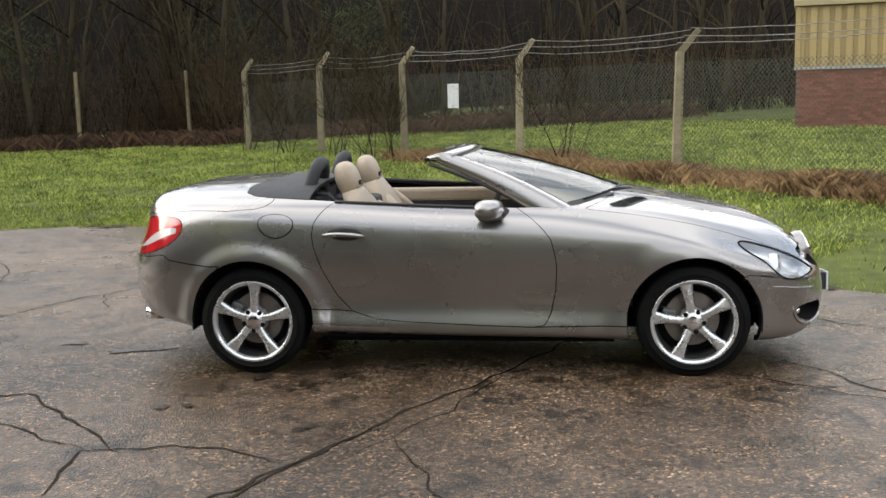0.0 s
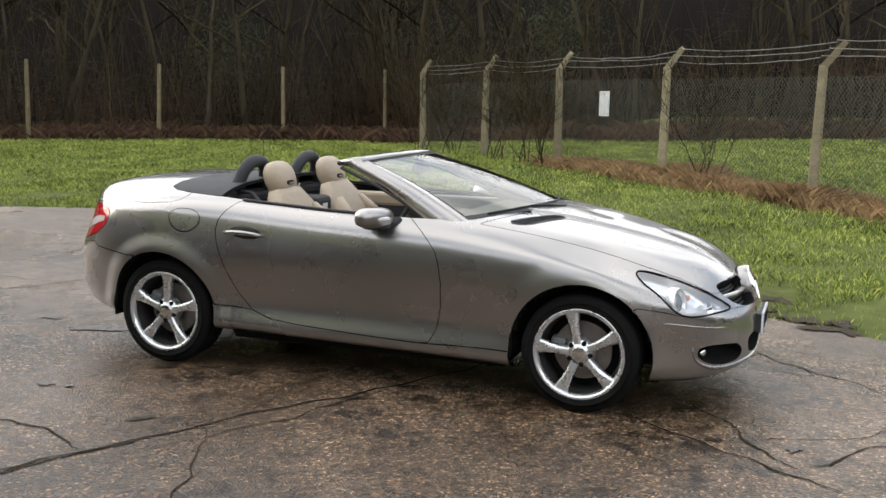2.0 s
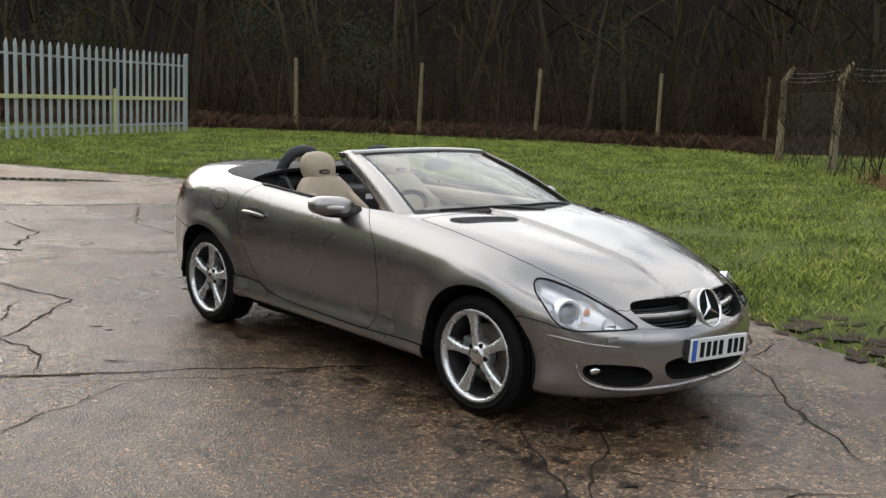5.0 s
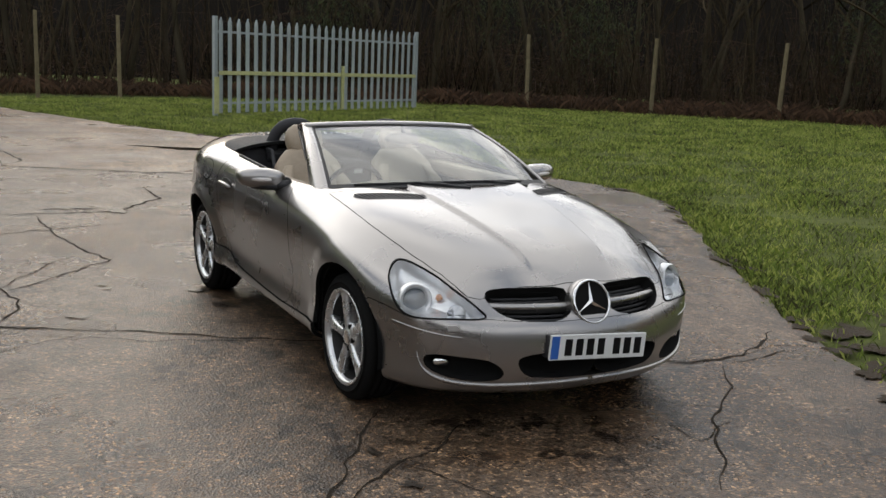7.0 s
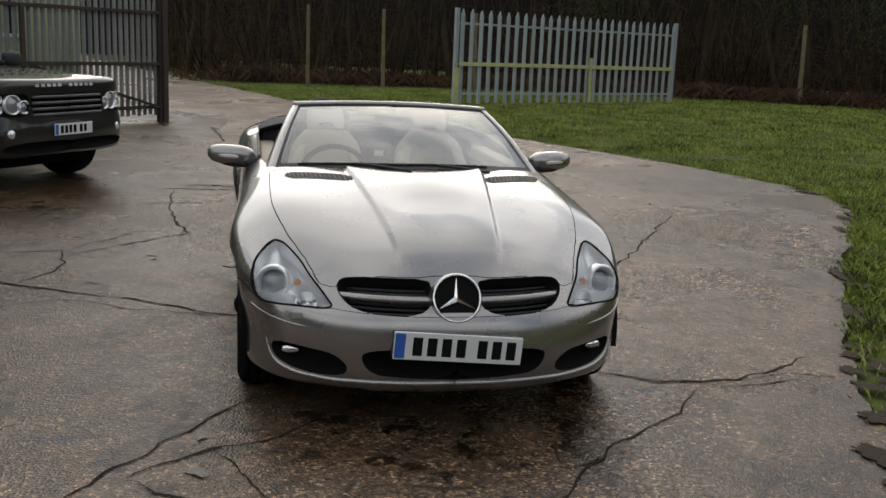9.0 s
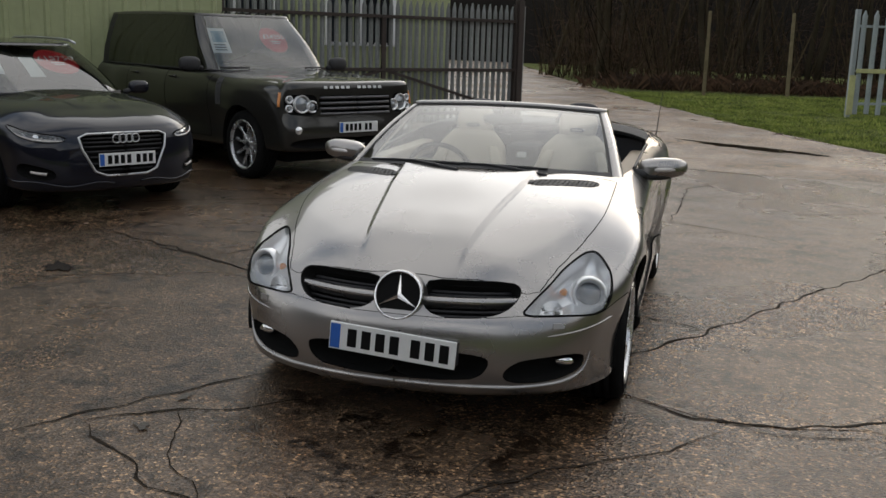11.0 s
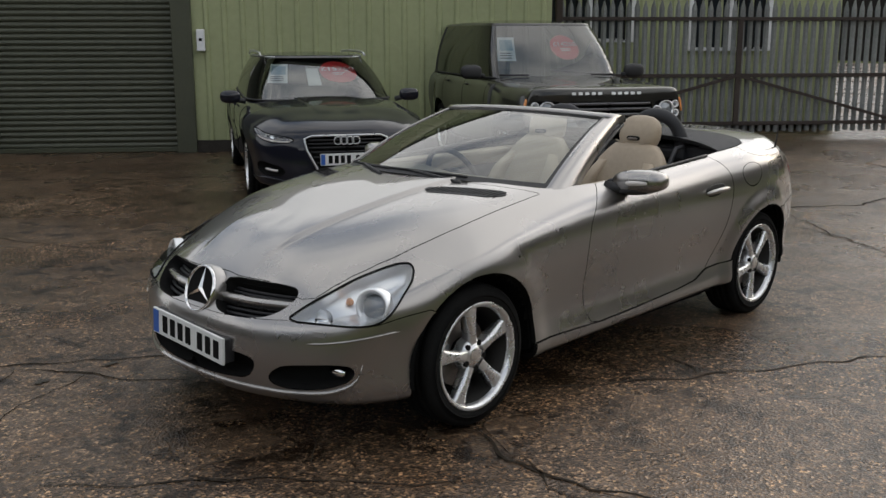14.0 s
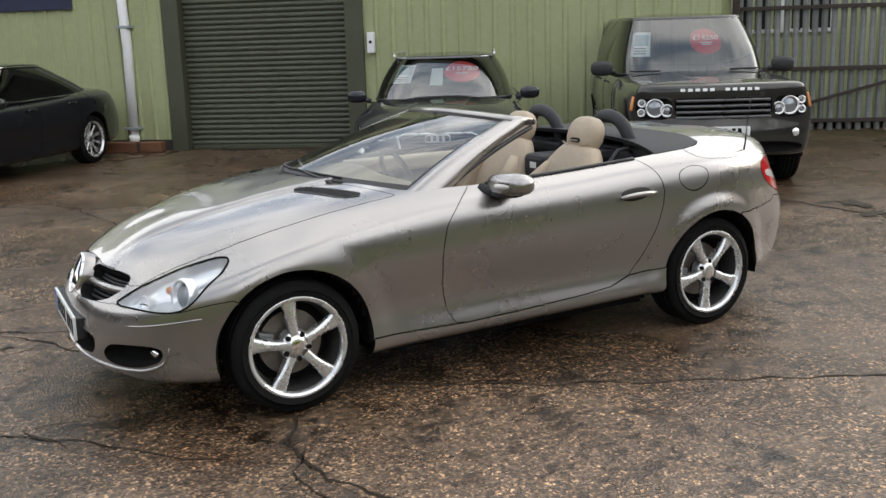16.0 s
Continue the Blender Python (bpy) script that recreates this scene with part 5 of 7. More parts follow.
def panel(name, cut, mat, parent, sides=(1, -1), label="", lift=0.0, skirt=0.02):
    """One body panel as a mesh, on one or both sides of the car, with its edges folded inwards."""
    sv, f, b2 = cut
    P, N = surface(sv[:, 0], sv[:, 1]), normals_at(sv[:, 0], sv[:, 1])
    P = P + N * lift
    edges = {}
    for q in f:
        for a, c in zip(q, np.roll(q, -1)):
            edges[(a, c)] = edges.get((a, c), 0) + 1
    rim = [(a, c) for (a, c) in edges if (c, a) not in edges and b2[a] and b2[c]]
    V, F, NN, dark = [], [], [], []
    for side in sides:
        base = len(V)
        m = np.array([1, side, 1])
        V += list(P * m)
        NN += list(N * m)
        for q in f:
            q = [int(k) + base for k in q]
            F.append(q if side > 0 else q[::-1])
            dark.append(0)
        if skirt and rim:
            low = {}
            for a, c in rim:
                for k in (a, c):
                    if k not in low:
                        low[k] = len(V)
                        V.append((P[k] - N[k] * skirt) * m)
                        NN.append(N[k] * m)
                q = [int(c) + base, int(a) + base, low[a], low[c]]
                F.append(q if side > 0 else q[::-1])
                dark.append(1)
    # the grid's own winding: make faces look the way their normals do
    q0 = F[0]
    va = np.cross(np.array(V[q0[1]]) - np.array(V[q0[0]]), np.array(V[q0[2]]) - np.array(V[q0[0]]))
    if np.dot(va, NN[q0[0]]) < 0:
        F = [q[::-1] for q in F]
    me = bpy.data.meshes.new(name)
    me.from_pydata([tuple(v) for v in V], [], F)
    me.polygons.foreach_set("use_smooth", [True] * len(me.polygons))
    me.normals_split_custom_set_from_vertices([tuple(n) for n in NN])
    me.materials.append(mat)
    # folded edges are black instead of paint: the gaps' shade put into colour
    me.materials.append(M_INNER)
    me.polygons.foreach_set("material_index", dark)
    ob = new(name, me)
    ob.parent = parent
    if label:
        ob["label"] = label
    return ob


car = thing("roadster", pose(0, 0, 0))
ARCH_F, ARCH_R = arch_contour(1.215, 0.302, 0.356), arch_contour(-1.215, 0.302, 0.352)
CUTS = [("front_bumper", BUMPER_F), ("rear_bumper", BUMPER_R), ("sill", SILL), ("hood", HOOD), ("boot_lid", BOOT), ("tonneau_cover", TONNEAU), ("opening", OPENING), ("door", DOOR), ("fuel_flap", FLAP),
        ("headlight", rounded(HEADLIGHT)), ("tail_lamp", rounded(TAIL)), ("grille", rounded(GRILLE, 1)), ("intake", rounded(INTAKE, 1)), ("fog", rounded(FOG)), ("arch_front", ARCH_F), ("arch_rear", ARCH_R)]
cut = cut_body(CUTS)
shell_s = cut["shell"][0][cut["shell"][1]].mean(1)[:, 0]
for side in (1, -1):
    for nm, pick in (("front_wing", shell_s < 0.5), ("rear_wing", shell_s >= 0.5)):
        panel(nm, (cut["shell"][0], cut["shell"][1][pick], cut["shell"][2]), M_PAINT, car, (side,))
panel("front_bumper", cut["front_bumper"], M_PAINT, car, skirt=0.03)
panel("rear_bumper", cut["rear_bumper"], M_PAINT, car)
panel("hood", cut["hood"], M_PAINT, car, label="pewter metallic bonnet with two soft creases")
panel("boot_lid", cut["boot_lid"], M_PAINT, car)
panel("tonneau_cover", cut["tonneau_cover"], M_SOFTBLACK, car, label="black deck cover behind the seats", lift=0.002)
for side in (1, -1):
    panel("sill", cut["sill"], M_PAINT, car, (side,), lift=0.011)
    panel("door", cut["door"], M_PAINT, car, (side,), label="closed pewter metallic door")
    lamp_glass = panel("headlight", cut["headlight"], M_LENS, car, (side,), "clear glass headlight", lift=0.001)
    lamp_glass.visible_shadow = False
    if side < 0:
        panel("fuel_flap", cut["fuel_flap"], M_PAINT, car, (side,), lift=0.0005)
    else:
        panel("quarter_disc", cut["fuel_flap"], M_PAINT, car, (side,), skirt=0.0)
    panel("tail_lamp", cut["tail_lamp"], M_REDLENS, car, (side,), "red tail lamp with a white band", lift=0.002)


def liner(name, smin, smax, vmin, vmax, depth, mat, parent, skip=None, ns=200, nv=80):
    """Dark inner skin a little under the body, seen through gaps and grilles."""
    s, v = np.meshgrid(np.linspace(smin, smax, ns), np.linspace(vmin, vmax, nv), indexing="ij")
    s, v = s.ravel(), v.ravel()
    P, N = surface(s, v), normals_at(s, v)
    P = P - N * depth
    P[:, 1] = np.maximum(P[:, 1], 0)
    holes = np.zeros(len(s), bool)
    for poly in (HEADLIGHT, GRILLE, FOG, INTAKE):
        holes |= inside(poly, np.stack([s + 0.003, v + 0.008], 1))
    V, F = [], []
    for side in (1, -1):
        base = len(V)
        V += list(P * np.array([1, side, 1]))
        for i in range(ns - 1):
            for j in range(nv - 1):
                q = [i * nv + j, (i + 1) * nv + j, (i + 1) * nv + j + 1, i * nv + j + 1]
                c = P[q].mean(0)
                if skip and (skip(c) or holes[i * nv + j]):
                    continue
                F.append([base + k for k in (q if side > 0 else q[::-1])])
    return raw(name, V, F, mat, parent, smooth=True)


def in_wheel_or_cabin(c):
    x, y, z = c
    if math.hypot(x - 1.215, z - 0.30) < 0.35 or math.hypot(x + 1.215, z - 0.30) < 0.35:
        return z < 0.75
    return -0.95 < x < 0.95 and z > 0.84 and y < 0.76


liner("inner_body", 0, 1, 0.0, 1, 0.035, M_INNER, car, in_wheel_or_cabin)
part("underbody", box(-1.7, 1.6, -0.5, 0.5, 0.19, 0.25, 0.02), M_INNER, car)
# tray added out of sight to keep light off the ground below
part("shade_tray", box(-0.82, 0.8, -0.74, 0.74, 0.165, 0.186, 0.005), M_INNER, car)
part("engine_floor", box(-0.8, 0.8, -0.8, 0.8, 0.2, 0.26, 0.01), M_INNER, car)


def wheel_well(xh, side):
    """Black inner arch: a half drum with its inner wall."""
    V, F = [], []
    n = 26
    for i in range(n + 1):
        a = -0.16 + (math.pi + 0.32) * i / n
        for y, r in ((0.845, 0.362), (0.60, 0.372), (0.60, 0.0)):
            V.append((xh + r * math.cos(a), side * y, 0.302 + r * math.sin(a)))
    for i in range(n):
        for j in range(2):
            F.append((i * 3 + j, (i + 1) * 3 + j, (i + 1) * 3 + j + 1, i * 3 + j + 1))
    return raw("wheel_well", V, F, M_INNER, car, smooth=True)


for xh in (1.215, -1.215):
    for side in (1, -1):
        wheel_well(xh, side)


# ---- wheels ----
def lathe(profile, n=64, axis="y"):
    """Surface of revolution round y from (y, r) pairs."""
    V, F = [], []
    m = len(profile)
    for i in range(n):
        a = 2 * math.pi * i / n
        for y, r in profile:
            V.append((r * math.cos(a), y, r * math.sin(a)))
    for i in range(n):
        for j in range(m - 1):
            F.append((i * m + j, ((i + 1) % n) * m + j, ((i + 1) % n) * m + j + 1, i * m + j + 1))
    return V, F


def fix_normals(ob):
    bm = bmesh.new()
    bm.from_mesh(ob.data)
    bmesh.ops.recalc_face_normals(bm, faces=bm.faces[:])
    bm.to_mesh(ob.data)
    bm.free()
    return ob


def spoke_mesh(n_u=14, r0=0.052, r1=0.218, half=None, y_of=None, groove=0.006):
    """A spoke whose face is wide at both ends, with raised edges and a hollow along its middle."""
    V, F = [], []
    prof = [-1.0, -0.8, -0.45, 0.0, 0.45, 0.8, 1.0]
    for i in range(n_u):
        u = i / (n_u - 1)
        r = r0 + (r1 - r0) * u
        w, y = half(u), y_of(u)
        for p in prof:
            dy = -groove * (1 - (p / 0.8) ** 2) * math.sin(math.pi * min(1, u * 1.1)) if abs(p) < 0.8 else (-0.012 if abs(p) == 1.0 else 0)
            V.append((w * p, y + dy, r))
        V.append((w * 0.75, y - 0.05, r))
        V.append((-w * 0.75, y - 0.05, r))
    m = len(prof) + 2
    for i in range(n_u - 1):
        for j in range(m):
            F.append((i * m + j, i * m + (j + 1) % m, (i + 1) * m + (j + 1) % m, (i + 1) * m + j))
    return V, F


def build_wheel(parent, name, R, rim_r, width, spokes, alloy, half, y_of, star=True, pair=False):
    """A wheel round its own centre, outer face towards +y."""
    w = thing(name)
    w.parent = parent
    hw = width / 2
    tyre = [(-hw * 0.78, rim_r - 0.012), (-hw * 0.95, rim_r + 0.012), (-hw, (rim_r + R) / 2), (-hw * 0.93, R - 0.022), (-hw * 0.78, R - 0.005)]
    for k in range(4):
        y0 = -hw * 0.62 + k * hw * 0.36
        tyre += [(y0 - 0.007, R), (y0 - 0.006, R - 0.007), (y0 + 0.006, R - 0.007), (y0 + 0.007, R)]
    tyre += [(hw * 0.78, R - 0.005), (hw * 0.93, R - 0.022), (hw * 0.985, R - 0.05), (hw, (rim_r + R) / 2), (hw * 0.985, rim_r + 0.03), (hw * 0.96, rim_r + 0.012), (hw * 0.8, rim_r - 0.012)]
    ty = fix_normals(raw("tyre", *lathe(tyre, 72), M_RUBBER, w, smooth=True))
    rim = [(hw * 0.8, rim_r - 0.014), (hw * 0.9, rim_r + 0.004), (hw * 0.97, rim_r + 0.008), (hw * 0.985, rim_r + 0.003), (hw * 0.96, rim_r - 0.006), (hw * 0.88, rim_r - 0.014), (hw * 0.72, rim_r - 0.018)]
    rm = fix_normals(raw("rim", *lathe(rim, 72), alloy, w, smooth=True))
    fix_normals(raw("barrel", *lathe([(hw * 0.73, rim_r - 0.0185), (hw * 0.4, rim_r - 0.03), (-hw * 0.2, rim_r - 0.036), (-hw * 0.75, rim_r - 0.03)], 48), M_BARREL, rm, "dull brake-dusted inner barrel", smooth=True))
    for i in range(spokes):
        V, F = spoke_mesh(half=half, y_of=y_of, r1=rim_r - 0.004, groove=0.006 if pair else -0.009)
        sp = fix_normals(raw("spoke", V, F, alloy, rm, smooth=True))
        sp.rotation_euler = (0, 2 * math.pi * i / spokes, 0)
        if not pair:
            # flat black disc paints the shade of a sunken bolt hole
            bo = raw("bolt_hole", *lathe([(0, 0.0), (0, 0.0125), (-0.014, 0.0125)], 14), M_INNER, rm)
            a = 2 * math.pi * (i + 0.5) / spokes
            bo.location = (0.056 * math.sin(a), y_of(0) - 0.0015, 0.057 * math.cos(a))
    hub_y = y_of(0)
    fix_normals(raw("hub", *lathe([(hub_y + 0.004, 0.0), (hub_y + 0.004, 0.03), (hub_y - 0.002, 0.034), (hub_y - 0.004, 0.062), (hub_y - 0.02, 0.074), (hub_y - 0.06, 0.076)], 40), alloy, rm, smooth=True))
    fix_normals(raw("cap", *lathe([(hub_y + 0.005, 0.0), (hub_y + 0.0045, 0.027), (hub_y + 0.003, 0.034)], 32), M_CHROME if star else M_BLACKPLASTIC, rm, smooth=True))
    fix_normals(raw("brake_disc", *lathe([(-0.005, 0.06), (-0.005, 0.148), (-0.03, 0.148), (-0.03, 0.06)], 48), M_DISC, w, smooth=False))
    # plain black disc added to close the wheel behind the brake disc
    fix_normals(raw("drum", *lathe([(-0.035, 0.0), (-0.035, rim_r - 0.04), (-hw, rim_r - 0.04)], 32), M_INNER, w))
    bm = box(-0.04, 0.04, -0.05, 0.02, 0.09, 0.165, 0.012)
    cal = part("caliper", bm, M_GALVDIRTY, w, "grey brake caliper")
    cal.rotation_euler = (0, radians(70), 0)
    return w


def slk_half(u):
    return 0.021 + 0.005 * u + 0.014 * u**2


def slk_face(u):
    return 0.085 - 0.004 * u + 0.009 * u**2


wheel = build_wheel(car, "wheel", 0.303, 0.224, 0.215, 5, M_ALLOY, slk_half, slk_face)
wheel.matrix_basis = pose(1.215, 0.757, 0.302, 0, 8, 0)
for (x, y, turn, spin) in ((-1.215, 0.765, 0, 30), (1.215, -0.757, 180, 12), (-1.215, -0.765, 180, -4)):
    w2 = copy_thing(wheel, pose(x, y, 0.302, 0, 0, turn) @ pose(0, 0, 0, 0, spin, 0))
    w2.parent = car
    w2.matrix_basis = pose(x, y, 0.302, 0, 0, turn) @ pose(0, 0, 0, 0, spin, 0)
tagged(car, "pewter silver two-seat convertible with its roof folded, on wet concrete", "car")


# ---- lamps, grille and trim on the nose ----
def at_sv(s, v, side=1, depth=0.0):
    s, v = np.array([s]), np.array([v])
    p, n = surface(s, v)[0], normals_at(s, v)[0]
    p = p - n * depth
    return Vector((p[0], p[1] * side, p[2])), Vector((n[0], n[1] * side, n[2]))


def disc_on(name, s, v, side, depth, profile, mat, parent, axis=None, smooth=True, squash=1.0):
    """A turned part set into the body, facing outwards or along axis."""
    p, n = at_sv(s, v, side, depth)
    ax = Vector(axis).normalized() if axis else n
    V, F = lathe(profile, 32)
    q = Vector((0, 1, 0)).rotation_difference(ax)
    ob = raw(name, [(q @ Vector((x, y, z * squash))) + p for x, y, z in V], F, mat, parent, smooth=smooth)
    return fix_normals(ob)


def inset_panel(name, poly, depth, mat, parent, side, lift_to=None):
    """A bowl under a contour: walls from the cut edge down to a floor."""
    P = rounded(poly)
    cs, cv = sum(p[0] for p in P) / len(P), sum(p[1] for p in P) / len(P)
    V, F = [], []
    n = len(P)
    for k, (d, f) in enumerate(((0.004, 0.995), (depth * 0.6, 0.93), (depth, 0.8), (depth, 0.0))):
        for (s, v) in P:
            s2, v2 = cs + (s - cs) * f, cv + (v - cv) * f
            p, nn = at_sv(max(0, s2), v2, side, d)
            V.append(p)
    for k in range(3):
        for i in range(n):
            F.append((k * n + i, k * n + (i + 1) % n, (k + 1) * n + (i + 1) % n, (k + 1) * n + i))
    return fix_normals(raw(name, V, F, mat, parent, smooth=True))


for side in (1, -1):
    rim_pts = [at_sv(s, v, side, -0.001)[0] for s, v in rounded(HEADLIGHT)]
    tube("lamp_gasket", [(rim_pts + rim_pts[:1], 0.0045)], M_INNER, car, 5)
    run_s = spline([0, 0.2, 0.4, 0.55, 0.7, 0.85, 0.94, 1.0], [0.0, 0.045, 0.078, 0.1, 0.125, 0.147, 0.155, 0.157])
    run_v = spline([0, 0.2, 0.4, 0.55, 0.7, 0.85, 0.94, 1.0], [0.128, 0.128, 0.126, 0.122, 0.122, 0.136, 0.16, 0.186])
    lip = [at_sv(float(run_s(k / 24)) * K, float(run_v(k / 24)), side, -0.001)[0] for k in range(25)]
    tube("bumper_lip", [(lip, [0.011] * 20 + [0.009, 0.007, 0.005, 0.003, 0.001])], M_PAINT, car, 10)
    inset_panel("lamp_bowl", HEADLIGHT, 0.06, M_REFLECTOR, car, side)
    disc_on("projector", 0.166 * K, 0.40, side, 0.03, [(-0.03, 0.078), (0.004, 0.074), (0.012, 0.066), (0.0, 0.056), (-0.012, 0.05)], M_REFLECTOR, car, (0.92, 0.28 * side, 0.2))
    disc_on("projector_lens", 0.166 * K, 0.40, side, 0.03, [(0.012, 0.0), (0.009, 0.022), (0.0, 0.04), (-0.012, 0.05)], simple("projector_glass", (0.2, 0.22, 0.24), 0.06, metal=0.4, vary=0.2), car, (0.92, 0.28 * side, 0.2))
    disc_on("main_beam", 0.128 * K, 0.375, side, 0.038, [(0.0, 0.045), (-0.02, 0.03), (-0.03, 0.0)], M_CHROME, car, (0.95, 0.2 * side, 0.2))
    disc_on("turn_bulb", 0.15 * K, 0.475, side, 0.035, [(0.008, 0.0), (0.005, 0.011), (-0.01, 0.016)], M_AMBER, car)
    inset_panel("grille_recess", GRILLE, 0.11, M_INNER, car, side)
    inset_panel("fog_recess", FOG, 0.07, M_INNER, car, side)
    disc_on("fog_lamp", 0.137 * K, 0.17, side, 0.03, [(0.0, 0.0), (-0.002, 0.034), (-0.012, 0.04), (-0.03, 0.04)], M_CHROME, car, (0.95, 0.25 * side, 0.0), squash=0.62)
    # one broad painted slat and a fine dark mesh in each half of the grille
    for k, (va, wd, mt, nm) in enumerate(((0.437, 0.021, M_PAINT, "grille_slat"), (0.492, 0.007, M_BLACKPLASTIC, "grille_bar"), (0.475, 0.007, M_BLACKPLASTIC, "grille_bar"), (0.40, 0.007, M_BLACKPLASTIC, "grille_bar"), (0.376, 0.007, M_BLACKPLASTIC, "grille_bar"))):
        paths = []
        pts = [at_sv((0.02 + 0.084 * i / 12) * K, va + (0.006 * i / 12 if va < 0.45 else 0), side, 0.035 if wd > 0.01 else 0.06)[0] for i in range(13)]
        if wd > 0.01:
            V, F = [], []
            for i in range(13):
                sg = (0.016 + 0.092 * i / 12) * K
                for dv, dp in ((0.024, 0.05), (0.016, 0.022), (-0.004, 0.012), (-0.022, 0.03), (-0.024, 0.06)):
                    V.append(at_sv(sg, va + 0.006 * i / 12 + dv, side, dp)[0])
            F = [(i * 5 + j, (i + 1) * 5 + j, (i + 1) * 5 + j + 1, i * 5 + j + 1) for i in range(12) for j in range(4)]
            fix_normals(raw(nm, V, F, mt, car, smooth=True))
            continue
        V, F = tube_mesh([(pts, wd)], 8)
        raw(nm, V, F, mt, car, smooth=True)
    # bumper rubbing strip and washer cap
    V, F = tube_mesh([([at_sv((0.118 + 0.066 * i / 12) * K, 0.262 - 0.016 * i / 12, side, 0.0)[0] for i in range(13)], [0.002] + [0.005] * 11 + [0.002])], 8)
    raw("rubbing_strip", V, F, M_PAINT, car, smooth=True)
    p, n = at_sv(0.127 * K, 0.288, side)
    ob = part("washer_cap", box(-0.002, 0.002, -0.026, 0.026, -0.012, 0.012, 0.0015), M_PAINT, car)
    ob.matrix_basis = Matrix.Translation(p) @ Vector((1, 0, 0)).rotation_difference(n).to_matrix().to_4x4()
    # louvred vents ahead of the screen
    sA, vA, sB, vB = (0.3005, 0.82, 0.338, 0.645)
    V, F = [], []
    for i in range(17):
        for j, off in enumerate((0.0, 0.25, 0.75, 1.0)):
            u = i / 16
            wdt = 0.0175 * (0.35 + 0.65 * min(1, 8 * min(u, 1 - u)))
            s0 = (sA + (sB - sA) * u) * K + (off - 0.5) * wdt * 1.35
            p, n = at_sv(s0, vA + (vB - vA) * u, side, -0.004 if 0 < j < 3 else -0.002)
            V.append(p)
    for i in range(16):
        for j in range(3):
            F.append((i * 4 + j, (i + 1) * 4 + j, (i + 1) * 4 + j + 1, i * 4 + j + 1))
    vent = fix_normals(raw("hood_vent", V, F, M_BLACKPLASTIC, car, label="black mesh vent in the bonnet", smooth=True))
    for i in range(1, 15):
        u0 = i / 15
        a, _ = at_sv((sA + (sB - sA) * u0) * K - 0.0085, vA + (vB - vA) * u0, side, -0.005)
        b2, _ = at_sv((sA + (sB - sA) * u0) * K + 0.0085, vA + (vB - vA) * (u0 + 0.02), side, -0.005)
        V, F = tube_mesh([([a, b2], 0.002)], 4)
        raw("vent_fin", V, F, M_INNER, vent)
inset_panel("intake_recess", [(s if s > 0 else 0, v) for s, v in INTAKE], 0.08, M_INNER, car, 1)
inset_panel("intake_recess", [(s if s > 0 else 0, v) for s, v in INTAKE], 0.08, M_INNER, car, -1)
# round badge in its painted chin
bp = Vector((1.976, 0, 0.583))
bax = Vector((0.93, 0, 0.36)).normalized()
bq = Vector((0, 1, 0)).rotation_difference(bax)


def badge_part(name, prof, mat, n=48):
    V, F = lathe(prof, n)
    return fix_normals(raw(name, [(bq @ Vector(v)) + bp for v in V], F, mat, car, smooth=True))


badge_part("badge_collar", [(0.004, 0.1015), (0.0, 0.104), (-0.02, 0.107), (-0.045, 0.108)], M_PAINT)
badge_part("badge_disc", [(0.002, 0.0), (0.002, 0.094)], M_INK)
badge_part("badge_ring", [(0.004, 0.089), (0.013, 0.091), (0.015, 0.095), (0.011, 0.1), (0.0, 0.101)], M_CHROME)
for k in range(3):
    a = math.pi / 2 + 2 * math.pi * k / 3
    V = []
    up = bq @ Vector((0, 0, 1))
    rt = Vector((0, 1, 0))
    upv = (Vector((0, 0, 1)) - bax * bax.z).normalized()
    tip, l1, r1 = 0.091, a + 1.05, a - 1.05
    d = lambda an, r, h: bp + (rt * math.cos(an) + upv * math.sin(an)) * r + bax * h
    V = [d(a, tip, 0.006), d(l1, 0.0125, 0.005), d(a, 0.0, 0.016), d(r1, 0.0125, 0.005)]
    fix_normals(raw("badge_ray", V, [(0, 1, 2), (0, 2, 3)], M_CHROME, car))
# number plate with bars in place of its characters
np_m = pose(2.052, 0, 0.40, 0, 4, 90)


def number_plate(parent, m, chars, name="number_plate"):
    pl = part(name, box(-0.26, 0.26, -0.006, 0.006, -0.056, 0.056, 0.003), M_PLATE, parent, "white number plate")
    pl.matrix_basis = m
    part("blue_band", box(-0.256, -0.215, -0.0075, -0.0062, -0.05, 0.05), M_PLATEBLUE, pl, "blue plate band")
    for k in range(chars):
        x = -0.165 + 0.0585 * k + (0.028 if k >= 4 else 0)
        part("plate_bar", box(x - 0.019, x + 0.019, -0.0076, -0.0062, -0.037, 0.037), M_INK, pl)
    return pl


number_plate(car, np_m, 7)
part("plate_holder", box(-0.262, 0.262, 0.0065, 0.05, -0.05, 0.05, 0.004), M_BLACKPLASTIC, car).matrix_basis = np_m

# tail lamp's white band
for side in (1, -1):
    V, F = [], []
    for i in range(15):
        u = i / 14
        for j in range(2):
            p, n = at_sv(0.806 + 0.088 * u, 0.392 - 0.012 * u + 0.036 * j * math.sin(math.pi * min(1, 0.15 + u)), side, -0.0045)
            V.append(p)
    for i in range(14):
        F.append((2 * i, 2 * i + 2, 2 * i + 3, 2 * i + 1))
    fix_normals(raw("reverse_lens", V, F, M_WHITELENS, car, smooth=True))

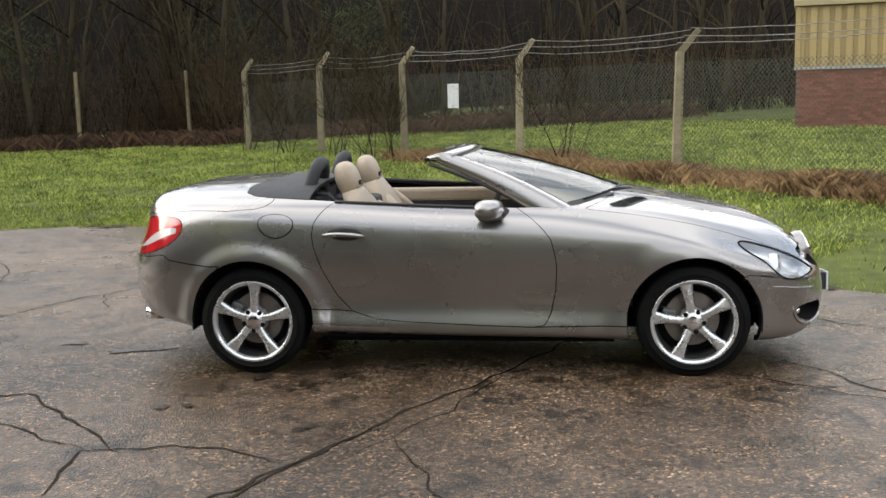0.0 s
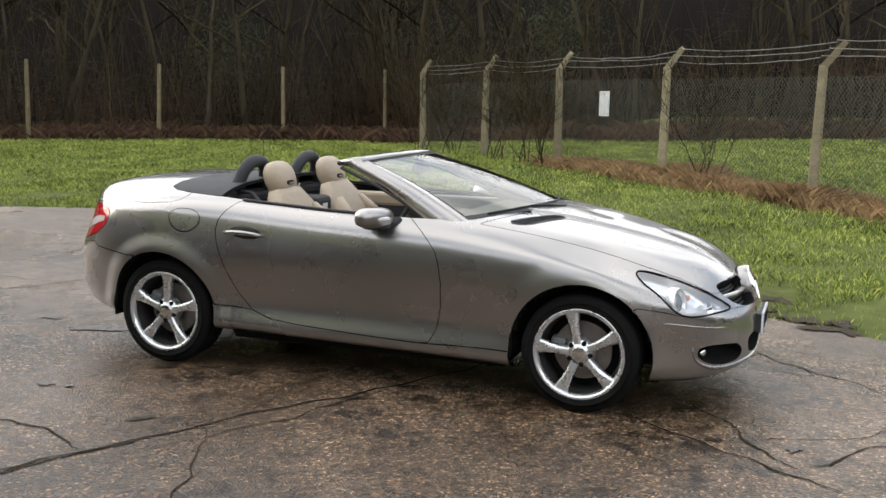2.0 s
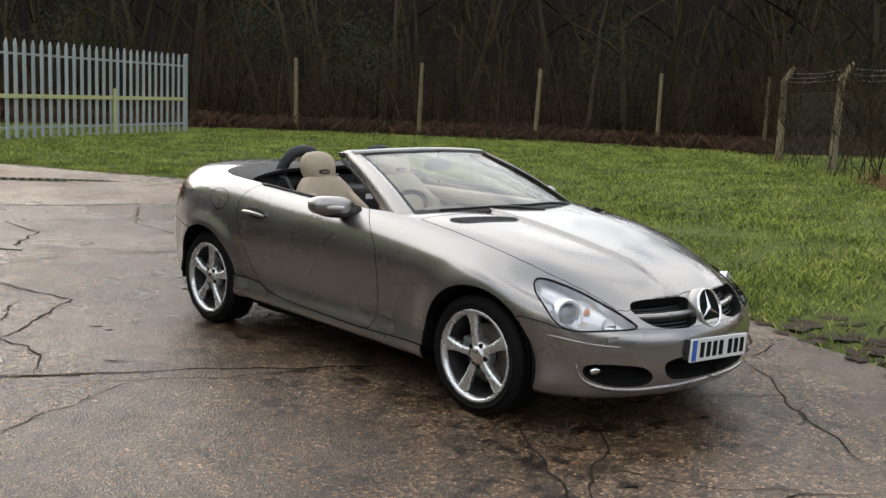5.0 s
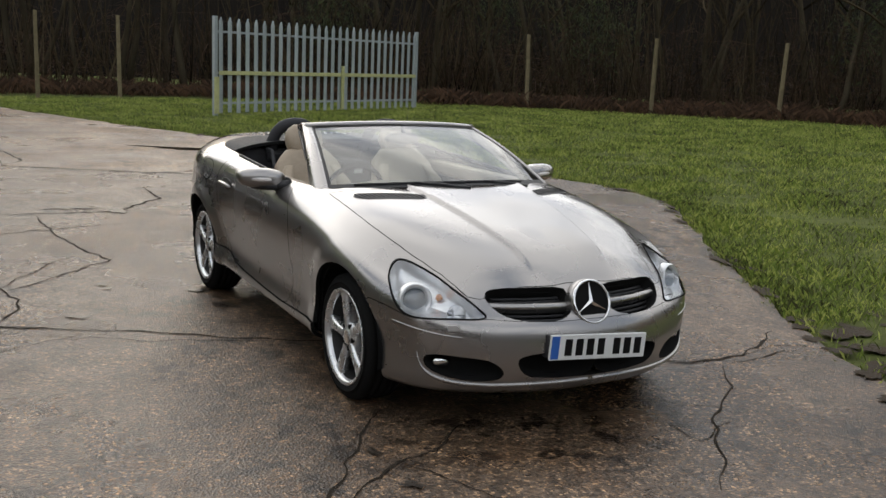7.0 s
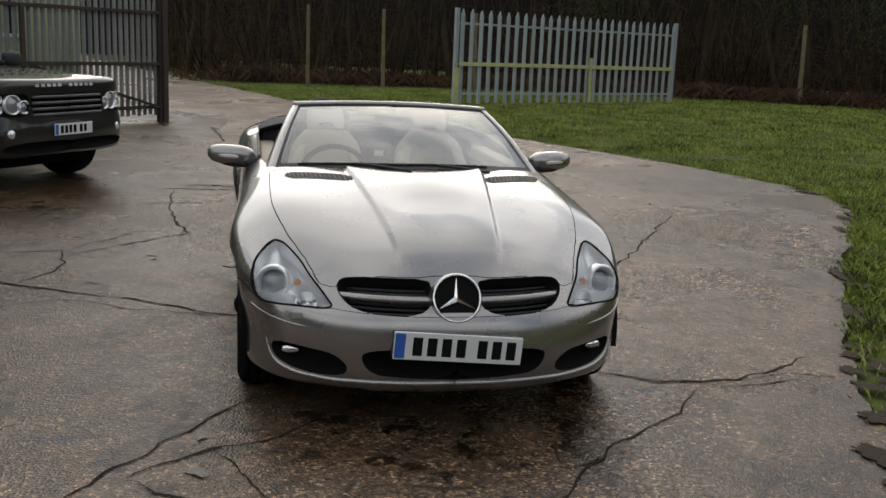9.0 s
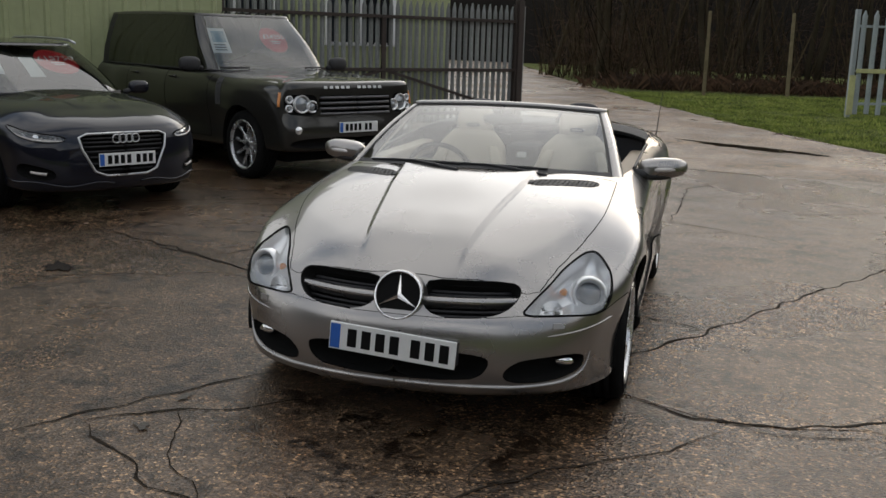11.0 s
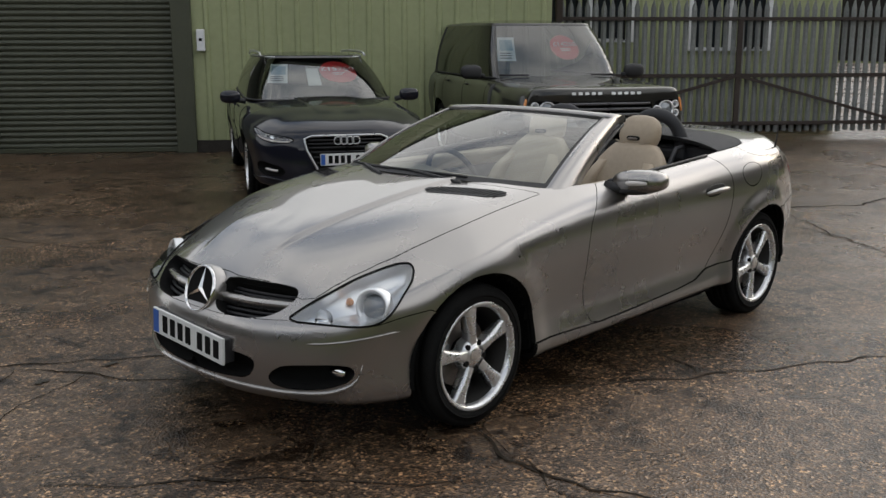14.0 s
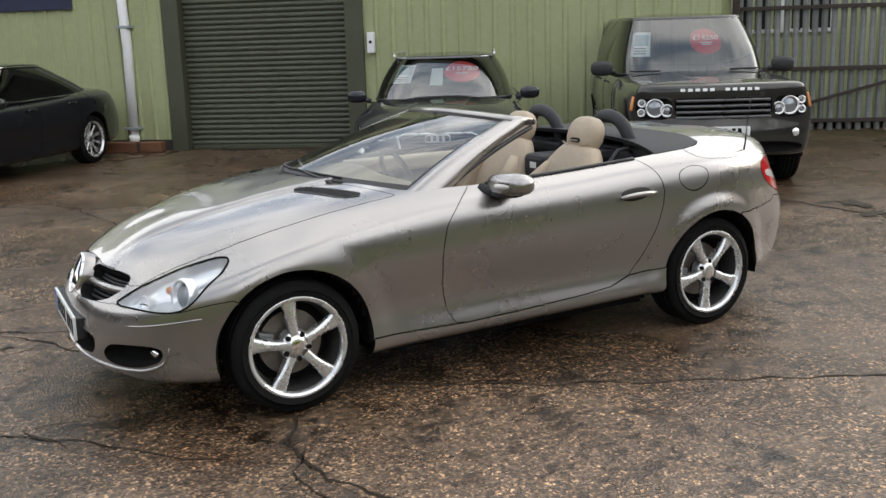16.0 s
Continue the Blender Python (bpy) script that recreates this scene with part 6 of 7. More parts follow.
# ---- windscreen ----
def screen_point(q, h, out=0.0):
    """q across from -1 to 1, h from the foot (0) to the header (1)."""
    foot = Vector((0.905 - 0.365 * abs(q) ** 2.0, 0.70 * q, 0.962 - 0.05 * q * q))
    head = Vector((-0.02 - 0.09 * q * q, 0.545 * q, 1.222 - 0.022 * q * q))
    p = foot.lerp(head, h)
    bulge = math.sin(math.pi * h) * 0.022
    return p + Vector((0.35, 0.12 * q, 0.9)) * (bulge + out)


def screen_grid(name, q0, q1, h0, h1, mat, parent, out=0.0, n=28, m=16, label=""):
    V = [screen_point(q0 + (q1 - q0) * i / n, h0 + (h1 - h0) * j / m, out) for i in range(n + 1) for j in range(m + 1)]
    F = [(i * (m + 1) + j, (i + 1) * (m + 1) + j, (i + 1) * (m + 1) + j + 1, i * (m + 1) + j + 1) for i in range(n) for j in range(m)]
    return fix_normals(raw(name, V, F, mat, parent, label, True))


glass = screen_grid("windscreen", -0.97, 0.97, 0.0, 0.97, M_SCREEN, car, label="clear raked windscreen")
glass.visible_shadow = False
screen_grid("screen_band", -0.97, 0.97, 0.0, 0.05, M_BLACKPLASTIC, car, 0.002, 28, 3, "black band at the screen foot")
screen_grid("screen_band", -0.97, 0.97, 0.945, 0.985, M_BLACKPLASTIC, car, 0.002, 28, 3)
for sd in (1, -1):
    screen_grid("screen_band", 0.955 * sd, 0.985 * sd, 0.0, 0.97, M_BLACKPLASTIC, car, 0.002, 3, 16)
    # pillar: broad curved strip that widens towards its foot
    V, F = [], []
    for i in range(21):
        h = -0.06 + 1.07 * i / 20
        k = 1.25 - 0.45 * h
        for (q, dx, dy, dz) in ((0.98, 0.004, 0, 0.006), (1.0, -0.01, 0.01, 0.008), (1.0, -0.045, 0.026, 0.0), (1.0, -0.08, 0.03, -0.018), (1.0, -0.105, 0.024, -0.04), (1.0, -0.1, -0.005, -0.055), (0.985, -0.02, -0.02, -0.025)):
            V.append(screen_point(sd * q, h) + Vector((dx * k, sd * dy * k, dz * k)))
    for i in range(20):
        for j in range(7):
            F.append((i * 7 + j, i * 7 + (j + 1) % 7, (i + 1) * 7 + (j + 1) % 7, (i + 1) * 7 + j))
    fix_normals(raw("pillar", V, F, M_PAINT, car, smooth=True))
    sealp = [screen_point(sd * 1.0, -0.02 + 1.04 * i / 14) + Vector((-0.112, sd * 0.012, -0.052)) for i in range(15)]
    tube("pillar_seal", [(sealp, 0.012)], M_BLACKPLASTIC, car, 6)
# header rail
V, F = [], []
for i in range(25):
    q = -1.035 + 2.07 * i / 24
    c = screen_point(q, 0.985)
    for (dx, dz) in ((0.02, 0.006), (-0.02, 0.017), (-0.075, 0.014), (-0.135, 0.0), (-0.142, -0.016), (-0.12, -0.03), (-0.03, -0.032)):
        V.append(c + Vector((dx, 0, dz)))
for i in range(24):
    for j in range(7):
        F.append((i * 7 + j, i * 7 + (j + 1) % 7, (i + 1) * 7 + (j + 1) % 7, (i + 1) * 7 + j))
F += [tuple(range(7)), tuple(24 * 7 + j for j in range(7))]
fix_normals(raw("header_rail", V, F, M_PAINT, car, smooth=True))
tube("header_seal", [([screen_point(-1.03 + 2.06 * i / 20, 0.985) + Vector((-0.142, 0, -0.018)) for i in range(21)], 0.014)], M_BLACKPLASTIC, car, 6)
# scuttle and wipers
V, F = [], []
for i in range(25):
    q = -0.98 + 1.96 * i / 24
    p = screen_point(q, 0.0)
    V += [p + Vector((-0.03, 0, -0.02)), p + Vector((0.055 - 0.02 * abs(q), 0, -0.016)), p + Vector((0.06 - 0.02 * abs(q), 0, -0.05))]
F = [(i * 3 + j, (i + 1) * 3 + j, (i + 1) * 3 + j + 1, i * 3 + j + 1) for i in range(24) for j in range(2)]
fix_normals(raw("scuttle", V, F, M_BLACKPLASTIC, car, smooth=True))
for (qa, qb) in ((0.55, -0.30), (-0.05, -0.82)):
    wp = thing("wiper")
    wp.parent = car
    blade = [screen_point(qa + (qb - qa) * i / 12, 0.034 + 0.03 * (i / 12) * (1 - i / 12), 0.006) for i in range(13)]
    tube("blade", [(blade, 0.006)], M_BLACKPLASTIC, wp, 5)
    arm0 = screen_point(qa, -0.03, 0.0)
    tube("arm", [([arm0, screen_point(qa + (qb - qa) * 0.25, 0.012, 0.006), screen_point(qa + (qb - qa) * 0.5, 0.04, 0.009)], [0.011, 0.008, 0.005])], M_BLACKPLASTIC, wp, 6)

# ---- mirrors, handles, aerial ----
def blob(name, centre, rad, mat, parent, squarish=2.5, n=20, m=12, shear=(0, 0), label=""):
    """Rounded block: a superellipsoid."""
    V, F = [], []
    pw = lambda c: math.copysign(abs(c) ** (2 / squarish), c)
    for j in range(m + 1):
        b2 = -math.pi / 2 + math.pi * j / m
        for i in range(n):
            a = 2 * math.pi * i / n
            x, y, z = pw(math.cos(b2)) * pw(math.cos(a)), pw(math.cos(b2)) * pw(math.sin(a)), pw(math.sin(b2))
            V.append((centre[0] + rad[0] * x + shear[0] * y, centre[1] + rad[1] * y, centre[2] + rad[2] * z + shear[1] * y))
    for j in range(m):
        for i in range(n):
            F.append((j * n + i, j * n + (i + 1) % n, (j + 1) * n + (i + 1) % n, (j + 1) * n + i))
    bm = bmesh.new()
    me = bpy.data.meshes.new("t")
    me.from_pydata(V, [], F)
    bm.from_mesh(me)
    bpy.data.meshes.remove(me)
    bmesh.ops.remove_doubles(bm, verts=bm.verts[:], dist=1e-5)
    bmesh.ops.recalc_face_normals(bm, faces=bm.faces[:])
    return part(name, bm, mat, parent, label, True)


blob("badge_chin", (1.952, 0, 0.494), (0.045, 0.085, 0.046), M_PAINT, car, 2.2)
for sd in (1, -1):
    mr = thing("door_mirror")
    mr.parent = car
    blob("housing", (0.128, sd * 0.912, 0.927), (0.07, 0.132, 0.056), M_PAINT, mr, 2.6, shear=(-0.02 * sd, 0.006 * sd))
    blob("lower_shell", (0.132, sd * 0.895, 0.887), (0.06, 0.09, 0.027), M_BLACKPLASTIC, mr, 2.4, shear=(-0.02 * sd, 0.006 * sd))
    blob("indicator", (0.165, sd * 0.935, 0.925), (0.036, 0.066, 0.015), M_WHITELENS, mr, 2.8, shear=(-0.02 * sd, 0.003 * sd))
    tube("stalk", [([(0.20, sd * 0.765, 0.885), (0.175, sd * 0.82, 0.892), (0.15, sd * 0.87, 0.9)], [0.04, 0.03, 0.028])], M_BLACKPLASTIC, mr, 10)
    fix_normals(raw("mirror_glass", [(0.062 + 0.0, sd * 0.82, 0.885), (0.055, sd * 0.985, 0.9), (0.055, sd * 0.985, 0.955), (0.062, sd * 0.82, 0.96)], [(0, 1, 2, 3)], M_CHROME, mr))
    hd = thing("door_handle")
    hd.parent = car
    pc, nn = at_sv(0.6232 * K, 0.381, sd)
    # body-coloured bowl in truth; the dark grey paints in its shade
    blob("recess", (pc.x, pc.y + sd * -0.001, pc.z), (0.104, 0.007, 0.037), M_BARREL, hd, 2.2)
    grip = [at_sv((0.6012 + 0.044 * i / 8) * K, 0.3785 + 0.003 * math.sin(math.pi * i / 8), sd, -0.014 - 0.016 * math.sin(math.pi * i / 8))[0] for i in range(9)]
    tube("grip", [(grip, [0.008, 0.012, 0.0135, 0.0135, 0.0135, 0.0135, 0.0135, 0.012, 0.008])], M_PAINT, hd, 10)
    # window seal along the door top
    pts = [at_sv((0.46 + 0.175 * i / 16) * K, 0.556, sd, -0.003)[0] for i in range(17)]
    tube("window_seal", [(pts, 0.009)], M_BLACKPLASTIC, car, 6)
ab = thing("aerial")
ab.parent = car
tube("base", [([(-1.515, 0.772, 0.845), (-1.515, 0.775, 0.905)], [0.016, 0.007])], M_BLACKPLASTIC, ab, 8)
tube("whip", [([(-1.515, 0.775, 0.89), (-1.52, 0.79, 1.0), (-1.523, 0.797, 1.1), (-1.53, 0.81, 1.25)], [0.008, 0.005, 0.0025, 0.0018])], M_BLACKPLASTIC, ab, 5)

# ---- cabin ----
part("tub_floor", box(-0.95, 0.85, -0.72, 0.72, 0.27, 0.31, 0.01), M_SOFTBLACK, car)
part("rear_bulkhead", box(-1.0, -0.93, -0.74, 0.74, 0.3, 0.985, 0.012), M_SOFTBLACK, car)
part("firewall", box(0.42, 0.5, -0.74, 0.74, 0.3, 0.86, 0.012), M_SOFTBLACK, car)
for sd in (1, -1):
    y0, y1 = sorted((sd * 0.665, sd * 0.735))
    part("door_card", box(-0.92, 0.42, y0, y1, 0.62, 0.885, 0.02), M_SOFTBLACK, car, "dark lower door lining")
    y0, y1 = sorted((sd * 0.655, sd * 0.765))
    part("door_top_lining", box(-0.92, 0.45, y0, y1, 0.815, 0.905, 0.02), M_LEATHERDK, car, "beige upper door lining")
# dashboard: swept along y
dash = [(0.84, 0.90), (0.6, 0.925), (0.42, 0.935), (0.33, 0.915), (0.29, 0.86), (0.31, 0.74), (0.42, 0.64), (0.8, 0.62)]
V, F = [], []
for i in range(13):
    y = -0.68 + 1.36 * i / 12
    pull = -0.20 * (abs(y) / 0.68) ** 2
    for x, z in dash:
        hoodlift = 0.03 * math.exp(-((y + 0.34) / 0.14) ** 2) if 0.3 < x < 0.65 else 0
        V.append((x + (pull if x > 0.5 else 0), y, z + hoodlift - 0.025))
m = len(dash)
F = [(i * m + j, (i + 1) * m + j, (i + 1) * m + (j + 1) % m, i * m + (j + 1) % m) for i in range(12) for j in range(m)] + [tuple(range(m)), tuple(12 * m + j for j in range(m))]
fix_normals(raw("dashboard", V, F, M_LEATHERDK, car, "dark beige dashboard", True))
part("tunnel", box(-0.9, 0.45, -0.12, 0.12, 0.31, 0.58, 0.03), M_SOFTBLACK, car)
part("armrest_box", box(-0.93, -0.62, -0.11, 0.11, 0.58, 0.93, 0.03), M_SOFTBLACK, car, "black box between the seats")
part("switch_panel", box(-0.62, -0.615, -0.03, 0.03, 0.85, 0.885, 0.001), M_WHITE, car)
sw = thing("steering_wheel")
sw.parent = car
ring = [(0.185 * math.cos(2 * math.pi * i / 28), 0, 0.185 * math.sin(2 * math.pi * i / 28)) for i in range(29)]
swm = pose(0.09, -0.345, 0.82, 0, 0, 90) @ pose(0, 0, 0, 24, 0, 0)
V, F = tube_mesh([(ring, 0.015)], 8)
raw("rim", [swm @ v for v in V], F, M_SOFTBLACK, sw, smooth=True)
blob("boss", (0.085, -0.345, 0.82), (0.03, 0.065, 0.06), M_SOFTBLACK, sw)
for an in (0, 180, 270):
    a = radians(an)
    V, F = tube_mesh([([(0.05 * math.cos(a), 0, 0.05 * math.sin(a)), (0.18 * math.cos(a), 0, 0.18 * math.sin(a))], 0.016)], 6)
    raw("spoke", [swm @ v for v in V], F, M_SOFTBLACK, sw)
tube("column", [([(0.12, -0.345, 0.815), (0.34, -0.345, 0.74)], 0.04)], M_SOFTBLACK, sw, 8)
mi = thing("interior_mirror")
mi.parent = car
blob("housing", (0.03, 0.0, 1.135), (0.03, 0.115, 0.035), M_SOFTBLACK, mi)
tube("stem", [([(0.035, 0, 1.16), (0.02, 0, 1.215)], 0.012)], M_SOFTBLACK, mi, 6)


def sweep(name, sections, mat, parent, label=""):
    """Skin over rounded-rectangle sections (centre, half width across y, half depth, tilt)."""
    V, F = [], []
    n = 24
    for (cx, cy, cz, hw, hd, tilt) in sections:
        for i in range(n):
            a = 2 * math.pi * i / n
            u, w = math.copysign(abs(math.cos(a)) ** 0.6, math.cos(a)) * hw, math.copysign(abs(math.sin(a)) ** 0.6, math.sin(a)) * hd
            V.append((cx + w * math.cos(tilt), cy + u, cz + w * math.sin(tilt)))
    for k in range(len(sections) - 1):
        for i in range(n):
            F.append((k * n + i, k * n + (i + 1) % n, (k + 1) * n + (i + 1) % n, (k + 1) * n + i))
    F += [tuple(reversed(range(n))), tuple((len(sections) - 1) * n + i for i in range(n))]
    return fix_normals(raw(name, V, F, mat, parent, label, True))


def seat(y):
    st = thing("seat")
    st.parent = car
    sweep("backrest", [(-0.50, y, 0.48, 0.22, 0.07, 0.3), (-0.54, y, 0.58, 0.25, 0.095, 0.3), (-0.60, y, 0.72, 0.255, 0.095, 0.3), (-0.645, y, 0.83, 0.235, 0.085, 0.3), (-0.68, y, 0.905, 0.215, 0.072, 0.3), (-0.705, y, 0.955, 0.175, 0.062, 0.3), (-0.722, y, 0.993, 0.135, 0.055, 0.3)], M_LEATHER, st)
    sweep("headrest", [(-0.715, y, 0.965, 0.085, 0.045, 0.3), (-0.728, y, 0.995, 0.108, 0.058, 0.3), (-0.742, y, 1.035, 0.121, 0.064, 0.3), (-0.756, y, 1.075, 0.122, 0.064, 0.3), (-0.768, y, 1.11, 0.113, 0.058, 0.3), (-0.777, y, 1.135, 0.094, 0.046, 0.3), (-0.783, y, 1.15, 0.066, 0.03, 0.3), (-0.786, y, 1.156, 0.028, 0.014, 0.3)], M_LEATHER, st)
    for k in (-1, 1):
        sweep("bolster", [(-0.42, y + k * 0.19, 0.52, 0.05, 0.08, 0.3), (-0.48, y + k * 0.21, 0.66, 0.05, 0.085, 0.3), (-0.56, y + k * 0.195, 0.80, 0.045, 0.07, 0.3), (-0.63, y + k * 0.15, 0.90, 0.03, 0.04, 0.3)], M_LEATHER, st)
    blob("cushion", (-0.22, y, 0.49), (0.29, 0.24, 0.085), M_LEATHER, st, 3.2)
    blob("headrest_slot", (-0.682, y, 1.035), (0.012, 0.045, 0.014), M_INNER, st, 3)
    blob("badge_plate", (-0.669, y, 1.033), (0.004, 0.034, 0.007), M_DISC, st, 3)
    V, F = tube_mesh([([(-0.672 + 0.006 * abs(i - 6) / 6 - 0.012 * (abs(i - 6) / 6) ** 3, y - 0.115 + 0.23 * i / 12, 1.0 + 0.02 * (abs(i - 6) / 6) ** 2) for i in range(13)], 0.004)], 5)
    raw("seam", V, F, M_LEATHERDK, st)
    return st


for y in (0.335, -0.335):
    seat(y)
    hp = thing("roll_hoop")
    hp.parent = car
    arc = [(-0.96 + 0.05 * math.sin(math.pi * i / 20), y + 0.155 * math.copysign(abs(math.cos(math.pi * i / 20)) ** 0.8, math.cos(math.pi * i / 20)), 0.93 + 0.225 * abs(math.sin(math.pi * i / 20)) ** 0.75) for i in range(21)]
    tube("hoop", [(arc, [0.042] * 3 + [0.038] * 15 + [0.042] * 3)], M_SOFTBLACK, hp, 10)
    part("hoop_base", box(-1.02, -0.9, y - 0.2, y + 0.2, 0.9, 0.97, 0.02), M_SOFTBLACK, hp)
    tube("belt", [([(-0.90, y + math.copysign(0.2, y), 0.985), (-0.83, y + math.copysign(0.19, y), 0.98), (-0.72, y + math.copysign(0.205, y), 0.88), (-0.6, y + math.copysign(0.24, y), 0.7)], 0.014)], M_SOFTBLACK, car, 4)
V, F = tube_mesh([([(-2.0, -0.45, 0.265), (-1.9, -0.45, 0.265)], 0.04)], 14)
raw("exhaust_tip", V, F, M_CHROME, car, smooth=True)

# ---- the other parked cars ----
M_NAVY = paint_material("dark_navy_paint", (0.008, 0.009, 0.016), 0.2, 0.3, 0.1)
M_BROWNGREY = paint_material("dark_bronze_grey_paint", (0.03, 0.029, 0.026), 0.4, 0.3, 0.1)
M_BLACKPAINT = paint_material("blue_black_paint", (0.007, 0.008, 0.012), 0.2, 0.28, 0.1)
M_TINT = glass_material("dark_side_glass", (0.12, 0.13, 0.13), 0.0, 0.06)
M_CARGLASS = glass_material("car_windscreen_glass", (0.6, 0.66, 0.64), 0.0, 0.11)
M_PAPER = simple("white_paper", (0.75, 0.78, 0.8), 0.7, vary=0.05)
M_PAPERBLUE = simple("printed_photo_block", (0.3, 0.42, 0.5), 0.6, vary=0.3, scale=30)
M_STICKER = simple("red_sticker", (0.62, 0.03, 0.045), 0.4, vary=0.08)
M_SILVERTRIM = simple("satin_silver_trim", (0.55, 0.56, 0.57), 0.3, metal=0.8, vary=0.1)
M_LAMPGREY = simple("shaded_lamp_bowl", (0.3, 0.31, 0.33), 0.25, metal=0.6, vary=0.3, scale=25)
M_GREYPLASTIC = simple("grey_grille_plastic", (0.12, 0.12, 0.125), 0.45, metal=0.3, vary=0.1)


def soft_ring(x0, x1, hw, n=72, e=4.0):
    """Rounded rectangle in plan."""
    pts = []
    for i in range(n):
        a = 2 * math.pi * i / n
        c, s = math.cos(a), math.sin(a)
        pts.append(((x0 + x1) / 2 + (x1 - x0) / 2 * math.copysign(abs(c) ** (2 / e), c), hw * math.copysign(abs(s) ** (2 / e), s)))
    return pts


def greenhouse(parent, belt, roof, z_belt, z_roof, paint, pillars, n=96, levels=10, dome=0.05, rake=4.0):
    """Windows, pillars and roof between a belt ring and a roof ring. belt, roof: (x rear, x front, half width)."""
    A, B2 = soft_ring(*belt, n, rake), soft_ring(*roof, n, rake)

    def at(i, f):
        (ax, ay), (bx, by) = A[i % n], B2[i % n]
        za, zb = z_belt(ax), z_roof(bx)
        bow = 0.035 * math.sin(math.pi * f)
        nx = (ax - (belt[0] + belt[1]) / 2) / (belt[1] - belt[0]) * 2
        ny = ay / belt[2]
        return Vector((ax + (bx - ax) * f + bow * nx * abs(nx) ** 3, ay + (by - ay) * f + bow * ny * abs(ny), za + (zb - za) * f))

    def kind(i):
        x, y = A[i % n]
        fx = (x - belt[0]) / (belt[1] - belt[0])
        if abs(y) < belt[2] * 0.86 and fx > 0.6:
            return "windscreen"
        if abs(y) < belt[2] * 0.80 and fx < 0.4:
            return "rear_window"
        if fx > 0.965 or fx < 0.03:
            return "pillar"
        xm = sum(B2[i % n][:1]) * 0.5 + x * 0.5
        for p, w in pillars:
            if abs(xm - p) < w:
                return "door_pillar"
        return "side_window"

    groups, cur = [], None
    kinds = [kind(i + 0.0 if False else i) for i in range(n)]
    start = next(i for i in range(n) if kinds[i] != kinds[i - 1])
    for k in range(n):
        i = (start + k) % n
        if cur and cur[0] == kinds[i]:
            cur[1].append(i)
        else:
            cur = [kinds[i], [i]]
            groups.append(cur)
    for nm, idx in groups:
        idx = idx + [idx[-1] + 1]
        V = [at(i, j / levels) for i in idx for j in range(levels + 1)]
        m = levels + 1
        F = [(a * m + j, (a + 1) * m + j, (a + 1) * m + j + 1, a * m + j + 1) for a in range(len(idx) - 1) for j in range(levels)]
        glassy = nm in ("windscreen", "rear_window", "side_window")
        mat = M_CARGLASS if nm == "windscreen" else M_TINT if glassy else paint if nm == "pillar" else M_BLACKPLASTIC
        o = fix_normals(raw(nm, V, F, mat, parent, smooth=True))
        if glassy:
            o.visible_shadow = False
    V = [at(i, 0.97) for i in range(n)]
    rings = [V]
    c = Vector(((roof[0] + roof[1]) / 2, 0, 0))
    for f in (1.0, 0.97, 0.8, 0.55, 0.25):
        rings.append([Vector((c.x + (B2[i][0] - c.x) * f, B2[i][1] * f, z_roof(c.x + (B2[i][0] - c.x) * f) + 0.012 + dome * (1 - f**2))) for i in range(n)])
    VV = [v for r in rings for v in r]
    F = [(k * n + i, k * n + (i + 1) % n, (k + 1) * n + (i + 1) % n, (k + 1) * n + i) for k in range(len(rings) - 1) for i in range(n)]
    F.append(tuple((len(rings) - 1) * n + i for i in range(n)))
    fix_normals(raw("roof", VV, F, paint, parent, smooth=True))
    tube("belt_trim", [([at(i, 0.0) + Vector((0, 0, 0.004)) for i in range(n)] + [at(0, 0.0) + Vector((0, 0, 0.004))], 0.012)], M_BLACKPLASTIC, parent, 5)
    return at, n


def generic_body(parent, spec, paint, holes, wheel_r, wheel_z, side_lamps=()):
    BODY.clear()
    BODY.update(spec)
    ax = spec["axle"]
    cuts = [(nm, rounded(poly)) for nm, poly, *_ in holes] + [("arch_front", arch_contour(ax, wheel_z, wheel_r + 0.05)), ("arch_rear", arch_contour(-ax, wheel_z, wheel_r + 0.045))]
    c = cut_body(cuts, 260, 110)
    panel("body", c["shell"], paint, parent)
    for nm, poly, mat, depth in holes:
        if mat is not None:
            for side in (1, -1):
                o = panel(nm, c[nm], mat, parent, (side,), skirt=0.0)
                if mat is M_LENS:
                    o.visible_shadow = False
        if depth:
            for side in (1, -1):
                inset_panel(nm + "_recess", [(max(0, s), v) for s, v in poly], depth, M_LAMPGREY if mat is M_LENS else M_INNER, parent, side)
    w = spec["half_w"]
    for xh in (ax, -ax):
        for side in (1, -1):
            V, F = [], []
            for i in range(23):
                a = -0.2 + (math.pi + 0.4) * i / 22
                for y, r in ((w - 0.04, wheel_r + 0.055), (w - 0.3, wheel_r + 0.06), (w - 0.3, 0.0)):
                    V.append((xh + r * math.cos(a), side * y, wheel_z + r * math.sin(a)))
            F = [(i * 3 + j, (i + 1) * 3 + j, (i + 1) * 3 + j + 1, i * 3 + j + 1) for i in range(22) for j in range(2)]
            raw("wheel_well", V, F, M_INNER, parent, smooth=True)
    part("underbody", box(-ax - 0.5, ax + 0.4, -w + 0.32, w - 0.32, 0.2, 0.32, 0.02), M_INNER, parent)
    # black block added inside, so that the cabin looks dark through the glass
    part("cabin_filler", box(-ax * 0.9, ax * 0.55, -w + 0.2, w - 0.2, 0.35, 0.75, 0.05), M_SOFTBLACK, parent, "black filler block in place of the dark cabin interior")


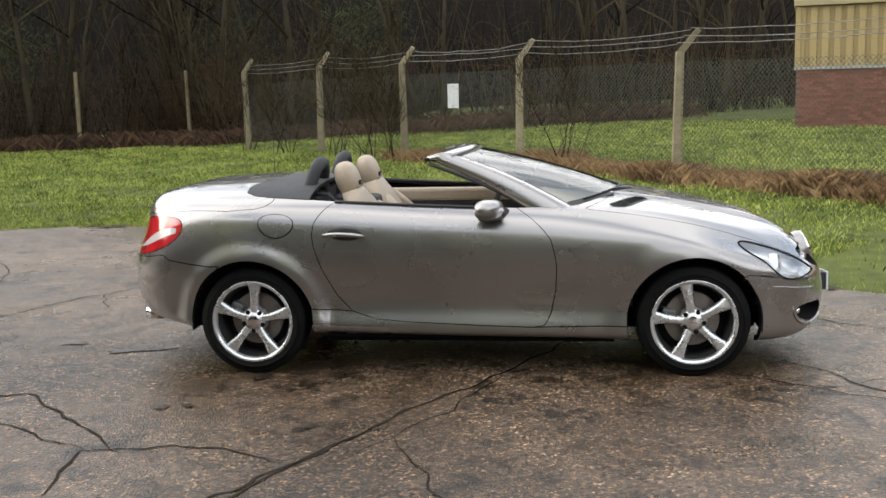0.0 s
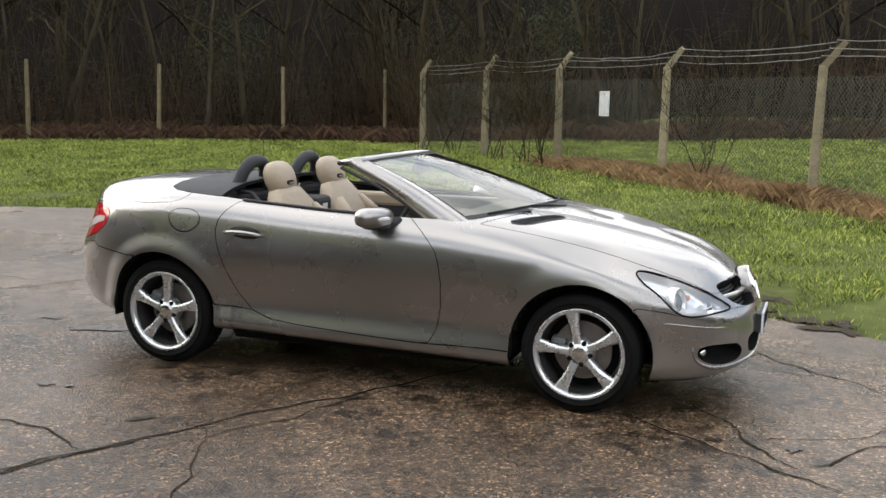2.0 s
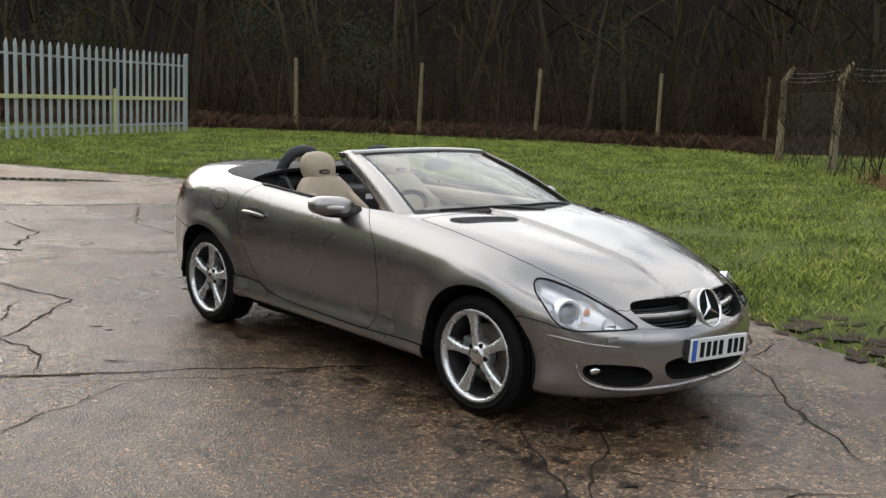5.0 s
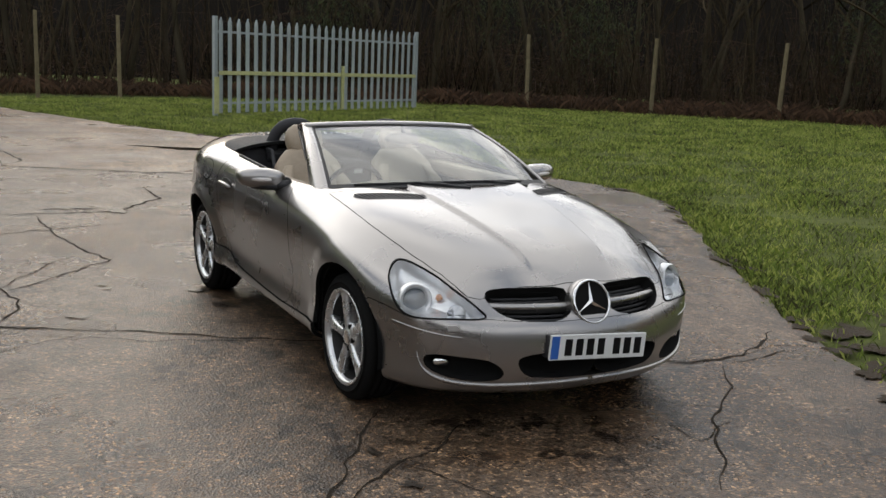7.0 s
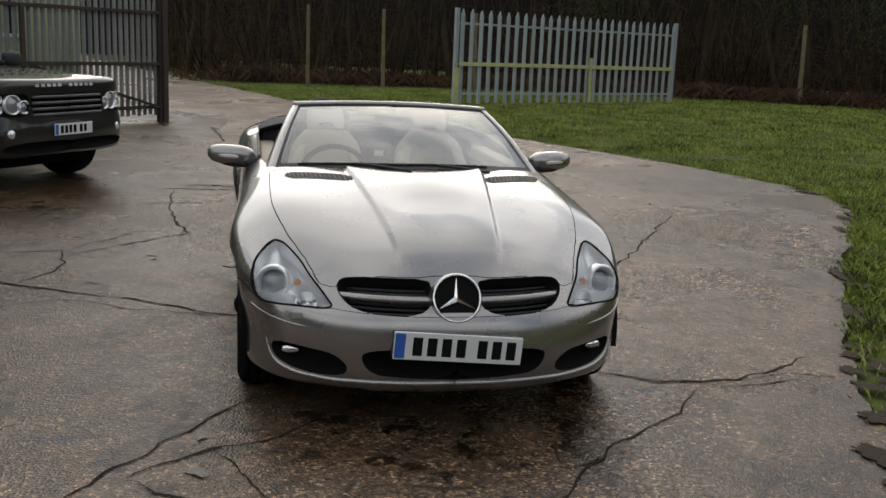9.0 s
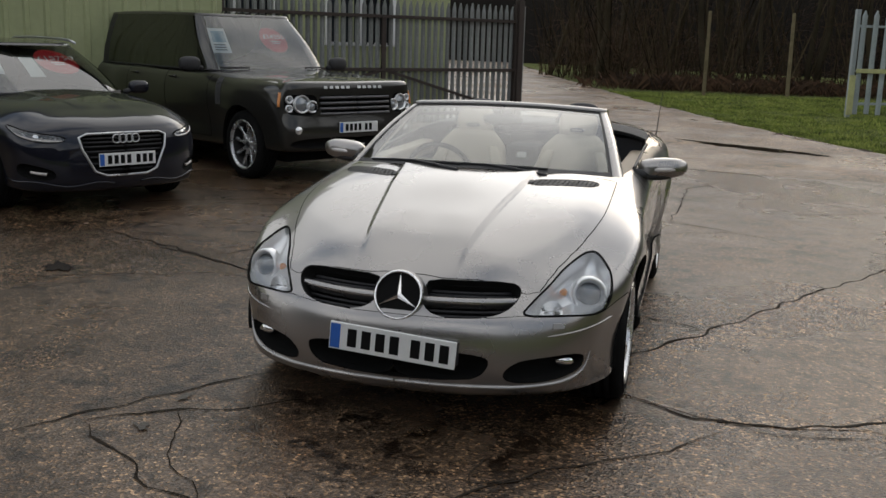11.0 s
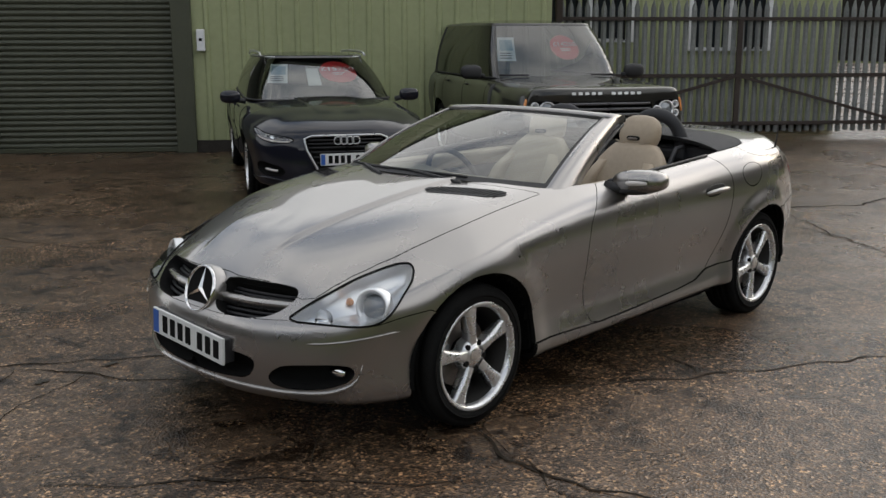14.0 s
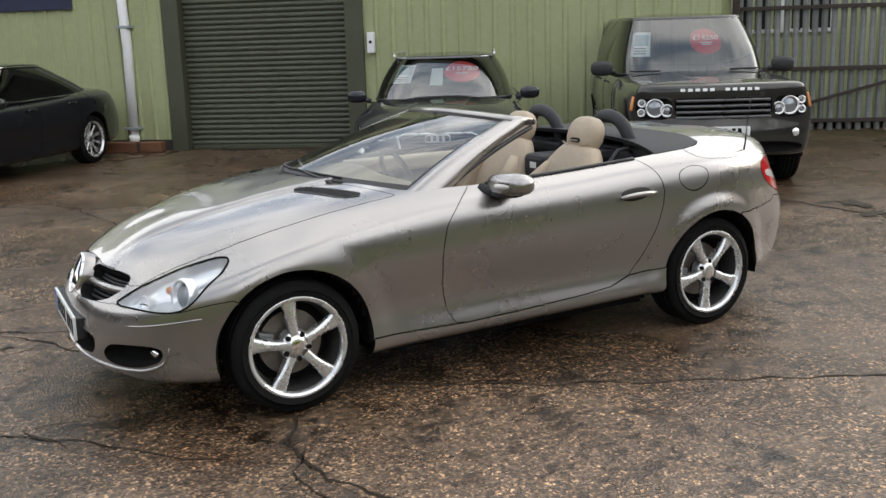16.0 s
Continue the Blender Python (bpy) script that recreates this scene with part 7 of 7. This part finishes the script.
def seam_line(parent, pts, side, r=0.0035, mat=None, name="shut_line"):
    V, F = tube_mesh([([at_sv(s, v, side, -0.0005)[0] for s, v in pts], r)], 5)
    return raw(name, V, F, mat or M_INNER, parent, smooth=True)


def s_of(x):
    return float(np.interp(-x, -BODY["out"][0], BODY["out"][2]))


def door_lines(parent, xs, v0, v1, handles, paint):
    for side in (1, -1):
        for x in xs:
            seam_line(parent, [(s_of(x) + 0.004 * math.sin(3 * k / 10), v0 + (v1 - v0) * k / 10) for k in range(11)], side)
        seam_line(parent, [(s_of(xs[0] + (xs[-1] - xs[0]) * k / 14), v0) for k in range(15)], side)
        for x in handles:
            pts = [at_sv(s_of(x + 0.09 - 0.18 * k / 6), 0.43, side, -0.02 - 0.012 * math.sin(math.pi * k / 6))[0] for k in range(7)]
            tube("door_handle", [(pts, 0.014)], paint, parent, 8)


def mirrors(parent, x, y, z, paint, size=(0.06, 0.11, 0.07)):
    for sd in (1, -1):
        m = thing("door_mirror")
        m.parent = parent
        blob("housing", (x, sd * y, z), size, paint, m, 2.8)
        tube("stalk", [([(x, sd * (y - 0.16), z - 0.05), (x, sd * (y - 0.06), z - 0.03)], 0.028)], M_BLACKPLASTIC, m, 8)


def on_screen(at, i0, i1, j0, j1, mat, parent, name, out=-0.03, n=10, m=6, oval=False, label="", rake=5.0):
    """A thin sheet that lies on the windscreen between ring positions i and heights j."""
    V, F = [], []

    def pt(f, j):
        k = int(math.asin(min(1, abs(f)) ** (rake / 2)) * 96 / (2 * math.pi))
        y0, y1 = math.sin(2 * math.pi * k / 96) ** (2 / rake), math.sin(2 * math.pi * (k + 1) / 96) ** (2 / rake)
        i = math.copysign(k + (abs(f) - y0) / (y1 - y0), f)
        a, b2 = at(int(math.floor(i)), j), at(int(math.floor(i)) + 1, j)
        return a.lerp(b2, i - math.floor(i)) + Vector((out, 0, out * 0.6))
    if oval:
        ci, cj = (i0 + i1) / 2, (j0 + j1) / 2
        V.append(pt(ci, cj))
        for ring_f in (0.2, 0.4, 0.6, 0.8, 1.0):
            for k in range(32):
                a = 2 * math.pi * k / 32
                V.append(pt(ci + ring_f * (i1 - i0) / 2 * math.cos(a), cj + ring_f * (j1 - j0) / 2 * math.sin(a)))
        F = [(0, 1 + k, 1 + (k + 1) % 32) for k in range(32)] + [(1 + r * 32 + k, 1 + (r + 1) * 32 + k, 1 + (r + 1) * 32 + (k + 1) % 32, 1 + r * 32 + (k + 1) % 32) for r in range(4) for k in range(32)]
    else:
        V = [pt(i0 + (i1 - i0) * a / n, j0 + (j1 - j0) * b2 / m) for a in range(n + 1) for b2 in range(m + 1)]
        F = [(a * (m + 1) + b2, (a + 1) * (m + 1) + b2, (a + 1) * (m + 1) + b2 + 1, a * (m + 1) + b2 + 1) for a in range(n) for b2 in range(m)]
    return raw(name, V, F, mat, parent, label), pt


def lettering(text, m, size, mat, parent, name="price_figures"):
    cu = bpy.data.curves.new("lettering", "FONT")
    cu.body, cu.size, cu.extrude, cu.align_x, cu.align_y = text, size, 0.0008, "CENTER", "CENTER"
    tmp = bpy.data.objects.new("lettering", cu)
    scene.collection.objects.link(tmp)
    dg = bpy.context.evaluated_depsgraph_get()
    me = bpy.data.meshes.new_from_object(tmp.evaluated_get(dg))
    bpy.data.objects.remove(tmp)
    bpy.data.curves.remove(cu)
    me.materials.clear()
    me.materials.append(mat)
    o = new(name, me)
    o.parent = parent
    o.matrix_basis = m
    return o


def facing(p, right, up):
    right, up = Vector(right).normalized(), Vector(up)
    nrm = right.cross(up).normalized()
    up = nrm.cross(right)
    m = Matrix((right, up, nrm)).transposed().to_4x4()
    m.translation = p
    return m


def window_papers(at, rk, parent, price, paper_i, oval_i, oval_j, tsize, paper_j):
    pap, _ = on_screen(at, paper_i[0], paper_i[1], paper_j[0], paper_j[1], M_PAPER, parent, "price_sheet", label="white printed sheet in the windscreen", rake=rk)
    pj = paper_j[1] - 0.12 * (paper_j[1] - paper_j[0])
    on_screen(at, paper_i[0] + 0.03, paper_i[1] - 0.03, pj - 0.45 * (paper_j[1] - paper_j[0]), pj, M_PAPERBLUE, pap, "photo_block", -0.026, 4, 2, rake=rk)
    for k in range(3):
        jj = paper_j[0] + (0.1 + 0.1 * k) * (paper_j[1] - paper_j[0])
        on_screen(at, paper_i[0] + 0.03, paper_i[1] - 0.06, jj, jj + 0.018, M_GREYPLASTIC, pap, "text_bar", -0.026, 4, 1, rake=rk)
    ov, pt = on_screen(at, oval_i[0], oval_i[1], oval_j[0], oval_j[1], M_STICKER, parent, "price_oval", oval=True, label="red oval price sticker", rake=rk)
    ci, cj = (oval_i[0] + oval_i[1]) / 2, (oval_j[0] + oval_j[1]) / 2
    c = pt(ci, cj + 0.08 * (oval_j[1] - oval_j[0])) + Vector((0.02, 0, 0.014))
    up = pt(ci, cj + 0.1) - pt(ci, cj - 0.1)
    lettering(price, facing(c, (0, 1, 0), up), tsize, M_PAPER, ov)
    for k in range(2):
        b3 = part("small_print_bar", box(-0.07 + 0.02 * k, 0.07 - 0.02 * k, -0.006, 0.006, -0.001, 0.001), M_PAPER, ov)
        b3.matrix_basis = facing(c, (0, 1, 0), up) @ pose(0, -tsize * (0.75 + 0.3 * k), 0)


# estate car
est = thing("estate_car", pose(-3.21, -5.69, 0, 0, 0, 58.7))
EST = dict(out=plan_outline(2.29, -2.41, 0.913, 8.5, 13.0), half_w=0.913,
           shoulder=spline([-2.41, -1.5, -0.5, 0.5, 1.2, 1.7, 2.29], [0.96, 0.955, 0.93, 0.905, 0.87, 0.82, 0.70]),
           centre=spline([-2.41, -1.0, 0.8, 1.2, 1.7, 2.0, 2.29], [1.0, 1.0, 0.985, 0.955, 0.90, 0.85, 0.76]),
           spine=spline([-2.41, -2.0, -1.2, 1.2, 1.7, 2.29], [-1.9, -1.7, -1.2, 1.2, 1.45, 1.62]),
           bottom=spline([-2.41, -1.6, 0, 1.6, 2.29], [0.27, 0.23, 0.21, 0.2, 0.2]),
           front_d=(0.12, 0.02, -0.01, -0.01, 0.0, 0.01, 0.03, 0.075, 0.19, 0.35, 0.49), front_z=(0.19, 0.2, 0.3, 0.43, 0.54, 0.62, 0.69, 0.75, 0.81, 0.845, 0.865),
           rear_d=(0.2, 0.04, 0.0, 0.0, 0.01, 0.05, 0.08, 0.1, 0.14, 0.25, 0.4), rear_z=(0.27, 0.29, 0.42, 0.54, 0.66, 0.76, 0.85, 0.92, 0.96, 0.98, 0.99), waist=0.64, axle=1.405, corner=0.03, flare=0.012, dome=0.008)
generic_body(est, EST, M_NAVY, [
    ("grille", [(-0.02, 0.455), (0.058, 0.455), (0.068, 0.43), (0.062, 0.33), (0.045, 0.2), (0.03, 0.175), (-0.02, 0.175)], None, 0.07),
    ("headlight", [(0.085, 0.40), (0.088, 0.44), (0.12, 0.47), (0.165, 0.485), (0.185, 0.47), (0.165, 0.405), (0.12, 0.375)], M_LENS, 0.05),
    ("side_intake", [(0.10, 0.15), (0.10, 0.215), (0.15, 0.23), (0.16, 0.15)], None, 0.05)], 0.325, 0.32)
door_lines(est, (0.72, -0.35, -1.3), 0.1, 0.52, (-0.2, -1.1), M_NAVY)
est_at, est_n = greenhouse(est, (-2.2, 1.0, 0.80), (-1.95, 0.12, 0.60), lambda x: 0.93 + 0.02 * abs(x), lambda x: 1.40 - 0.03 * ((x + 0.6) / 1.2) ** 2, M_NAVY, ((-0.25, 0.04), (-1.15, 0.05), (-1.75, 0.05)), dome=0.03, rake=5.0)
mirrors(est, 0.62, 0.985, 0.98, M_NAVY)
window_papers(est_at, 5.0, est, "£15750", (-0.78, -0.5), (0.02, 0.62), (0.42, 0.92), 0.125, (0.42, 0.86))
on_screen(est_at, -0.2, 0.0, 0.36, 0.76, M_PAPER, est, "window_card", label="pale card in the windscreen", rake=5.0)
for side in (1, -1):
    rail = [(0.0 - 1.75 * k / 12, side * 0.60, 1.405 + 0.04 * math.sin(math.pi * k / 12) ** 0.3) for k in range(13)]
    tube("roof_rail", [(rail, 0.014)], M_SILVERTRIM, est, 8)
    tube("window_trim", [([est_at(int(round(est_n * (0.07 + 0.36 * k / 16))) if side > 0 else est_n - int(round(est_n * (0.07 + 0.36 * k / 16))), 0.99) + Vector((0, side * 0.008, 0)) for k in range(17)], 0.008)], M_SILVERTRIM, est, 6)
    rim_pts = [at_sv(a, b2, side, -0.001)[0] for a, b2 in rounded([(0.085, 0.40), (0.088, 0.44), (0.12, 0.47), (0.165, 0.485), (0.185, 0.47), (0.165, 0.405), (0.12, 0.375)])]
    tube("lamp_gasket", [(rim_pts + rim_pts[:1], 0.005)], M_INNER, est, 5)
    disc_on("lamp_eye", 0.125, 0.43, side, 0.03, [(0.008, 0.0), (0.004, 0.03), (-0.012, 0.045)], M_CHROME, est, (1, 0.2 * side, 0.1))
    led = [at_sv(0.09 + 0.07 * k / 10, 0.40 - 0.005 * k / 10 + 0.012 * (k / 10) ** 2, side, 0.004)[0] for k in range(11)]
    tube("running_light", [(led, 0.008)], M_WHITELENS, est, 6)
    fog = [at_sv(0.112 + 0.022 * k / 5, 0.185, side, 0.01)[0] for k in range(6)]
    tube("fog_lamp", [(fog, 0.012)], M_WHITELENS, est, 6)
    lip = [at_sv(0.02 + 0.16 * k / 12, 0.125 + 0.012 * math.sin(k), side, -0.004)[0] for k in range(13)]
    tube("bumper_lip", [(lip, 0.008)], M_NAVY, est, 6)
frame_sv = [(0.0, 0.462), (0.03, 0.462), (0.058, 0.459), (0.069, 0.432), (0.064, 0.33), (0.047, 0.197), (0.031, 0.172), (0.0, 0.17)]
for side in (1, -1):
    tube("grille_frame", [([at_sv(s, v, side, -0.004)[0] for s, v in frame_sv], 0.011)], M_SILVERTRIM, est, 8)
    for k in range(7):
        v = 0.2 + 0.037 * k
        wdt = 0.044 + 0.019 * min(1, k / 4)
        tube("grille_bar", [([at_sv(wdt * j / 5, v, side, 0.02)[0] for j in range(6)], 0.009)], M_BLACKPLASTIC, est, 6)
for k in range(4):
    y = -0.087 + 0.058 * k
    ring = [(2.297, y + 0.036 * math.cos(2 * math.pi * i / 20), 0.645 + 0.036 * math.sin(2 * math.pi * i / 20)) for i in range(21)]
    tube("emblem_ring", [(ring, 0.006)], M_SILVERTRIM, est, 6)
number_plate(est, pose(2.315, 0, 0.47, 0, 0, 90), 7)


def multi_half(u):
    return 0.012 + 0.004 * u


def multi_face(u):
    return 0.05 + 0.02 * u**2


def fit_wheels(parent, axle, y, z, R, rim_r, spokes, alloy, half):
    w0 = build_wheel(parent, "wheel", R, rim_r, 0.24, spokes, alloy, half, multi_face, star=False, pair=True)
    w0.matrix_basis = pose(axle, y, z)
    for (x, yy, turn) in ((-axle, y, 0), (axle, -y, 180), (-axle, -y, 180)):
        c = copy_thing(w0, pose(x, yy, z, 0, 0, turn))
        c.parent = parent
        c.matrix_basis = pose(x, yy, z, 0, 0, turn)


fit_wheels(est, 1.405, 0.775, 0.32, 0.322, 0.235, 10, M_ALLOY, lambda u: 0.011 + 0.006 * u)
tagged(est, "dark navy estate car with price sticker, parked by the shed", "car")

# large off-roader
off = thing("off_road_car", pose(-5.86, -4.47, 0, 0, 0, 57.7))
OFF = dict(out=plan_outline(2.27, -2.66, 0.955, 26.0, 24.0), half_w=0.955,
           shoulder=spline([-2.66, -1.0, 0.8, 1.5, 2.27], [1.13, 1.12, 1.10, 1.075, 1.0]),
           centre=spline([-2.66, 0.6, 1.2, 1.8, 2.27], [1.15, 1.15, 1.14, 1.11, 1.05]),
           spine=spline([-2.66, -2.2, -1.5, 1.4, 1.9, 2.27], [-2.1, -1.9, -1.5, 1.4, 1.65, 1.75]),
           bottom=spline([-2.66, -1.6, 0, 1.6, 2.27], [0.36, 0.33, 0.3, 0.33, 0.34]),
           front_d=(0.14, 0.02, -0.02, -0.025, -0.005, 0.015, 0.02, 0.025, 0.035, 0.17, 0.38), front_z=(0.34, 0.35, 0.45, 0.58, 0.66, 0.76, 0.88, 1.0, 1.075, 1.09, 1.105),
           rear_d=(0.14, 0.03, 0.0, 0.0, 0.01, 0.04, 0.05, 0.06, 0.08, 0.2, 0.4), rear_z=(0.36, 0.38, 0.5, 0.62, 0.75, 0.88, 1.0, 1.08, 1.13, 1.15, 1.15), waist=0.78, axle=1.44, corner=0.0, flare=0.014, dome=0.004)
generic_body(off, OFF, M_BROWNGREY, [
    ("grille", [(-0.02, 0.50), (0.073, 0.50), (0.077, 0.485), (0.075, 0.36), (-0.02, 0.36)], None, 0.05),
    ("headlight", [(0.080, 0.365), (0.080, 0.505), (0.11, 0.507), (0.138, 0.503), (0.138, 0.375), (0.11, 0.363)], None, 0.035),
    ("lower_intake", [(-0.02, 0.10), (-0.02, 0.18), (0.12, 0.18), (0.13, 0.10)], None, 0.05)], 0.375, 0.37)
door_lines(off, (0.75, -0.25, -1.2), 0.1, 0.53, (-0.1, -1.05), M_BROWNGREY)
off_at, off_n = greenhouse(off, (-2.6, 0.72, 0.86), (-2.42, 0.12, 0.70), lambda x: 1.125, lambda x: 1.775 - 0.02 * ((x + 1.1) / 1.3) ** 2, M_BROWNGREY, ((-0.3, 0.05), (-1.25, 0.06), (-2.1, 0.06)), dome=0.045, rake=7.0)
mirrors(off, 0.52, 1.04, 1.2, M_BLACKPLASTIC, (0.06, 0.13, 0.085))
window_papers(off_at, 7.0, off, "£14250", (-0.83, -0.58), (0.0, 0.46), (0.36, 0.82), 0.1, (0.34, 0.78))
for side in (1, -1):
    for k in range(4):
        z = 0.365 + 0.037 * k
        tube("grille_bar", [([at_sv(0.074 * j / 6, z + 0.008, side, 0.008)[0] for j in range(7)], 0.016)], M_GREYPLASTIC, off, 6)
    for (s, v, r, ax) in ((0.107, 0.442, 0.095, 0), (0.088, 0.425, 0.066, 0), (0.129, 0.472, 0.042, 0), (0.129, 0.41, 0.042, 0)):
        disc_on("lamp_ring", s, v, side, 0.015, [(-0.03, r), (0.006, r), (0.008, r - 0.012), (-0.012, r - 0.02)], M_REFLECTOR, off, (1, 0.1 * side, 0.05))
        disc_on("lamp_eye", s, v, side, 0.02, [(0.008, 0.0), (0.004, r * 0.45), (-0.012, r - 0.02)], simple("dark_lamp_eye", (0.3, 0.32, 0.34), 0.1, metal=0.5), off, (1, 0.1 * side, 0.05))
    seam = [at_sv(0.147, 0.38 + 0.12 * k / 5, side, -0.003)[0] for k in range(6)]
    tube("side_marker", [(seam, 0.016)], M_AMBER, off, 6)
    disc_on("fog_lamp", 0.11, 0.235, side, 0.0, [(0.006, 0.0), (0.004, 0.035), (-0.01, 0.045)], M_REFLECTOR, off, (1, 0.1 * side, 0))
    for k in range(4):
        V, F = tube_mesh([([at_sv(s_of(1.02 - 0.03 * k), 0.3 + 0.2 * j / 4, side, -0.004)[0] for j in range(5)], 0.008)], 4)
        raw("side_vent_bar", V, F, M_GREYPLASTIC, off)
    tube("wiper", [([off_at(int(v), 0.03) + Vector((0.03, 0, 0.02)) for v in np.linspace(1 if side > 0 else -9, 9 if side > 0 else -1, 9)], 0.012)], M_BLACKPLASTIC, off, 5)
# plain bars stand for the maker's lettering along the bonnet's edge
for k in range(10):
    y = -0.4 + 0.08 * k + (0.045 if k > 4 else -0.045)
    lp, ln = at_sv(abs(y) / 6.84, 0.565, 1 if y > 0 else -1, -0.003)
    lb = part("bonnet_letter_bar", box(-0.022, 0.022, -0.014, 0.014, -0.002, 0.002), M_SILVERTRIM, off)
    lb.matrix_basis = facing(lp, (0, 1, 0), ln.cross(Vector((0, 1, 0))))
number_plate(off, pose(2.30, 0, 0.60, 0, 0, 90), 6)
fit_wheels(off, 1.44, 0.81, 0.37, 0.37, 0.262, 9, M_ALLOY, lambda u: 0.014 + 0.006 * u)
tagged(off, "dark bronze-grey off-road car with a red price sticker", "car")

# black saloon, of which the tail shows
sal = thing("saloon_car", pose(1.755, -9.6, 0, 0, 0, 48.5))
SAL = dict(out=plan_outline(2.36, -2.6, 0.935, 6.0, 9.0), half_w=0.935,
           shoulder=spline([-2.6, -1.8, -0.5, 0.8, 1.6, 2.36], [1.0, 1.0, 0.94, 0.9, 0.84, 0.7]),
           centre=spline([-2.6, -1.8, 0.8, 1.3, 2.36], [1.04, 1.06, 1.0, 0.95, 0.78]),
           spine=spline([-2.6, -2.1, -1.4, 1.3, 1.8, 2.36], [-2.0, -1.8, -1.4, 1.3, 1.5, 1.65]),
           bottom=spline([-2.6, -1.6, 0, 1.6, 2.36], [0.28, 0.23, 0.21, 0.2, 0.2]),
           front_d=EST["front_d"], front_z=EST["front_z"], rear_d=ROADSTER["rear_d"], rear_z=ROADSTER["rear_z"], waist=0.64, axle=1.455, corner=0.02, flare=0.012, dome=0.008)
generic_body(sal, SAL, M_BLACKPAINT, [("tail_lamp", [(0.83, 0.42), (0.84, 0.50), (0.9, 0.5), (0.9, 0.42)], M_REDLENS, 0)], 0.345, 0.34)
door_lines(sal, (0.75, -0.2, -1.1), 0.1, 0.52, (-0.05, -0.95), M_BLACKPAINT)
sal_at, sal_n = greenhouse(sal, (-2.05, 1.15, 0.80), (-1.0, 0.2, 0.58), lambda x: 0.965 + 0.015 * abs(x), lambda x: 1.42 - 0.03 * ((x + 0.3) / 0.9) ** 2, M_BLACKPAINT, ((-0.1, 0.04), (-1.25, 0.05)), dome=0.03, rake=4.0)
mirrors(sal, 0.72, 0.99, 0.99, M_BLACKPAINT)
for side in (1, -1):
    for f in (0.02, 0.97):
        tube("window_trim", [([sal_at(int(round(sal_n * (0.08 + 0.32 * k / 16))) if side > 0 else sal_n - int(round(sal_n * (0.08 + 0.32 * k / 16))), f) + Vector((0, side * 0.01, 0)) for k in range(17)], 0.009)], M_CHROME, sal, 6)
fit_wheels(sal, 1.455, 0.785, 0.34, 0.342, 0.25, 10, M_ALLOY, lambda u: 0.016 + 0.008 * u)
tagged(sal, "black saloon car parked beside the shed wall", "car")
